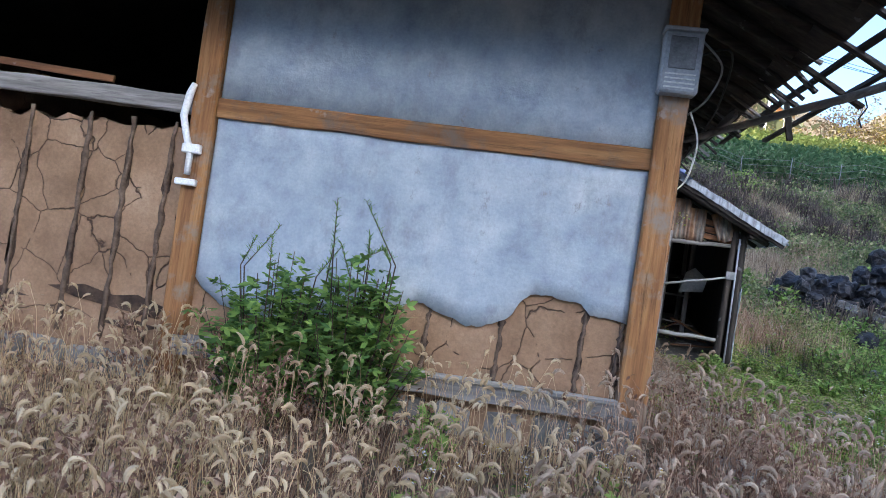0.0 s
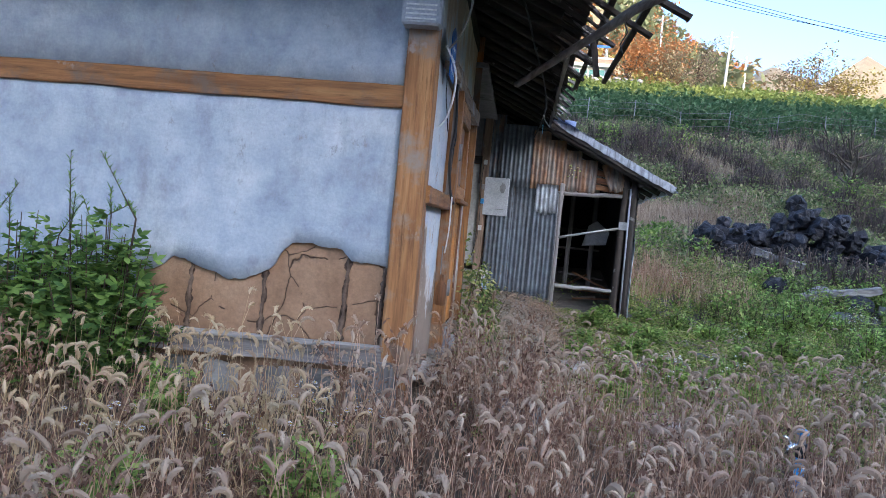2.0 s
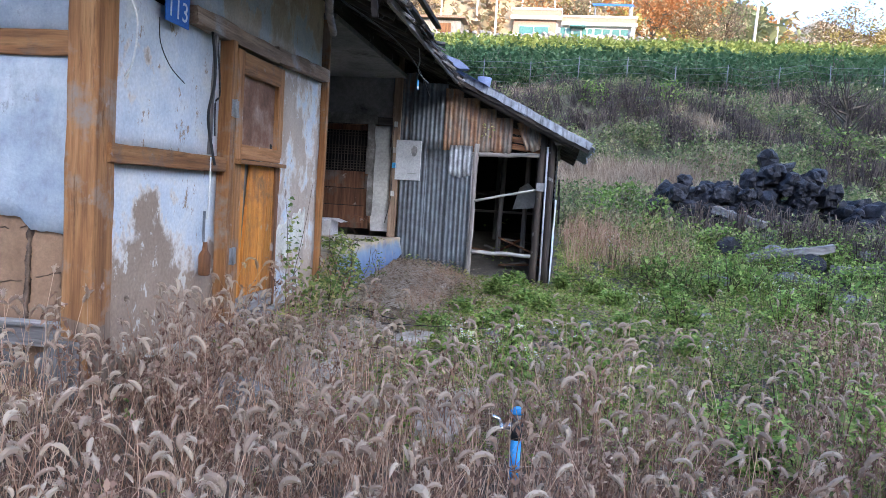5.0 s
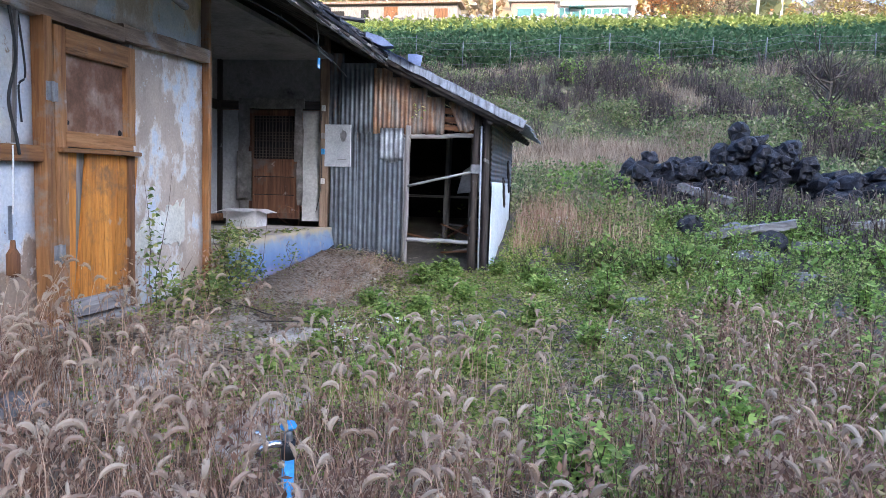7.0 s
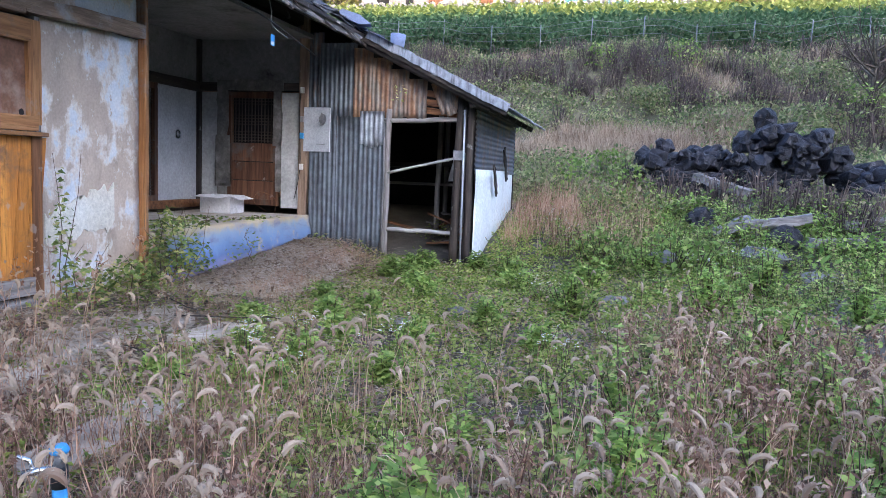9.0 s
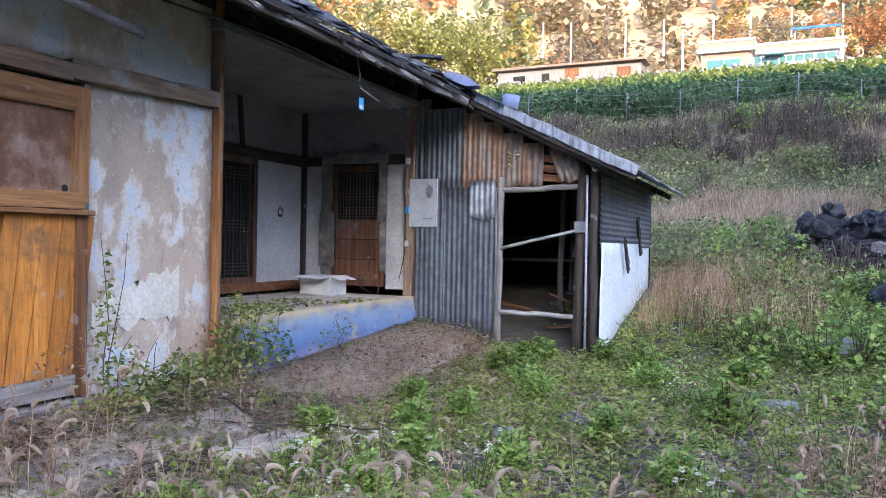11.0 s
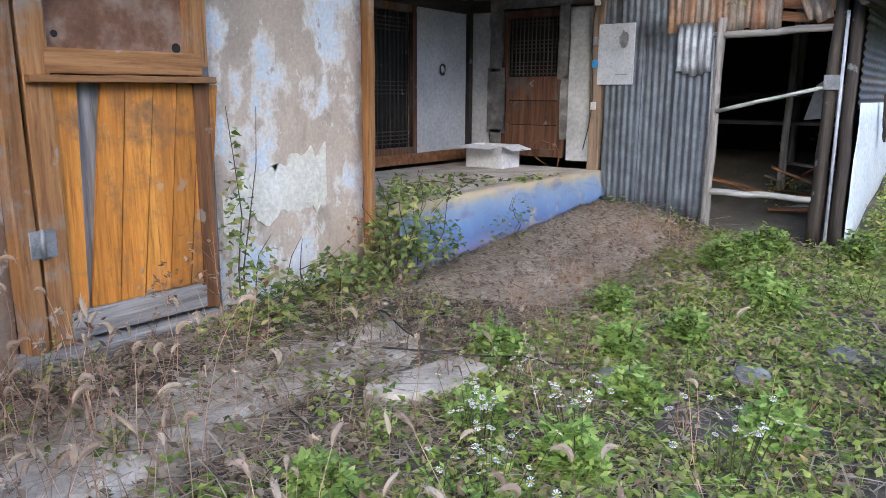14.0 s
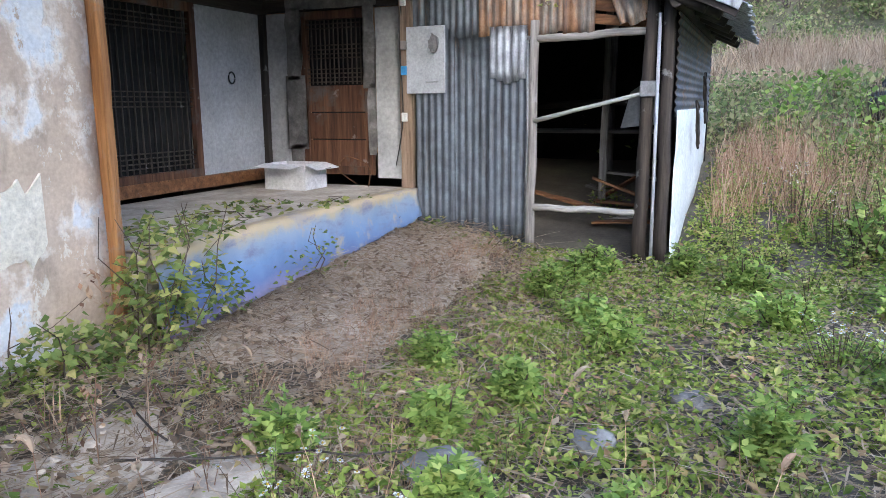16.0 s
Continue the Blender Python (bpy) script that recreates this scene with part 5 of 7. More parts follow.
part("lever", pole([(3.36, 5.24, 0.33), (3.34, 5.24, 0.37), (3.30, 5.22, 0.39)], 0.01, 8, 0), chrome, tap, "chrome lever")

random.seed(44)
np.random.seed(44)


def rock(cx, cy, cz, sx, sy, sz, mat, label, name="rock", category="rock", seed=0, group=""):
    bm = bmesh.new()
    bmesh.ops.create_icosphere(bm, subdivisions=3, radius=1)
    for v in bm.verts:
        n = v.co.normalized()
        k = 1 + 0.22 * noise.noise(n * 1.6 + Vector((seed, seed * 2, 0))) + 0.08 * noise.noise(n * 4.5 + Vector((seed, 0, 3)))
        v.co = Vector((n.x * sx, n.y * sy, max(n.z, -0.5) * sz)) * k
    for f in bm.faces:
        f.smooth = False
    ob = solid(name, bm, mat, label, category, "", group)
    ob.location = (cx, cy, cz)
    ob.rotation_euler = (0, 0, seed * 1.3)
    return ob


# flat stones and broken cement in front of the door
def ledge_top(px, py):
    """Height of the trodden cement before the door, broken off unevenly at its outer edge."""
    out = 2.0 + 0.25 * noise.noise((py * 1.1, 2.2, 0)) + 0.10 * noise.noise((py * 5, 0, 4)) - 0.7 * float(smooth(8.7, 9.2, py))
    z = 0.365 - 0.145 * (px - 0.8) + 0.014 * noise.noise((px * 3, py * 2, 5)) + 0.012 * (noise.noise((px * 1.3, py * 1.1, 8)) > 0.12) - 0.03 * (abs(noise.noise((px * 1.6, py * 1.2, 3))) < 0.035)
    return z + (gz(px, py) - 0.08 - z) * float(smooth(out - 0.15, out + 0.12, px))


bm = bmesh.new()
grid = [[bm.verts.new((0.8 + 0.038 * i, 5.9 + 0.05 * j, ledge_top(0.8 + 0.038 * i, 5.9 + 0.05 * j))) for j in range(68)] for i in range(46)]
for p, q in zip(grid, grid[1:]):
    for j in range(67):
        bm.faces.new((p[j], q[j], q[j + 1], p[j + 1]))
solid("door_ledge", bm, cement, "long cracked and broken cement ledge in front of the door", "ledge", "structure")
for k, (x, y, a, b, z) in enumerate([(2.2, 8.5, 0.4, 0.16, 0.17), (2.9, 6.3, 0.6, 0.18, 0.1)]):
    pts = [(a * (1 + 0.4 * noise.noise((math.cos(t) * 1.5 + k, math.sin(t) * 1.5, k))) * math.copysign(abs(math.cos(t)) ** 0.6, math.cos(t)), b * (1 + 0.4 * noise.noise((math.cos(t) * 1.5, math.sin(t) * 1.5 + k, 7))) * math.copysign(abs(math.sin(t)) ** 0.6, math.sin(t))) for t in np.linspace(0, 2 * math.pi, 22)[:-1]]
    ob = solid("step_slab", prism(pts, 2, -0.25, 0.0), cement, "broken cement slab sunk in the yard", "slab", "", "slabs by the door")
    ob.location, ob.rotation_euler = (x, y, z), (random.uniform(-0.012, 0.012), random.uniform(0.0, 0.015), 1.4 + k * 0.2)


def apron_top(v):
    """Height of the earth heaped before the porch, higher towards the shed."""
    return 0.32 + 0.17 * smooth(9.8, 12.9, v)


bm = bmesh.new()
grid = []
for i in range(38):
    px = 0.82 + i * 0.055
    row = []
    for j in range(66):
        py = 9.55 + j * 0.058
        edge_x = 2.35 + 0.22 * noise.noise((py * 1.3, 0, 6)) - 0.35 * (max(0, abs(py - 11.4) - 1.2))
        z = apron_top(py)
        z += (gz(px, py) - 0.06 - z) * float(smooth(edge_x - 1.1, edge_x + 0.15, px))
        row.append(bm.verts.new((px, py, z + 0.025 * noise.noise((px * 3, py * 3, 1)) + 0.012 * noise.noise((px * 11, py * 11, 2)))))
    grid.append(row)
for p, q in zip(grid, grid[1:]):
    for j in range(65):
        bm.faces.new((p[j], q[j], q[j + 1], p[j + 1]))
solid("porch_apron", bm, dry_earth, "trodden earth apron strewn with dry stalks", "ground", "structure")
for k, (x, y, s) in enumerate([(5.6, 11.6, 0.16), (6.3, 14.2, 0.3), (3.62, 9.69, 0.12), (4.0, 10.3, 0.10), (3.05, 9.2, 0.16), (1.6, 5.6, 0.22), (7.7, 14.6, 0.35), (8.4, 13.8, 0.3)]):
    rock(x, y, gz(x, y) + 0.02, s * 1.3, s, s * 0.5, stone, "half-buried grey field stone", seed=k * 3.1)
rock(6.5, 30.2, 5.6, 0.6, 0.45, 0.25, stone, "grey boulder on the bank", "boulder", "boulder", 5)
for a, b, r in (((1.9, 8.4, 0.28), (2.9, 9.1, 0.2), 0.006), ((1.2, 8.95, 0.36), (2.0, 8.6, 0.3), 0.007), ((2.0, 7.6, 0.2), (3.0, 7.2, 0.1), 0.005)):
    solid("fallen_stick", log(a, b, r, r * 0.7, 6, 0.02), dark_x, "thin dark stick lying on the ground", "stick")

# pile of charred logs and loose planks
random.seed(62)
rowsL = [(5.9, 18.9, 0.15, 7), (6.1, 19.0, 0.6, 4), (7.0, 19.2, 0.3, 8), (7.2, 19.5, 0.75, 4), (8.1, 19.8, 0.2, 10), (8.3, 19.8, 0.9, 7), (8.6, 20.2, 1.35, 4), (9.3, 20.3, 0.6, 5), (10.0, 19.4, 0.2, 8), (11.2, 19.2, 0.35, 8), (12.5, 18.9, 0.25, 6)]
for cx, cy, cz, n in rowsL:
    for k in range(int(n * 1.9)):
        x = cx + (k % 5) * 0.28 + random.uniform(-0.14, 0.14)
        z = gz(cx, cy) + cz + (k // 5) * 0.2 + random.uniform(-0.12, 0.2)
        y = cy + random.uniform(-0.4, 0.3)
        r = random.uniform(0.10, 0.24)
        L = random.uniform(0.35, 0.75)
        bm = bmesh.new()
        seed, rings = random.uniform(0, 50), []
        for t, q in ((-0.5, 0.0), (-0.5, 0.55), (-0.49, 0.86), (-0.44, 1.0), (-0.2, 1.04), (0.1, 0.98), (0.4, 1.0), (0.5, 0.8), (0.5, 0.0)):
            ring = []
            for i in range(11):
                a = 2 * math.pi * i / 11
                rr = r * q * (1 + 0.55 * noise.noise((math.cos(a) * 1.3 + seed, math.sin(a) * 1.3, t * 2.5)) + 0.3 * noise.noise((math.cos(a) * 3.5, math.sin(a) * 3.5 + seed, t * 6)))
                ring.append(bm.verts.new((rr * math.cos(a), L * t + 0.12 * noise.noise((math.cos(a) * 2, math.sin(a) * 2 + seed, t)), rr * math.sin(a) * 0.92)))
            rings.append(ring)
        for p, q in zip(rings, rings[1:]):
            for i in range(11):
                bm.faces.new((p[i], p[(i + 1) % 11], q[(i + 1) % 11], q[i]))
        bmesh.ops.remove_doubles(bm, verts=bm.verts, dist=0.0005)
        bmesh.ops.recalc_face_normals(bm, faces=bm.faces)
        bmesh.ops.rotate(bm, verts=bm.verts, matrix=Euler((random.uniform(-0.3, 0.3), random.uniform(0, 6), random.uniform(-0.9, 0.9))).to_matrix())
        bmesh.ops.translate(bm, verts=bm.verts, vec=(x, y, z))
        solid("charred_log", bm, char, "blackened short log in a heap below the bank", "log", "", "heap of charred logs")
for a, b, w in (((7.0, 18.3, 1.7), (7.9, 17.6, 1.42), 0.26), ((7.1, 15.6, 0.82), (8.5, 15.3, 1.12), 0.34), ((9.1, 15.6, 1.0), (10.4, 16.2, 1.15), 0.2), ((8.4, 14.9, 0.75), (9.6, 15.3, 0.8), 0.2)):
    solid("old_plank", timber(a, b, w, 0.14, 0.03, 7), grey_x, "split pale grey timber lying by the log heap", "plank")
for k, (x, y) in enumerate([(7.6, 15.8), (8.2, 16.0), (8.9, 16.4), (7.0, 16.6), (9.6, 16.8), (8.1, 15.2), (7.9, 17.4), (8.8, 17.6)]):
    rock(x, y, gz(x, y) + 0.12, 0.3, 0.26, 0.24, char if k % 2 else stone, "dark stone beside the log heap", seed=k * 2.3 + 1)

# junk inside the shed
random.seed(71)
for k in range(9):
    x, y = random.uniform(2.2, 3.2), random.uniform(14.2, 16.2)
    solid("junk_board", timber((x - 0.5, y, 0.3 + 0.08 * k), (x + 0.4, y + random.uniform(-0.3, 0.3), 0.4 + random.uniform(0, 0.5)), 0.14, 0.025, 0.006), grey_x if k % 2 else brown_x, "old board piled inside the shed", "board", "", "boards in the shed")
hang = solid("hanging_sack", prism([(2.75, 1.45), (3.2, 1.5), (3.25, 1.75), (3.0, 1.95), (2.85, 1.85)], 1, 14.9, 14.96), grey_plaster, "grey sacking slung inside the shed", "sack")

# ---- far side of the valley ----
random.seed(81)
far_house = thing("far_house", "single-storey white and brown house with flat roof and glass front", "house", "", "", (4, 101, 22.5))
part("wall", boxed(-4.0, 1.6, 101, 109, 21.5, 26.0), far_brown, far_house, "brown brick wall")
part("wall", boxed(1.6, 11.6, 101.6, 109, 21.5, 25.9), far_white, far_house, "white wall")
part("roof_band", boxed(-4.3, 2.2, 100.5, 109.3, 26.2, 26.95), far_brown, far_house)
part("roof_edge", boxed(-4.4, 2.3, 100.4, 109.4, 25.75, 26.2), far_white, far_house)
part("roof_edge", boxed(-4.4, 2.3, 100.4, 109.4, 26.95, 27.2), far_white, far_house)
part("roof_band", boxed(2.3, 11.8, 100.9, 109.3, 25.6, 26.2), far_brown, far_house)
part("roof_edge", boxed(2.3, 12.0, 100.8, 109.4, 25.2, 25.6), far_white, far_house)
part("roof_edge", boxed(2.3, 12.0, 100.8, 109.4, 26.2, 26.45), far_white, far_house)
for a, b, z0, z1, y in ((-3.2, 0.6, 23.6, 24.9, 100.97), (2.2, 3.6, 22.3, 25.0, 101.5), (5.0, 6.3, 22.4, 24.9, 101.55), (6.6, 8.6, 22.5, 24.9, 101.55), (8.9, 10.9, 22.5, 24.9, 101.55)):
    w = part("window", boxed(a, b, y - 0.02, y + 0.1, z0, z1), glass_mat, far_house, "greenish dark glass")
    part("frame", boxed(a - 0.1, b + 0.1, y - 0.06, y - 0.021, z1, z1 + 0.12), far_white, w)
    part("frame", boxed((a + b) / 2 - 0.05, (a + b) / 2 + 0.05, y - 0.06, y - 0.021, z0, z1), far_white, w)
part("door", boxed(3.9, 4.8, 101.45, 101.58, 22.1, 24.6), glass_mat, far_house, "glass entrance door")
part("canopy", boxed(3.4, 5.4, 100.2, 101.6, 24.9, 25.05), glass_mat, far_house, "green glass canopy")
part("column", boxed(11.3, 11.7, 100.95, 101.3, 21.5, 25.3), far_white, far_house)
solar = thing("solar_rack", "blue solar panel on thin posts above the far house", "solar panel", "", "", (9, 104, 26.4))
part("panel", prism([(103, 28.3), (106, 29.3), (106, 29.4), (103, 28.4)], 0, 6.2, 11.6), blue_paint, solar)
for x, y, zt in ((6.6, 103.4, 28.4), (11.2, 103.4, 28.4), (6.6, 105.6, 29.1), (11.2, 105.6, 29.1)):
    part("leg", boxed(x - 0.08, x + 0.08, y - 0.08, y + 0.08, 26.0, zt), iron, solar)
bale = bmesh.new()
pole([(0, 0, 0), (0, 0, 0.1), (0, 0, 1.1), (0, 0, 1.25)], [0.55, 0.65, 0.65, 0.5], 14, 0.02, bale)
first = solid("wrapped_bale", bale, white_paint, "round white plastic-wrapped bale before the far house", "bale", "", "bales by the far house")
first.location = (-3.4, 98, 22.0)
for x in (-1.9, -0.6, 0.5, 1.7, 6.0, 7.2, 9.2, 10.4):
    copy_thing(first, pose(x, 98 + random.uniform(-0.5, 0.5), 21.95, 0, 0, random.uniform(0, 90)))
far_shed = thing("far_shed", "low grey farm shed with a rusty flat roof", "shed", "", "", (-20, 95, 22.5))
part("wall", boxed(-28.5, -10.2, 95, 98, 21.3, 24.2), grey_z, far_shed)
part("roof", boxed(-29.2, -9.6, 94.3, 98.5, 24.2, 24.45, 0.03, 0.06), tin_rust, far_shed)
for a, b, z0, z1, m in ((-26.4, -24.8, 22.0, 23.4, near_black), (-22.6, -21.6, 22.0, 23.5, near_black), (-19.6, -17.8, 21.6, 23.9, brown_z), (-16.5, -13.5, 22.2, 23.6, grey_z), (-13.1, -11.4, 21.6, 23.6, brown_z)):
    part("panel", boxed(a, b, 94.9, 95.02, z0, z1), m, far_shed)
solid("wheel_arch", pole([(-27.0 + 1.0 * math.cos(a), 94.7, 21.9 + 1.0 * math.sin(a)) for a in np.linspace(0, math.pi, 12)], 0.14, 8, 0.02), far_white, "white tyre half buried beside the far shed", "tyre")
solid("board_stack", boxed(-8.8, -4.9, 96, 97.2, 21.7, 22.6, 0.1, 0.08), far_white, "stack of pale boards before the far house", "stack")
fw = thing("field_wall", "dry-stone retaining wall along the top of the field", "wall", "", "structure", (-8, 93.5, 21))
wallstone = bmesh.new()
bmesh.ops.create_icosphere(wallstone, subdivisions=1, radius=0.5)
ws = mesh_of("stone", wallstone, stone)
for k in range(150):
    x = -32 + (k // 3) * 0.95 + random.uniform(-0.2, 0.2)
    o = new("stone", ws)
    o.parent = fw
    o.matrix_parent_inverse = Matrix.Translation(-fw.location)
    o.location = (x, 94 + random.uniform(-0.2, 0.2), gz(x, 94) + 0.1 + (k % 3) * 0.42)
    o.scale = (random.uniform(0.8, 1.3), 0.8, random.uniform(0.5, 0.8))
    o.rotation_euler = (0, 0, random.uniform(0, 3))

for x in (-31.8, -27.0, -18.0, -12.0, -4.6, 0.7, 6.3, 13.0):
    z = gz(x, 125)
    p = thing("fence_mast", "tall white mast of a roadside net", "mast", "masts along the far road", "", (x, 125, z))
    part("shaft", pole([(x, 125, z), (x, 125, z + 11.5)], [0.16, 0.12], 8, 0), far_white, p)
solid("road_rail", pole([(x, 124, gz(x, 124) + 0.7) for x in np.linspace(-45, 18, 30)], 0.22, 6, 0), far_white, "pale guard rail of the far road", "guard rail")
for x, y, h, lean in ((26.4, 101, 9, 0.4), (33.5, 118, 9, 0.1), (20.5, 118, 14, 0.0), (-7.5, 112, 9, 0.0)):
    z = gz(x, y)
    p = thing("utility_pole", "pale concrete utility pole with a cross arm", "utility pole", "utility poles", "", (x, y, z))
    part("shaft", pole([(x, y, z - 0.3), (x + lean, y, z + h)], [0.2, 0.13], 8, 0), far_white, p)
    part("cross_arm", boxed(x + lean - 0.8, x + lean + 0.8, y - 0.05, y + 0.05, z + h - 0.8, z + h - 0.65), iron, p)
for k, (z0, z1) in enumerate(((13.3, 11.95), (13.05, 12.2), (13.6, 12.4))):
    pts = [(x, 35 + k * 0.3, z0 + 0.55 + (z1 - z0) * (x - 6.5) / 10.4 + 0.004 * (x - 22) ** 2 - 1.0) for x in np.linspace(-30, 75, 40)]
    solid("power_line", pole(pts, 0.014, 5, 0), dark_wire, "dark overhead power line across the valley", "power line", "", "power lines")

# net fence along the lower edge of the field
fence = thing("field_fence", "thin wire fence on pale stakes along the field edge", "fence", "", "", (12, 33, 6.4))
for k in range(26):
    x = -8 + k * 2.0
    z = gz(x, 33.2)
    part("stake", pole([(x, 33.2, z - 0.1), (x + random.uniform(-0.05, 0.05), 33.2, z + 1.3)], 0.02, 6, 0), iron, fence)
for h in (0.35, 0.65, 0.95, 1.2):
    part("wire", pole([(x, 33.2, gz(x, 33.2) + h) for x in np.linspace(-8, 42, 51)], 0.009, 4, 0), wire_mat, fence)

# ---- plants ----
rng = np.random.default_rng(7)
straw = leaf("dry_straw", [(0.0, (0.40, 0.27, 0.15)), (0.35, (0.62, 0.46, 0.26)), (0.7, (0.76, 0.60, 0.37)), (1.0, (0.52, 0.32, 0.19))])
foxtail_head = leaf("foxtail_head", [(0.0, (0.36, 0.25, 0.18)), (0.4, (0.50, 0.38, 0.28)), (0.75, (0.62, 0.51, 0.39)), (1.0, (0.46, 0.31, 0.23))], 0.9, 0.45)
gold_head = leaf("golden_foxtail_head", [(0.0, (0.48, 0.35, 0.21)), (0.5, (0.62, 0.48, 0.31)), (1.0, (0.70, 0.58, 0.41))], 0.9, 0.45)
red_straw = leaf("reddish_straw", [(0.0, (0.29, 0.16, 0.10)), (0.5, (0.53, 0.33, 0.22)), (1.0, (0.74, 0.56, 0.40))])
dead_weed_leaf = leaf("dead_weed_leaf", [(0.0, (0.15, 0.08, 0.055)), (0.5, (0.34, 0.20, 0.135)), (1.0, (0.56, 0.41, 0.29))])
olive_leaf = leaf("olive_weed_leaf", [(0.0, (0.11, 0.15, 0.055)), (0.35, (0.23, 0.29, 0.09)), (0.7, (0.36, 0.41, 0.14)), (0.9, (0.50, 0.49, 0.20)), (1.0, (0.40, 0.26, 0.17))])
tan_straw = leaf("tan_bank_grass", [(0.0, (0.26, 0.18, 0.12)), (0.5, (0.44, 0.33, 0.23)), (1.0, (0.58, 0.46, 0.34))])
bramble_twig = leaf("bramble_twig", [(0.0, (0.075, 0.058, 0.055)), (0.5, (0.15, 0.115, 0.105)), (1.0, (0.26, 0.20, 0.17))])
# Crop leaf with sunshine mixed into its colour, for the upper rows.
sunlit_crop = leaf("sunlit_crop_leaf", [(0.0, (0.13, 0.18, 0.05)), (0.5, (0.21, 0.26, 0.07)), (1.0, (0.31, 0.33, 0.11))])
green_leaf = leaf("weed_leaf", [(0.0, (0.12, 0.20, 0.05)), (0.4, (0.24, 0.36, 0.09)), (0.75, (0.36, 0.48, 0.13)), (1.0, (0.46, 0.52, 0.17))])
dark_leaf = leaf("mugwort_leaf", [(0.0, (0.08, 0.16, 0.05)), (0.5, (0.16, 0.27, 0.07)), (1.0, (0.27, 0.40, 0.10))])
cover_leaf = leaf("ground_leaf", [(0.0, (0.101, 0.160, 0.034)), (0.3, (0.218, 0.294, 0.059)), (0.6, (0.336, 0.395, 0.101)), (0.85, (0.454, 0.454, 0.168)), (0.93, (0.420, 0.319, 0.151)), (1.0, (0.353, 0.202, 0.151))])
vine_leaf = leaf("vine_leaf", [(0.0, (0.10, 0.15, 0.045)), (0.5, (0.22, 0.29, 0.085)), (0.85, (0.40, 0.40, 0.14)), (1.0, (0.52, 0.43, 0.20))])
scrub_leaf = leaf("scrub_leaf", [(0.0, (0.12, 0.17, 0.07)), (0.4, (0.24, 0.29, 0.12)), (0.75, (0.38, 0.40, 0.18)), (1.0, (0.46, 0.37, 0.23))])
scrub_brown = leaf("scrub_twig", [(0.0, (0.13, 0.10, 0.08)), (0.5, (0.25, 0.195, 0.145)), (1.0, (0.42, 0.34, 0.25))])
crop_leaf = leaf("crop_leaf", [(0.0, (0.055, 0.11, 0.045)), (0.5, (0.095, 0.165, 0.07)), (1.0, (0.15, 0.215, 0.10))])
stem_mat = leaf("dark_stem", [(0.0, (0.08, 0.06, 0.045)), (1.0, (0.17, 0.12, 0.09))])
litter_mat = leaf("pale_stalk", [(0.0, (0.30, 0.23, 0.17)), (0.6, (0.50, 0.41, 0.32)), (1.0, (0.64, 0.55, 0.45))])
dead_leaf = leaf("dead_leaf", [(0.0, (0.17, 0.12, 0.085)), (0.5, (0.36, 0.27, 0.19)), (1.0, (0.54, 0.43, 0.32))])
petal = leaf("white_petal", [(0.0, (0.74, 0.74, 0.74)), (1.0, (0.85, 0.85, 0.85))])
yolk = plain("yellow_disc", (0.55, 0.38, 0.05), 0.8)
# Hill foliage is pale and low in contrast: distance haze put into colour.
hill_leaf = leaf("hill_leaf", [(0.0, (0.288, 0.173, 0.101)), (0.25, (0.331, 0.230, 0.137)), (0.5, (0.302, 0.245, 0.151)), (0.75, (0.288, 0.259, 0.144)), (1.0, (0.346, 0.288, 0.187))])
gold_leaf = leaf("gold_leaf", [(0.0, (0.317, 0.245, 0.072)), (1.0, (0.389, 0.324, 0.122))])
lime_leaf = leaf("lime_leaf", [(0.0, (0.234, 0.242, 0.070)), (1.0, (0.343, 0.335, 0.117))])
rust_leaf = leaf("rust_leaf", [(0.0, (0.408, 0.170, 0.068)), (1.0, (0.476, 0.264, 0.119))])
pine_leaf = leaf("pine_leaf", [(0.0, (0.16, 0.19, 0.10)), (1.0, (0.26, 0.27, 0.15))])


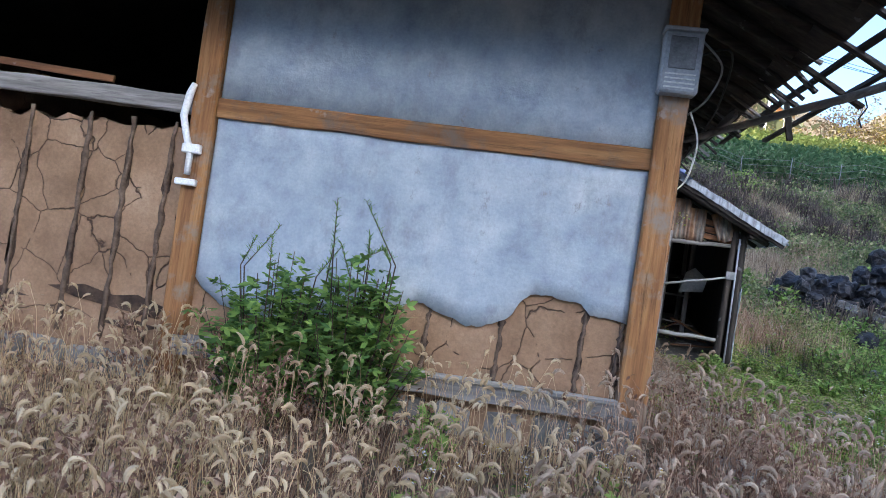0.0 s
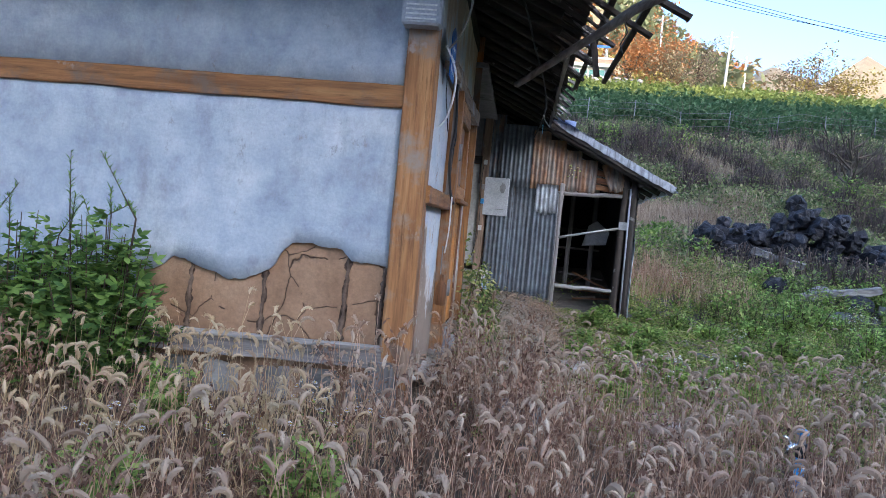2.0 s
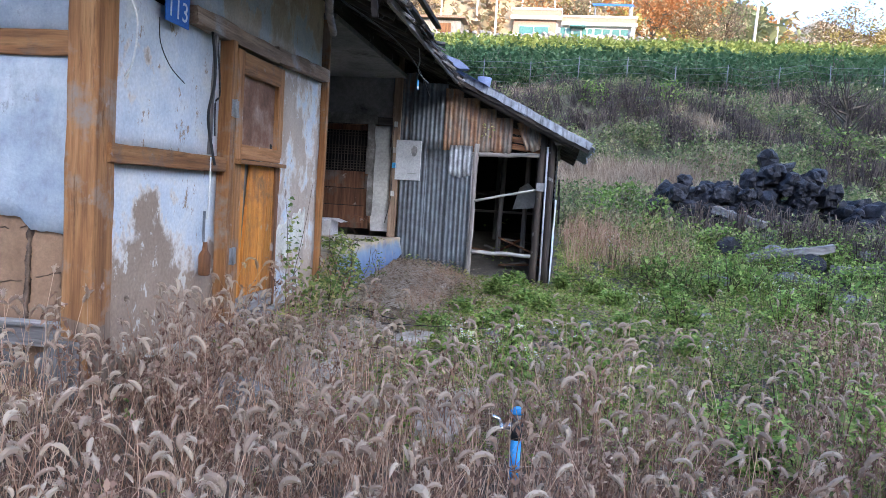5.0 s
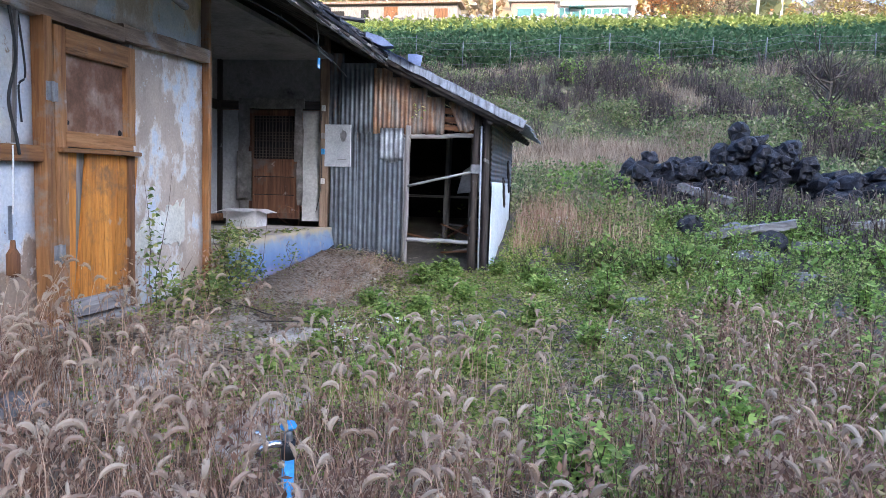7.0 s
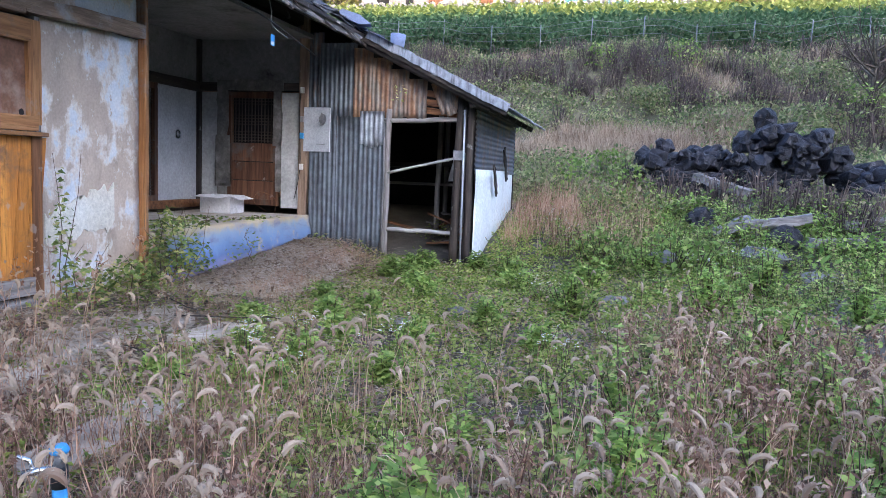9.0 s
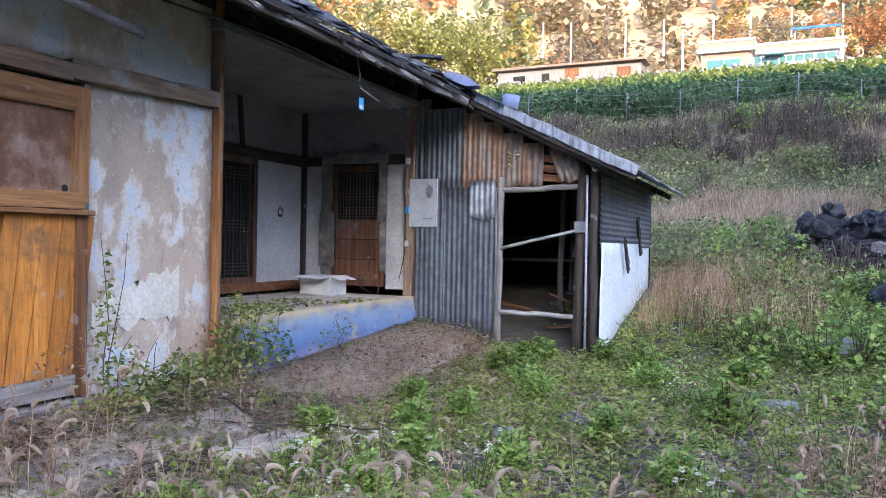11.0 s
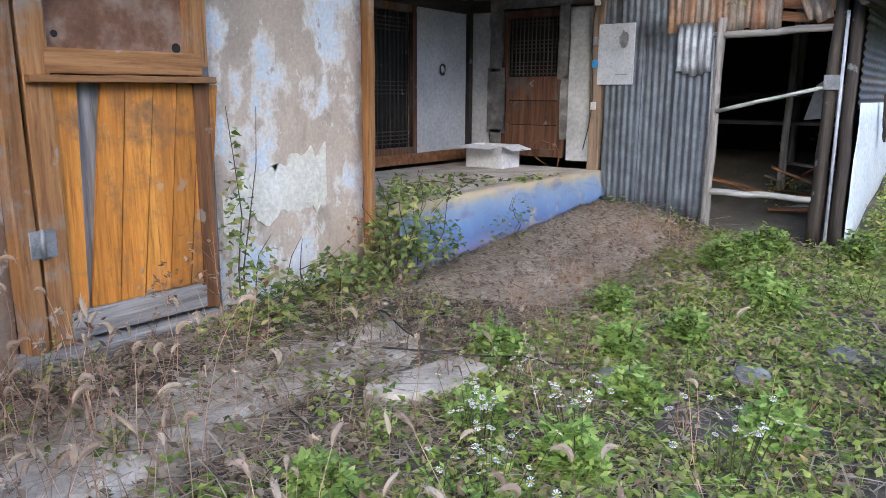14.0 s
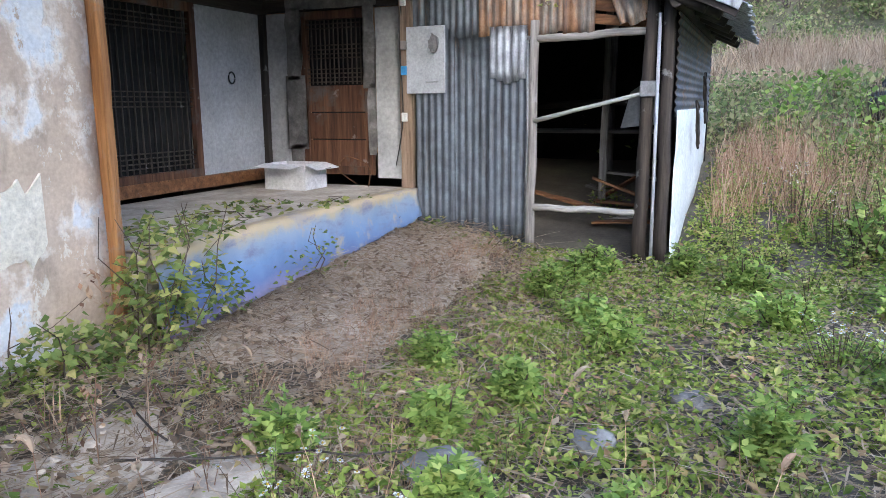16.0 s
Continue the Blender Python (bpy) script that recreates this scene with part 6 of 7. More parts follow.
class Proto:
    """Triangles gathered into one plant: vertices, faces, material numbers."""

    def __init__(self):
        self.v, self.f, self.m, self.n = [], [], [], 0

    def add(self, v, f, m):
        v, f = np.asarray(v, float), np.asarray(f, int)
        self.v.append(v)
        self.f.append(f + self.n)
        self.m.append(np.full(len(f), m))
        self.n += len(v)

    def done(self):
        return np.concatenate(self.v), np.concatenate(self.f), np.concatenate(self.m)

    def tube(self, pts, radii, sides, m):
        pts = np.asarray(pts, float)
        d = np.gradient(pts, axis=0)
        d /= np.linalg.norm(d, axis=1)[:, None] + 1e-9
        s = np.cross(d, (0.3, 0.9, 0.2))
        s /= np.linalg.norm(s, axis=1)[:, None] + 1e-9
        u = np.cross(s, d)
        a = np.arange(sides) * 2 * math.pi / sides
        ring = pts[:, None] + (s[:, None] * np.cos(a)[None, :, None] + u[:, None] * np.sin(a)[None, :, None]) * np.asarray(radii, float)[:, None, None]
        f = []
        for i in range(len(pts) - 1):
            for k in range(sides):
                p, q = i * sides + k, i * sides + (k + 1) % sides
                f += [(p, q, q + sides), (p, q + sides, p + sides)]
        self.add(ring.reshape(-1, 3), f, m)

    def blade(self, base, way, length, width, droop, m, segs=3):
        base, way = np.asarray(base, float), np.asarray(way, float)
        way = way / np.linalg.norm(way)
        side = np.cross(way, (0, 0, 1))
        side /= np.linalg.norm(side) + 1e-9
        v, f = [], []
        for i in range(segs + 1):
            t = i / segs
            c = base + way * length * t + np.array((0, 0, -droop * t * t * length))
            w = width * (1 - t) ** 0.7 * (0.6 + 0.4 * min(1, t * 4)) if i < segs else 0
            if i < segs:
                v += [c - side * w / 2, c + side * w / 2]
            else:
                v.append(c)
        for i in range(segs - 1):
            a = 2 * i
            f += [(a, a + 1, a + 3), (a, a + 3, a + 2)]
        a = 2 * (segs - 1)
        f.append((a, a + 1, a + 2))
        self.add(v, f, m)

    def oval(self, base, way, length, width, m, fold=0.15, tip=0.0):
        """A leaf of six triangles, folded along its rib."""
        base, way = np.asarray(base, float), np.asarray(way, float)
        way = way / (np.linalg.norm(way) + 1e-9)
        side = np.cross(way, (rng.normal(0, 0.55), rng.normal(0, 0.55), 1))
        side /= np.linalg.norm(side) + 1e-9
        up = np.cross(side, way)
        c = lambda t, s, h: base + way * length * t + side * width * s + up * (h * length)
        v = [c(0, 0, 0), c(0.3, -0.45, fold), c(0.3, 0.45, fold), c(0.65, -0.4, fold * 0.6 - tip), c(0.65, 0.4, fold * 0.6 - tip), c(1, 0, -tip * 2), c(0.45, 0, 0)]
        self.add([v[0], v[1], v[2], v[5], v[6]], [(0, 4, 1), (0, 2, 4), (1, 4, 3), (4, 2, 3)], m)

    def flake(self, base, way, length, width, m):
        """A leaf of two triangles, for plants farther off."""
        base, way = np.asarray(base, float), np.asarray(way, float)
        way = way / (np.linalg.norm(way) + 1e-9)
        side = np.cross(way, (0.05, 0.1, 1))
        side /= np.linalg.norm(side) + 1e-9
        c = base + way * length * 0.45
        self.add([base, c - side * width * 0.5, base + way * length, c + side * width * 0.5 + (0, 0, length * 0.1)], [(0, 1, 2), (0, 2, 3)], m)

    def lobed(self, base, way, length, width, m):
        """A cut leaf of three pointed lobes."""
        base, way = np.asarray(base, float), np.asarray(way, float)
        way = way / (np.linalg.norm(way) + 1e-9)
        side = np.cross(way, (rng.normal(0, 0.6), rng.normal(0, 0.6), 1))
        side /= np.linalg.norm(side) + 1e-9
        up = np.cross(side, way)
        v, f = [], []
        for k, (t, s, L) in enumerate(((0.2, -0.85, 0.55), (0.2, 0.85, 0.55), (0.15, 0, 0.85))):
            o = base + way * length * t
            d = (way * 0.75 + side * s) / math.hypot(0.75, s)
            tip = o + d * length * L * (width / 0.5) ** 0.3 + up * length * rng.uniform(-0.14, 0.06)
            nrm = np.cross(d, up) * length * 0.15
            mid = o * 0.45 + tip * 0.55
            v += [o, mid - nrm, tip, mid + nrm]
            f += [(4 * k, 4 * k + 1, 4 * k + 2), (4 * k, 4 * k + 2, 4 * k + 3)]
        self.add(v, f, m)


def scatter(name, protos, pos, size, materials, label, category, lean=0.15, kind="stuff"):
    """Many plants of a few shapes joined into one mesh."""
    V, F, M, n0 = [], [], [], 0
    pick = rng.integers(0, len(protos), len(pos))
    for k, (pv, pf, pm) in enumerate(protos):
        idx = np.nonzero(pick == k)[0]
        if not len(idx):
            continue
        a, s = rng.uniform(0, 2 * math.pi, len(idx)), size[idx]
        lx, ly = rng.normal(0, lean, len(idx)), rng.normal(0, lean, len(idx))
        c, sn = np.cos(a), np.sin(a)
        x, y, z = pv[:, 0], pv[:, 1], pv[:, 2]
        X = (c[:, None] * x - sn[:, None] * y) + lx[:, None] * z
        Y = (sn[:, None] * x + c[:, None] * y) + ly[:, None] * z
        Z = np.broadcast_to(z, X.shape)
        P = np.stack([X, Y, Z], -1) * s[:, None, None] + pos[idx][:, None, :]
        V.append(P.reshape(-1, 3))
        F.append((pf[None] + (np.arange(len(idx)) * len(pv))[:, None, None]).reshape(-1, 3) + n0)
        M.append(np.tile(pm, len(idx)))
        n0 += len(idx) * len(pv)
    me = raw_mesh(name, np.concatenate(V), np.concatenate(F), materials, False, np.concatenate(M))
    return tagged(new(name, me), label, category, "", kind)


def foxtail(height, bend, sway):
    p = Proto()
    stem = [(0, 0, 0), (0.02 * sway, 0, height * 0.4), (0.05 * sway, 0.01, height * 0.75), (0.10 * sway, 0.0, height)]
    p.tube(stem, (0.0022, 0.002, 0.0016, 0.0012), 3, 0)
    L = rng.uniform(0.06, 0.092)
    a0, pts, c = 0.3 * sway, [], np.array(stem[-1], float)
    for i in range(7):
        pts.append(c.copy())
        ang = a0 + bend * i / 6
        c = c + np.array((math.sin(ang), 0, math.cos(ang))) * L / 6
    p.tube(pts, (0.002, 0.0075, 0.0095, 0.010, 0.009, 0.007, 0.002), 5, 1)
    for k in range(24):
        i = rng.integers(0, 6)
        o = pts[i] + (np.array(pts[i + 1]) - pts[i]) * rng.uniform()
        d = np.array(pts[i + 1]) - pts[i]
        d /= np.linalg.norm(d)
        r = rng.normal(size=3)
        r -= d * r.dot(d)
        r /= np.linalg.norm(r)
        t = o + r * rng.uniform(0.013, 0.021) + d * rng.uniform(0.004, 0.014)
        w = np.cross(r, d) * 0.003
        p.add([o + r * 0.007 - w, o + r * 0.007 + w, t], [(0, 1, 2)], 1)
    for k in range(2):
        a, h = rng.uniform(0, 6.28), height * rng.uniform(0.1, 0.6)
        p.blade((0.03 * sway * h / height, 0, h), (math.cos(a), math.sin(a), 0.9), rng.uniform(0.12, 0.22), 0.007, 0.9, 0)
    return p.done()


def tuft(n, length, mat_no=0, width=0.006, spread=0.7):
    p = Proto()
    for k in range(n):
        a, e = rng.uniform(0, 6.28), rng.uniform(0.2, spread)
        p.blade((rng.normal(0, 0.03), rng.normal(0, 0.03), 0), (math.cos(a) * e, math.sin(a) * e, 1), length * rng.uniform(0.5, 1.1), width, rng.uniform(0.1, 0.6), mat_no, 2)
    return p.done()


def weed(height, n, L, lobes=True, stem_no=1, leaf_no=0, low=0.1):
    p = Proto()
    for b in range(rng.integers(2, 4)):
        a, e = rng.uniform(0, 6.28), rng.uniform(0.05, 0.4)
        top = np.array((math.cos(a) * e * height, math.sin(a) * e * height, height * rng.uniform(0.7, 1.05)))
        p.tube([(0, 0, 0), top * (0.5, 0.5, 0.55), top], (0.003, 0.0025, 0.0012), 3, stem_no)
        for k in range(n):
            t = rng.uniform(low, 1)
            o = top * (t, t, t)
            aa = rng.uniform(0, 6.28)
            way = (math.cos(aa), math.sin(aa), rng.uniform(-0.1, 0.8))
            (p.lobed if lobes else p.oval)(o, way, L * rng.uniform(0.6, 1.2) * (1.15 - 0.4 * t), 0.5 if lobes else L * 0.55, leaf_no)
    return p.done()


def rosette(n, L, rise):
    p = Proto()
    for k in range(n):
        a = rng.uniform(0, 6.28)
        o = (rng.normal(0, 0.05), rng.normal(0, 0.05), rng.uniform(0.01, rise))
        p.oval(o, (math.cos(a), math.sin(a), rng.uniform(-0.2, 1.0)), L * rng.uniform(0.6, 1.2), L * 0.6, 0, 0.12, 0.06)
    return p.done()


def spots(n, x0, x1, y0, y1):
    return rng.uniform(x0, x1, n), rng.uniform(y0, y1, n)


def patchy(x, y, s=0.8, seed=0.0):
    return np.array([noise.noise((a * s + seed, b * s, seed)) for a, b in zip(x, y)])


def clear_of_house(x, y):
    house = (x < 1.02) & (y > 5.12) & (y < 17.8)
    step = (x < 2.2) & (y > 9.4) & (y < 13.3)
    shed_in = (x > 0.7) & (x < 3.62) & (y > 13.3) & (y < 17.5)
    return ~(house | step | shed_in)


WALKED = [(0, 0), (1.5, 0.4), (3.6, 1.2), (5.3, 2.4), (5.7, 3.7), (5.1, 4.8), (4.6, 5.35), (4.3, 6.35)]


def untrodden(x, y, r=0.3):
    """Away from the trodden line through the yard and from the tap."""
    d = np.hypot(x - 3.44, y - 5.29) * (r / 0.42)
    for (ax, ay), (bx, by) in zip(WALKED, WALKED[1:]):
        t = np.clip(((x - ax) * (bx - ax) + (y - ay) * (by - ay)) / ((bx - ax) ** 2 + (by - ay) ** 2), 0, 1)
        d = np.minimum(d, np.hypot(x - ax - t * (bx - ax), y - ay - t * (by - ay)))
    return d > r


def ground_pos(x, y, sink=0.01):
    return np.stack([x, y, ground_z(x, y) - sink], 1)


# dry foxtail grass
x, y = spots(20500, -6, 9, 0.9, 10.5)
dens = np.interp(y, (0, 6, 7.5, 9, 11), (1, 1, 0.5, 0.2, 0.05)) * np.interp(x, (-7, 4.5, 6.5, 9.5), (1, 1, 0.75, 0.6))
dens = dens * np.where((x < 5.4) & (y > 7.2), 0.12, 1) * np.where((x > 5.0) & (y > 5.0), 0.62, 1) * (0.75 + 0.7 * patchy(x, y, 0.9, 3))
keep = clear_of_house(x, y) & untrodden(x, y) & (rng.uniform(0, 1, len(x)) < dens * 0.72)
x, y = x[keep], y[keep]
fox = [foxtail(rng.uniform(0.40, 0.62), rng.uniform(1.0, 3.1), rng.uniform(-1, 1.4)) for _ in range(10)]
sz = rng.uniform(0.75, 1.2, len(x))
gold = x + 1.4 * patchy(x, y, 0.6, 17) < 0.2
scatter("foxtail_grass", fox, ground_pos(x[gold], y[gold]), sz[gold], [straw, gold_head], "dry golden foxtail grass with drooping bristly heads", "grass", 0.16)
scatter("foxtail_grass", fox, ground_pos(x[~gold], y[~gold]), sz[~gold] * 1.05, [red_straw, foxtail_head], "dry brownish foxtail grass with drooping bristly heads", "grass", 0.16)
x, y = spots(33000, -7, 9, 0.8, 10)
keep = clear_of_house(x, y) & (rng.uniform(0, 1, len(x)) < np.interp(y, (0, 6.5, 8, 10), (0.8, 0.65, 0.25, 0.1)) * (0.8 + 0.6 * patchy(x, y, 0.7, 9)) * np.where((x < 5.5) & (y > 6.4), 0.25, 1))
x, y = x[keep], y[keep]
red = patchy(x, y, 0.45, 5) + 0.25 * (x + 0.2) > 0.05
tufts = [tuft(9, rng.uniform(0.2, 0.4), 0, 0.0075) for _ in range(6)]
scatter("straw_grass", tufts, ground_pos(x[~red], y[~red]), rng.uniform(0.7, 1.3, int((~red).sum())), [straw], "dry straw-coloured grass tufts", "grass", 0.2)
scatter("reddish_grass", tufts, ground_pos(x[red], y[red]), rng.uniform(0.7, 1.3, int(red.sum())), [dead_weed_leaf], "dry reddish-brown grass tufts", "grass", 0.2)

x, y = spots(3600, -13, 16, -7, 9)
keep = clear_of_house(x, y) & ((y < 1.1) | (x < -5.5) | (x > 8.4)) & untrodden(x, y) & (rng.uniform(0, 1, len(x)) < 0.75 + 0.5 * patchy(x, y, 0.4, 71))
x, y = x[keep], y[keep]
scatter("outer_grass", tufts, ground_pos(x, y), rng.uniform(0.8, 1.5, len(x)), [straw], "dry grass tufts round the edge of the yard", "grass", 0.2)

# green weeds in the yard
x, y = spots(6400, -3, 12, 1.5, 17)
green = np.interp(y + 0.55 * (x - 3), (2, 5, 7, 10), (0.05, 0.22, 0.6, 0.85)) * (0.75 + 1.1 * patchy(x, y, 0.6, 12))
green = green * np.where((x < 2.4) & (y > 5.5), 0.35, 1)
keep = clear_of_house(x, y) & untrodden(x, y, 0.2) & (rng.uniform(0, 1, len(x)) < green)
x, y = x[keep], y[keep]
mug = [weed(rng.uniform(0.24, 0.4), 14, 0.066) for _ in range(5)]
oval_weeds = [weed(rng.uniform(0.26, 0.42), 15, 0.05, False) for _ in range(4)] + [weed(rng.uniform(0.2, 0.34), 13, 0.056, False) for _ in range(3)]
sz = rng.uniform(0.55, 1.1, len(x)) * np.interp(y, (0, 8, 11, 14, 18), (0.95, 1.05, 1.0, 1.25, 1.7)) * np.interp(x, (2, 6, 14), (0.8, 1.15, 1.5))
sz = sz * np.where((x > 4.2) & (y < 8.5), 1.3, 1)
olive = patchy(x, y, 0.5, 33) + rng.normal(0, 0.12, len(x)) > -0.12
thin = (x < 5.6) & (y > 7.0) & (y < 13.5) & (rng.uniform(0, 1, len(x)) < 0.8)
for sel, protos, m, lab in ((olive & ~thin, oval_weeds, olive_leaf, "olive-green leafy yard weeds, some leaves turning yellow"), (~olive & ~thin, mug, green_leaf, "fresh green mugwort scattered through the yard")):
    scatter("green_weeds", protos, ground_pos(x[sel], y[sel]), sz[sel], [m, stem_mat], lab, "weeds", 0.15)

# dead branching weeds among the grass
x, y = spots(3400, -5, 9, 1.2, 9.5)
keep = clear_of_house(x, y) & untrodden(x, y) & ~((x < 5.6) & (y > 6.2) & ((x > 2.0) | (rng.uniform(0, 1, len(x)) < 0.75))) & (rng.uniform(0, 1, len(x)) < 0.55 + 0.5 * patchy(x, y, 0.7, 61))
x, y = x[keep], y[keep]
dead = []
for _ in range(5):
    q = Proto()
    h = rng.uniform(0.4, 0.65)
    q.tube([(0, 0, 0), (0.02, 0, h * 0.5), (0.03, 0.02, h)], (0.004, 0.003, 0.0015), 3, 0)
    for k in range(14):
        a, z = rng.uniform(0, 6.28), h * rng.uniform(0.25, 0.95)
        e = np.array((math.cos(a), math.sin(a), 0.9)) * rng.uniform(0.05, 0.15)
        q.blade((0.02, 0, z), e, float(np.linalg.norm(e)), 0.006, 0.0, 0, 2)
        for j in range(3):
            q.flake(np.array((0.02, 0, z)) + e * rng.uniform(0.4, 1), rng.normal(size=3), 0.042, 0.022, 0)
    dead.append(q.done())
scatter("dead_weeds", dead, ground_pos(x, y), rng.uniform(0.7, 1.2, len(x)), [dead_weed_leaf], "dead brown branching weeds in the grass", "weeds", 0.12)

# low leafy ground cover
x, y = spots(27000, 1.0, 7.8, 5.4, 17.0)
cov = np.interp(y + 0.35 * (x - 3), (4.6, 6, 7.5, 12), (0.0, 0.4, 0.95, 1)) * np.where((x < 2.1), 0.25, 1) * (0.86 + 1.3 * patchy(x, y, 1.4, 20))
keep = clear_of_house(x, y) & (rng.uniform(0, 1, len(x)) < cov * 0.85 * np.interp(y, (13, 15, 17), (1, 0.7, 0.5)))
x, y = x[keep], y[keep]
ros = [rosette(7, 0.055, 0.06) for _ in range(4)] + [rosette(8, 0.045, 0.10) for _ in range(4)]
scatter("ground_cover", ros, ground_pos(x, y, 0.0), rng.uniform(0.6, 1.35, len(x)), [cover_leaf], "low yellow-green leafy ground cover", "weeds", 0.1)

# dry litter stalks on the bare ground by the house
x, y = spots(9000, 0.9, 6.0, 5.4, 13.3)
on_apron = (x < 2.3) & (y > 9.7) & (y < 13.2)
keep = (x < 2.6) | (rng.uniform(0, 1, len(x)) < 0.35)
x, y, on_apron = x[keep], y[keep], on_apron[keep]
p = []
for _ in range(6):
    q = Proto()
    for k in range(5):
        a, r = rng.uniform(0, 6.28), rng.uniform(0.06, 0.3)
        o = np.array((rng.normal(0, 0.1), rng.normal(0, 0.1), 0.02 + rng.uniform(0, 0.03)))
        d = np.array((math.cos(a), math.sin(a), rng.uniform(-0.03, 0.14)))
        q.blade(o, d, r, rng.uniform(0.004, 0.013), 0.03, int(k % 2), 2)
    for k in range(3):
        q.flake((rng.normal(0, 0.12), rng.normal(0, 0.12), 0.03), rng.normal(size=3) * (1, 1, 0.25), 0.05, 0.03, 1)
    p.append(q.done())
pos = ground_pos(x, y, -0.005)
pos[:, 2] = np.where(on_apron, np.maximum(pos[:, 2], apron_top(y) - (apron_top(y) - pos[:, 2]) * smooth(1.3, 2.4, x)), pos[:, 2])
on_ledge = (x < 1.8) & (y > 6.0) & (y < 8.7) & (rng.uniform(0, 1, len(x)) < 0.3)
pos[:, 2] = np.where(on_ledge, 0.372 - 0.145 * (x - 0.8), pos[:, 2])
scatter("stalk_litter", p, pos, rng.uniform(0.7, 1.5, len(x)), [litter_mat, dead_leaf], "dry broken stalks strewn on the earth", "litter", 0.0)
# rubble by the house
x, y = spots(1500, 0.95, 3.0, 5.6, 9.6)
keep = rng.uniform(0, 1, len(x)) < np.interp(x, (0.95, 1.8, 3.0), (0.9, 0.7, 0.1))
x, y = x[keep], y[keep]
rub = []
for _ in range(5):
    q = Proto()
    bm = bmesh.new()
    bmesh.ops.create_icosphere(bm, subdivisions=1, radius=0.5)
    v = np.array([w.co for w in bm.verts]) * rng.uniform(0.6, 1.3, (len(bm.verts), 1)) * (1, rng.uniform(0.6, 1), 0.55)
    q.add(v, [[w.index for w in f.verts] for f in bm.faces], 0)
    bm.free()
    rub.append(q.done())
pos = ground_pos(x, y, -0.01)
pos[:, 2] = np.where((x < 1.9) & (y > 6.0) & (y < 8.7), 0.372 - 0.145 * (x - 0.8), pos[:, 2])
scatter("rubble", rub, pos, rng.uniform(0.02, 0.09, len(x)) ** 1.2, [cement], "small grey stones and broken plaster on the ground", "rubble", 0.3)
# reddish dead stems before the porch
x, y = spots(900, 1.75, 3.3, 8.8, 12.9)
stems = [tuft(12, rng.uniform(0.14, 0.26), 0, 0.004, 0.9) for _ in range(4)]
pos = ground_pos(x, y)
pos[:, 2] = np.where(y > 9.6, pos[:, 2] + (apron_top(y) - pos[:, 2]) * smooth(2.5, 1.5, x), pos[:, 2])
scatter("dead_stems", stems, pos, rng.uniform(0.6, 1.2, len(x)), [red_straw], "reddish-brown dead stems before the porch", "weeds", 0.2)
x, y = spots(420, 3.7, 6.2, 14.4, 18.4)
reeds = [tuft(12, rng.uniform(0.6, 0.95), 0, 0.008, 0.35) for _ in range(4)]
scatter("dry_reeds", reeds, ground_pos(x, y), rng.uniform(0.7, 1.25, len(x)), [red_straw], "tall dry brown reeds beside the shed", "reeds", 0.12)


# single plants
def plant(name, label, category, pieces, materials, at, names, group=""):
    ob = thing(name, label, category, group, "", tuple(at))
    v, f, m = pieces
    for k, nm in enumerate(names):
        sel = f[m == k]
        if not len(sel):
            continue
        used = np.unique(sel)
        back = np.zeros(len(v), int)
        back[used] = np.arange(len(used))
        o = new(nm, raw_mesh(nm, v[used] + np.asarray(at), back[sel], materials[k]))
        tagged(o, kind="stuff")
        o.parent = ob
        o.matrix_parent_inverse = Matrix.Translation(-ob.location)
    return ob


def bush(height, spread, n_stems, n_leaf, L, spikes):
    p = Proto()
    for s in range(n_stems):
        a, e = rng.uniform(0, 6.28), rng.uniform(0.05, 1.0)
        h = height * rng.uniform(0.45, 1.0) * (1.08 - 0.35 * e)
        tip = np.array((math.cos(a) * e * spread, math.sin(a) * e * spread * 0.55, h))
        p.tube([(tip[0] * 0.2, tip[1] * 0.2, 0), tip * (0.7, 0.7, 0.5), tip], (0.008, 0.006, 0.003), 4, 1)
        for k in range(n_leaf):
            t = rng.uniform(0.15, 1)
            o = tip * (0.2 + 0.8 * t, 0.2 + 0.8 * t, t) + rng.normal(0, 0.035, 3)
            aa = rng.uniform(0, 6.28)
            p.lobed(o, (math.cos(aa), math.sin(aa), rng.uniform(-0.3, 0.6)), L * rng.uniform(0.6, 1.3), 0.5, 0)
    for s in range(spikes):
        x0, y0 = rng.uniform(-spread, spread), rng.uniform(-0.1, 0.15)
        h = height * rng.uniform(0.95, 1.22)
        pts = [(x0 * 0.6, y0, height * 0.4), (x0 * 0.85, y0, height * 0.9), (x0 + rng.normal(0, 0.14), y0, h)]
        p.tube(pts, (0.006, 0.005, 0.002), 3, 1)
        for k in range(60):
            t = rng.uniform(0.1, 1)
            o = np.array(pts[1]) * (1 - t) + np.array(pts[2]) * t
            aa = rng.uniform(0, 6.28)
            p.blade(o, (math.cos(aa), math.sin(aa), rng.uniform(0.2, 1.3)), rng.uniform(0.03, 0.085), 0.011, 0.2, 2, 2)
    return p.done()


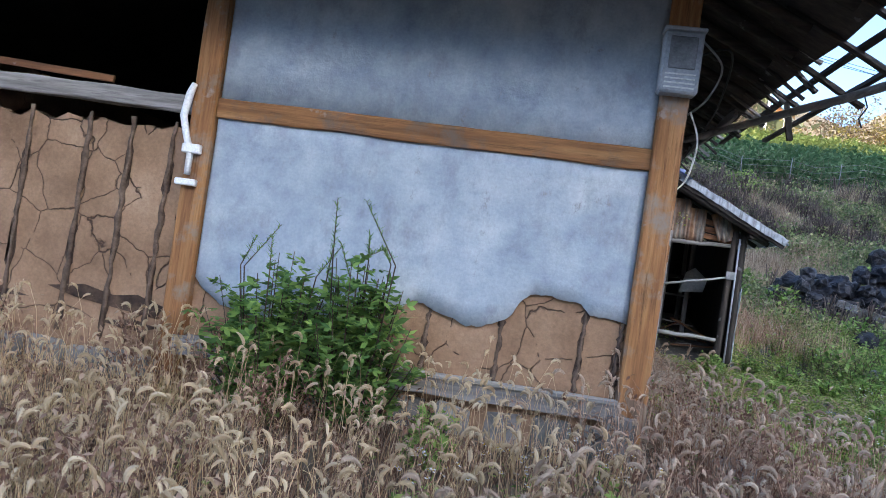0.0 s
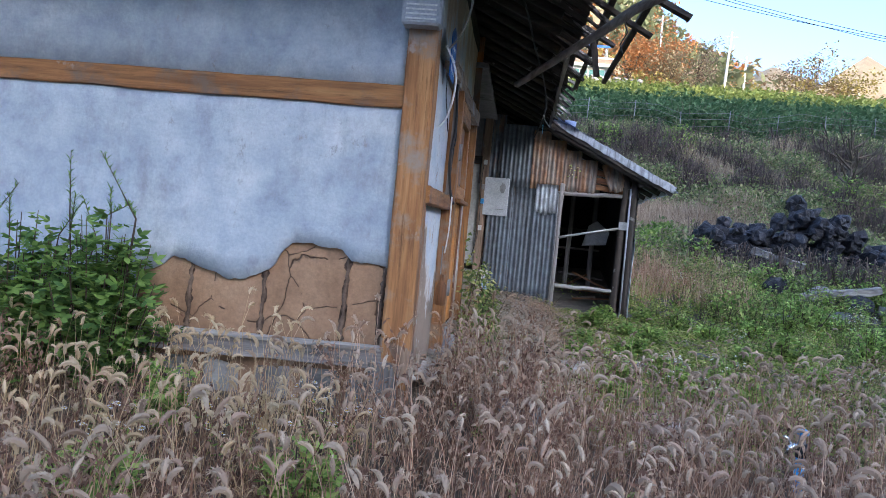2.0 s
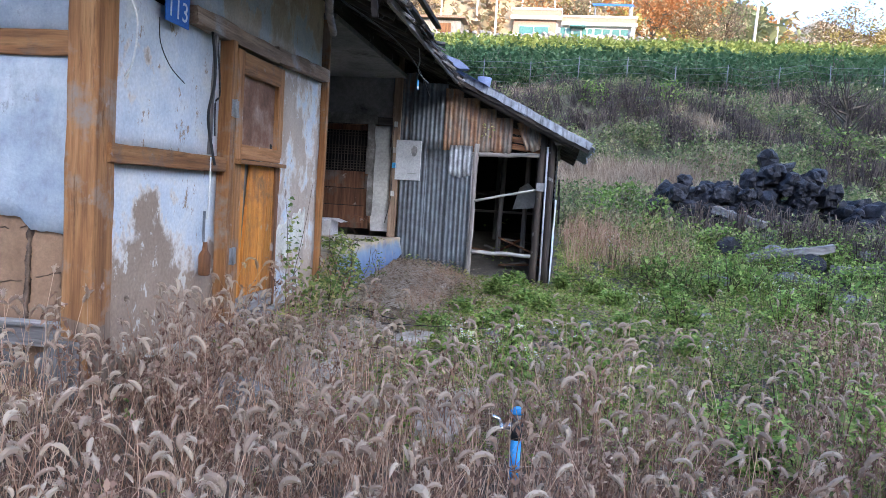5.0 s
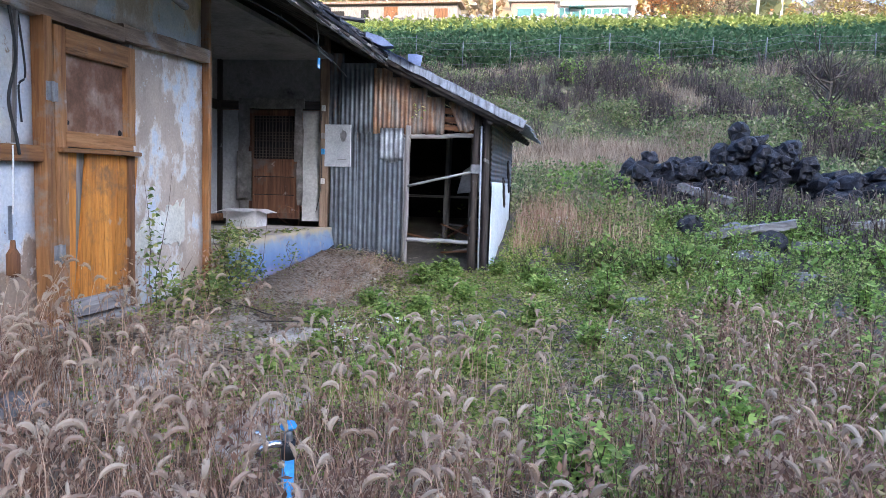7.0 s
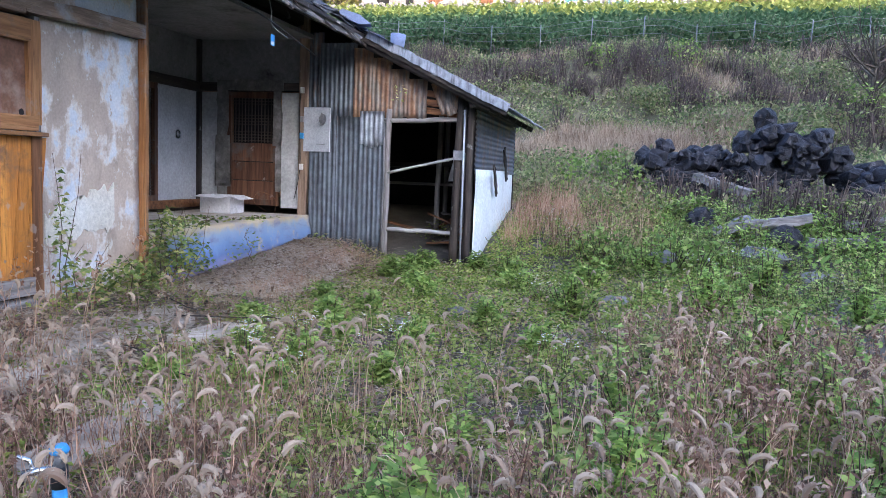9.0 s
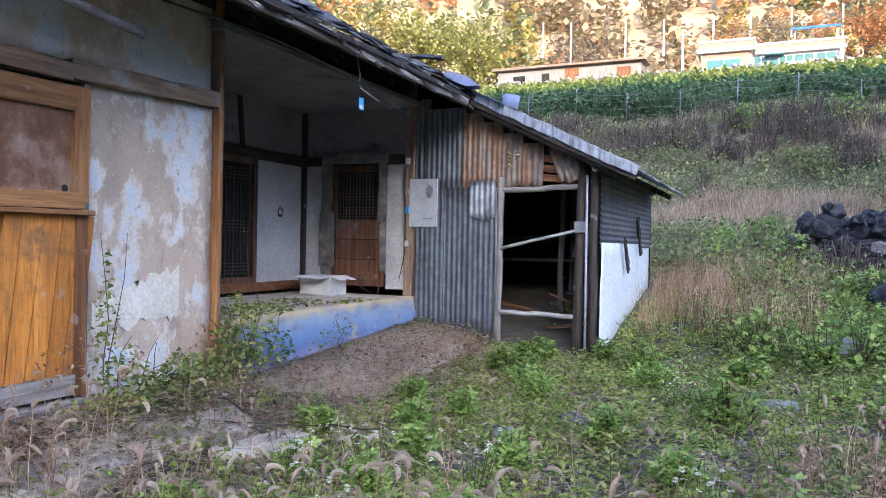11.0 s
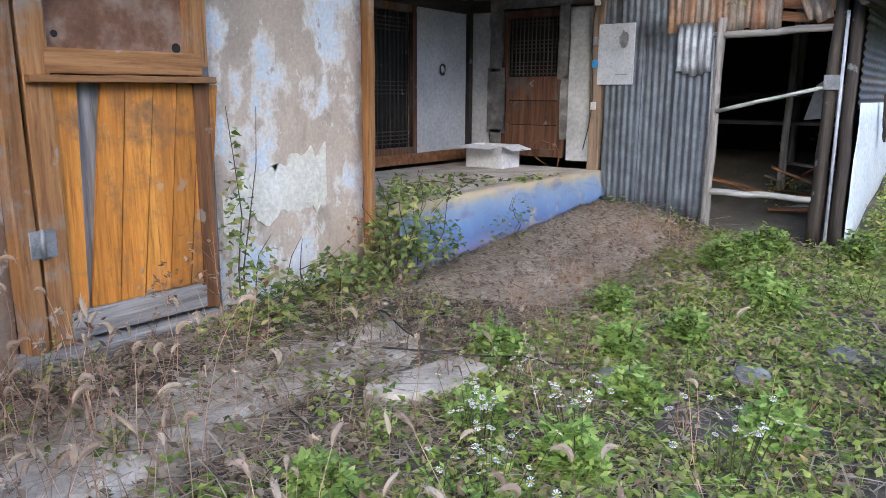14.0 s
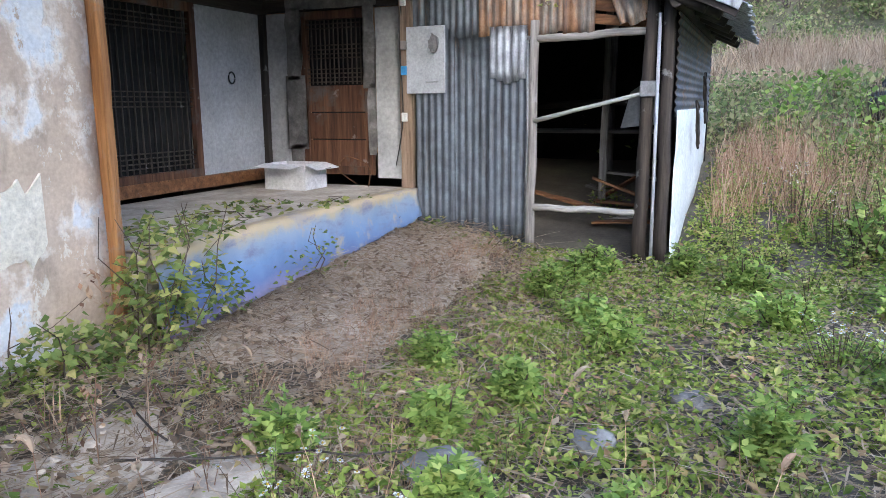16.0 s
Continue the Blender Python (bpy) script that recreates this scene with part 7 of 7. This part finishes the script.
plant("mugwort_bush", "tall green mugwort bush with dark seed spikes against the wall", "bush", bush(1.12, 0.62, 60, 40, 0.12, 6), [dark_leaf, stem_mat, dark_leaf], (-1.75, 4.95, gz(-1.75, 4.95)), ("foliage", "stalk", "seed_spike"))
plant("mugwort_bush", "tall green mugwort bush with dark seed spikes against the wall", "bush", bush(1.3, 0.5, 54, 40, 0.115, 5), [dark_leaf, stem_mat, dark_leaf], (-1.15, 4.92, gz(-1.15, 4.9)), ("foliage", "stalk", "seed_spike"))
for bx, by, h in ((0.55, 3.85, 0.42), (-0.35, 3.55, 0.4), (-0.55, 4.6, 0.4), (4.85, 5.6, 0.45), (5.7, 6.3, 0.5), (2.2, 3.8, 0.3), (5.2, 10.6, 0.5), (6.6, 11.3, 0.6), (7.4, 12.4, 0.7), (3.2, 8.9, 0.26), (3.1, 10.0, 0.3), (2.75, 11.9, 0.34), (3.0, 12.6, 0.36), (3.7, 12.9, 0.34), (2.3, 9.0, 0.26), (6.0, 12.9, 0.6), (7.0, 9.8, 0.6), (8.0, 10.8, 0.6), (3.3, 8.1, 0.3), (2.7, 8.2, 0.26), (3.9, 8.9, 0.3), (4.4, 9.8, 0.28), (3.5, 10.9, 0.32), (4.5, 11.6, 0.34), (2.5, 10.3, 0.24), (2.5, 7.3, 0.24), (3.3, 7.4, 0.26), (5.0, 9.0, 0.34), (4.2, 12.6, 0.36), (5.3, 12.2, 0.4), (4.0, 7.9, 0.26), (2.9, 9.5, 0.26), (3.2, 11.4, 0.3), (2.9, 12.3, 0.3)):
    plant("mugwort_clump", "bushy green mugwort clump among the grass", "bush", bush(h, h * 0.6, 18, 32, 0.08, 0), [green_leaf, stem_mat], (bx, by, gz(bx, by)), ("foliage", "stalk"), "mugwort clumps in the yard")


def vine(n, sx, sy, sz, L):
    p = Proto()
    for s in range(max(2, n // 70)):
        pts = [(rng.uniform(-sx, sx) * 0.6, rng.uniform(-sy, sy) * 0.6, 0)]
        for k in range(4):
            q = pts[-1]
            pts.append((q[0] + rng.normal(0, sx * 0.3), q[1] + rng.normal(0, sy * 0.3), sz * (k + 1) / 4))
        p.tube(pts, (0.006, 0.005, 0.004, 0.003, 0.002), 4, 1)
    for k in range(n):
        r = rng.uniform(0, 1) ** 0.6
        a = rng.uniform(0, 6.28)
        h = rng.uniform(0, 1) * sz * (1.1 - 0.6 * r)
        aa = rng.uniform(0, 6.28)
        p.oval((math.cos(a) * r * sx, math.sin(a) * r * sy, h), (math.cos(aa), math.sin(aa), rng.uniform(-0.6, 0.3)), L * rng.uniform(0.6, 1.25), L * 0.85, 0, 0.1, 0.08)
    return p.done()


for vx, vy, vz, n, sx, sy, sz, L in ((1.14, 9.45, 0.3, 260, 0.22, 0.3, 0.85, 0.085), (1.16, 8.8, 0.32, 240, 0.24, 0.45, 0.42, 0.08), (1.02, 8.12, 0.34, 60, 0.1, 0.1, 1.3, 0.075), (1.15, 8.2, 0.36, 90, 0.2, 0.2, 0.5, 0.075), (0.5, 10.3, 0.86, 45, 0.42, 0.6, 0.08, 0.10), (0.3, 11.3, 0.86, 40, 0.5, 0.6, 0.06, 0.10), (0.85, 11.9, 0.86, 22, 0.2, 0.6, 0.06, 0.09), (0.95, 10.0, 0.88, 40, 0.18, 0.45, 0.12, 0.08), (1.15, 9.9, 0.42, 100, 0.12, 0.4, 0.46, 0.07), (1.18, 11.0, 0.42, 45, 0.1, 0.5, 0.4, 0.05), (1.3, 13.0, 0.3, 110, 0.4, 0.2, 0.36, 0.08), (1.95, 12.95, 0.28, 60, 0.25, 0.2, 0.3, 0.07), (2.6, 15.0, 0.3, 130, 0.4, 0.5, 0.5, 0.07)):
    plant("creeping_vine", "broad-leaved yellow-green vine creeping over the wall foot", "vine", vine(int(n * 2.2), sx, sy, sz, L * 0.8), [vine_leaf, stem_mat], (vx, vy, vz), ("foliage", "stalk"), "vines round the porch")
plant("climbing_vine", "thin vine with a few leaves hanging on the rusty sheet", "vine", vine(14, 0.12, 0.02, 0.35, 0.07), [vine_leaf, stem_mat], (2.35, 13.32, 2.62), ("foliage", "stalk"))


def asters(n, spread, height):
    p = Proto()
    for s in range(n):
        x0, y0, h = rng.normal(0, spread), rng.normal(0, spread), height * rng.uniform(0.7, 1.1)
        p.tube([(x0 * 0.4, y0 * 0.4, 0), (x0, y0, h)], (0.002, 0.0015), 3, 1)
        for k in range(3):
            p.oval((x0 * 0.8, y0 * 0.8, h * rng.uniform(0.2, 0.8)), rng.normal(size=3) * (1, 1, 0.3), 0.04, 0.016, 3)
        tilt = rng.normal(0, 0.35, 2)
        c = np.array((x0, y0, h))
        r = rng.uniform(0.012, 0.018)
        for k in range(9):
            a = k * 0.698
            d = np.array((math.cos(a), math.sin(a), tilt[0] * math.cos(a) + tilt[1] * math.sin(a)))
            e = np.array((-math.sin(a), math.cos(a), 0)) * r * 0.3
            p.add([c + d * r * 0.25, c + d * r - e, c + d * r * 1.08, c + d * r + e], [(0, 1, 2), (0, 2, 3)], 0)
        p.tube([c - (0, 0, 0.002), c + (0, 0, 0.005)], (r * 0.35, r * 0.22), 6, 2)
    return p.done()


for ax, ay, n, h in ((-0.5, 3.87, 26, 0.42), (0.1, 4.15, 30, 0.42), (0.5, 4.4, 30, 0.42), (4.6, 14.6, 34, 0.6), (4.9, 13.9, 26, 0.55), (3.24, 8.26, 24, 0.38), (3.85, 8.4, 22, 0.38), (2.8, 8.05, 28, 0.32), (2.6, 8.6, 18, 0.3), (4.75, 11.0, 30, 0.3), (5.25, 8.45, 16, 0.36), (3.1, 7.7, 20, 0.3), (3.5, 7.5, 14, 0.28), (7.2, 13.2, 30, 0.6), (6.6, 12.2, 20, 0.5)):
    plant("aster_clump", "clump of small white wild asters in bloom", "flowers", asters(n, 0.13, h), [petal, stem_mat, yolk, green_leaf], (ax, ay, gz(ax, ay)), ("bloom", "stalk", "disc", "foliage"), "white asters")

# the bank behind the yard
def clump(n, r, h, L, twigs, leaf_no=0):
    p = Proto()
    for k in range(n):
        a, e, z = rng.uniform(0, 6.28), rng.uniform(0, 1) ** 0.5, rng.uniform(0.05, 1)
        rr = r * e * math.sqrt(max(0.05, 1 - 0.7 * z * z))
        d = rng.normal(size=3)
        p.flake((math.cos(a) * rr, math.sin(a) * rr, z * h), d, L * rng.uniform(0.6, 1.3), L * 0.75, leaf_no)
    for k in range(twigs):
        a, e = rng.uniform(0, 6.28), rng.uniform(0.2, 1)
        p.tube([(0, 0, 0), (math.cos(a) * r * e, math.sin(a) * r * e, h * rng.uniform(0.7, 1.25))], (0.008, 0.003), 3, 1)
    return p.done()


def tall_dry(n, h):
    p = Proto()
    for k in range(n):
        a, e = rng.uniform(0, 6.28), rng.uniform(0.1, 0.5)
        p.blade((rng.normal(0, 0.12), rng.normal(0, 0.12), 0), (math.cos(a) * e, math.sin(a) * e, 1), h * rng.uniform(0.5, 1.1), 0.026, rng.uniform(0, 0.4), 1, 2)
    return p.done()


def bramble(n, r, h):
    """A tangle of thin arching canes with a few withered leaves."""
    p = Proto()
    for k in range(n):
        a, e = rng.uniform(0, 6.28), rng.uniform(0.2, 1)
        c, sn = math.cos(a) * r * e, math.sin(a) * r * e
        top = h * rng.uniform(0.55, 1.15)
        p.tube([(c * 0.1, sn * 0.1, 0), (c * 0.5, sn * 0.5, top), (c * 1.1, sn * 1.1, top * rng.uniform(0.6, 1.0))], (0.011, 0.008, 0.003), 3, 1)
    for k in range(n):
        a, e = rng.uniform(0, 6.28), rng.uniform(0, 1) ** 0.5 * r
        p.flake((math.cos(a) * e, math.sin(a) * e, h * rng.uniform(0.2, 1.0)), rng.normal(size=3), 0.07, 0.05, 0)
    return p.done()


x, y = spots(4200, -3, 18, 16.5, 33)
xo, yo = spots(500, 20, 36, 16.5, 33)
x, y = np.concatenate([x, xo]), np.concatenate([y, yo])
keep = clear_of_house(x, y) & ~((x < 5.5) & (y < 17.6)) & ~((x > 5.8) & (x < 12.3) & (y > 18.2) & (y < 20.9))
x, y = x[keep], y[keep]
wild = patchy(x, y * 1.4, 0.3, 30) + rng.normal(0, 0.06, len(x))
tan = wild * 0.5 + 0.55 * np.exp(-((y - 23.2) / 1.7) ** 2 - ((x - 5.5) / 3.2) ** 2) + 0.12 * np.exp(-((y - 31.5) / 0.8) ** 2) > 0.2
thicket = ~tan & (wild + 0.42 * np.exp(-((y - 29.2) / 1.5) ** 2) + 0.2 * np.exp(-((y - 26) / 2) ** 2) * (x > 8) > 0.2)
herb = ~tan & ~thicket
far_sz = rng.uniform(0.6, 1.25, len(x)) * np.interp(x, (0, 40), (0.85, 1.4))
clumps = [clump(42, 0.5, 0.52, 0.105, 3) for _ in range(6)]
scatter("bank_scrub", clumps, ground_pos(x[herb], y[herb], 0.05), far_sz[herb], [scrub_leaf, scrub_brown], "low olive-green herbs and scrub covering the bank", "scrub", 0.1)
canes = [bramble(15, 0.65, 0.75) for _ in range(6)]
scatter("bramble_thicket", canes, ground_pos(x[thicket], y[thicket], 0.05), far_sz[thicket], [scrub_leaf, bramble_twig], "bare purplish-brown bramble thickets on the bank", "brambles", 0.12)
hay = [tall_dry(26, 0.75) for _ in range(4)]
scatter("bank_grass", hay, ground_pos(x[tan], y[tan], 0.05), far_sz[tan], [scrub_leaf, tan_straw], "tall dry tan grass leaning on the bank", "grass", 0.22)
xs, ys = spots(420, 3.7, 9.0, 21.2, 25.4)
scatter("bank_grass", hay, ground_pos(xs, ys, 0.05), rng.uniform(0.6, 1.2, len(xs)), [scrub_leaf, tan_straw], "thick tan grass drift above the shed", "grass", 0.25)
xs, ys = spots(90, 8.6, 13.5, 14.2, 18.0)
scatter("dark_brush", [bramble(34, 0.6, 0.7) for _ in range(4)], ground_pos(xs, ys, 0.05), rng.uniform(0.6, 1.1, len(xs)), [scrub_leaf, bramble_twig], "dark leafless brush before the log heap", "brush", 0.15)
for sx, sy, h, m in ((12.0, 25.6, 1.3, 0), (13.4, 25.0, 1.1, 0), (10.2, 24.6, 0.9, 1), (4.6, 18.6, 0.9, 0), (5.6, 18.0, 0.8, 0), (9.6, 22.6, 0.8, 0), (8.2, 26.4, 0.9, 1), (11.0, 27.8, 1.0, 1), (14.6, 27.2, 1.2, 0), (6.4, 27.2, 0.8, 1), (13.2, 22.4, 1.0, 0), (15.0, 23.6, 1.1, 0), (7.3, 29.8, 1.0, 0), (4.6, 29.6, 0.9, 0), (5.2, 20.2, 0.7, 0)):
    plant("bank_shrub", "rounded green shrub standing out on the bank" if m == 0 else "olive half-withered shrub on the bank", "shrub", clump(230, h * 0.75, h, 0.12, 14), [green_leaf if m == 0 else scrub_leaf, scrub_brown], (sx, sy, gz(sx, sy) - 0.05), ("foliage", "twig"), "shrubs on the bank")
x, y = spots(1500, 5.0, 16, 13.2, 18.6)
keep = (rng.uniform(0, 1, len(x)) < 0.45 + patchy(x, y, 0.5, 41)) & ~((x > 5.8) & (y > 18.2))
x, y = x[keep], y[keep]
lush = [weed(rng.uniform(0.35, 0.55), 13, 0.09) for _ in range(5)] + [clump(40, 0.28, 0.42, 0.09, 4) for _ in range(2)]
scatter("lush_weeds", lush, ground_pos(x, y, 0.02), rng.uniform(0.7, 1.3, len(x)), [green_leaf, stem_mat], "lush green weeds below the bank", "weeds", 0.1)

# crop rows on the terrace
rows_y = np.concatenate([np.arange(33.8, 56, 1.1), np.arange(56, 93, 1.7)])
X, Y = [], []
for ry in rows_y:
    step = 0.55 if ry < 56 else 0.9
    xs = np.arange(-34 if ry > 50 else -12, 48 if ry > 50 else 32, step)
    X.append(xs + rng.normal(0, 0.1, len(xs)))
    Y.append(np.full(len(xs), ry) + rng.normal(0, 0.12, len(xs)))
x, y = np.concatenate(X), np.concatenate(Y)
crops = [clump(20, 0.42, 0.6, 0.3, 0) for _ in range(6)]
crop_sz = rng.uniform(0.7, 1.25, len(x)) * np.interp(y, (34, 60, 95), (1, 1.2, 1.5))
# Sun on the topmost rows is put into their yellow-green leaf colour.
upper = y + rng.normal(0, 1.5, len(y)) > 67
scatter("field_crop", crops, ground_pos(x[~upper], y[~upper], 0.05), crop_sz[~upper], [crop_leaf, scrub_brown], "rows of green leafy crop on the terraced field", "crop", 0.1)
scatter("field_crop", crops, ground_pos(x[upper], y[upper], 0.05), crop_sz[upper], [sunlit_crop, scrub_brown], "rows of crop at the top of the field, coloured yellow-green as sunlit", "crop", 0.1)


# dark hedge along the lower edge of the field
x, y = spots(330, -6, 28, 33.6, 36.2)
hedge = [clump(110, 0.75, 1.0, 0.16, 6) for _ in range(4)]
scatter("field_hedge", hedge, ground_pos(x, y, 0.05), rng.uniform(0.7, 1.3, len(x)), [crop_leaf, scrub_brown], "dark leafy hedge along the field's lower edge", "hedge", 0.1)


# trees
def tree_piece(height, crown_r, n_clump, L, bare=0.0):
    p = Proto()
    trunk = [(0, 0, -0.2), (0.04 * height * rng.normal(0, 0.4), 0, height * 0.25), (0, 0.03 * height * rng.normal(0, 0.5), height * 0.5), (0, 0, height * 0.85)]
    p.tube(trunk, (0.035 * height, 0.026 * height, 0.016 * height, 0.004 * height), 6, 1)
    ends = []
    for k in range(16):
        a, e = rng.uniform(0, 6.28), rng.uniform(0.35, 1)
        z0 = height * rng.uniform(0.22, 0.65)
        end = np.array((math.cos(a) * crown_r * e, math.sin(a) * crown_r * e, z0 + height * rng.uniform(0.12, 0.36)))
        mid = np.array((end[0] * 0.45, end[1] * 0.45, z0 + (end[2] - z0) * 0.35))
        p.tube([(0, 0, z0), mid, end], (0.012 * height, 0.008 * height, 0.002 * height), 4, 1)
        ends += [end, mid]
        for j in range(3):
            t2 = end + rng.normal(0, 0.22, 3) * crown_r + (0, 0, 0.1 * height)
            p.tube([mid * 0.4 + end * 0.6, t2], (0.004 * height, 0.001 * height), 3, 1)
            ends.append(t2)
    for k in range(int(n_clump * (1 - bare))):
        c = ends[rng.integers(0, len(ends))] + rng.normal(0, 0.16, 3) * crown_r
        for j in range(7):
            p.flake(c + rng.normal(0, 0.09, 3) * crown_r, rng.normal(size=3), L * rng.uniform(0.6, 1.3), L * 0.7, 0)
    return p.done()


def tree(x, y, h, r, n, L, mat, label, bare=0.0, name="tree", sink=0.0):
    plant(name, label, "tree", tree_piece(h, r, n, L, bare), [mat, bark], (x, y, gz(x, y) - sink), ("crown", "trunk"))


tree(12.3, 26.3, 3.2, 1.5, 30, 0.08, scrub_brown, "small bare dark tree on the bank", 0.6)
tree(-47, 112, 13, 6, 330, 0.75, lime_leaf, "large yellow-green autumn tree behind the far shed")
tree(-37, 108, 11, 5.5, 300, 0.7, lime_leaf, "large yellow-green autumn tree behind the far shed")
tree(-58, 112, 13, 6, 300, 0.75, gold_leaf, "large golden autumn tree on the far slope")
tree(-18.5, 100, 7.5, 5, 200, 0.35, scrub_brown, "spreading brown tree behind the far shed", 0.3)
tree(20, 104, 6, 3.6, 240, 0.4, hill_leaf, "russet autumn tree beside the far house")
tree(24, 106, 7, 3.5, 160, 0.35, scrub_brown, "half-bare brown tree beside the far house", 0.3)
tree(14.5, 108, 9, 4, 260, 0.5, rust_leaf, "bright orange maple behind the far house")
tree(19.5, 112, 10, 4.5, 260, 0.5, rust_leaf, "bright orange maple behind the far house")
tree(-1, 118, 10, 4.5, 220, 0.5, rust_leaf, "orange maple on the slope behind the far house")
tree(6, 116, 10, 4.5, 220, 0.5, hill_leaf, "russet autumn tree behind the far house")
tree(38, 104, 5, 4, 240, 0.4, hill_leaf, "rounded ochre tree at the field's far edge")
tree(44, 106, 5, 4, 200, 0.4, gold_leaf, "rounded ochre tree at the field's far edge")
for bx, by, h, m, lab in ((15.2, 98, 2.4, gold_leaf, "rounded golden bush beside the far house"), (17.8, 98, 2.6, gold_leaf, "rounded golden bush beside the far house"), (23.0, 98.5, 1.6, pine_leaf, "small dark evergreen bush at the field edge"), (32.5, 99, 3.4, hill_leaf, "ochre bush at the field's edge"), (35.5, 99, 3.2, gold_leaf, "ochre bush at the field's edge"), (30, 99, 2, gold_leaf, "low golden bush at the field edge"), (-2.2, 97.5, 1.4, rust_leaf, "low orange bush in the far garden"), (1.2, 97, 1.0, gold_leaf, "low yellow bush in the far garden")):
    plant("bush", lab, "bush", clump(150, h * 0.8, h, 0.42, 10), [m, scrub_brown], (bx, by, gz(bx, by) - 0.1), ("foliage", "twig"))

# woods on the hills
r, az = rng.uniform(116, 300, 1500), rng.uniform(-62, 19, 1500)
x, y = r * np.sin(np.radians(az)), r * np.cos(np.radians(az))
keep = ~((np.abs(y - 125) < 4))
x, y = x[keep], y[keep]
kinds = patchy(x, y, 0.02, 50) + rng.normal(0, 0.15, len(x))
hill_protos = [clump(60, 2.2, 4.8, 1.25, 4) for _ in range(5)]
for nm, sel, m, lab in (("hill_wood_russet", kinds < -0.05, hill_leaf, "russet autumn woods on the hillside"), ("hill_wood_gold", (kinds >= -0.05) & (kinds < 0.1), gold_leaf, "golden autumn woods on the hillside"), ("hill_wood_orange", (kinds >= 0.1) & (kinds < 0.22), rust_leaf, "orange autumn woods on the hillside"), ("hill_wood_pine", kinds >= 0.22, pine_leaf, "pines on the hillside, paled with haze in their colour")):
    scatter(nm, hill_protos, ground_pos(x[sel], y[sel], 0.3), rng.uniform(0.7, 1.6, int(sel.sum())), [m, scrub_brown], lab, "woods", 0.05)
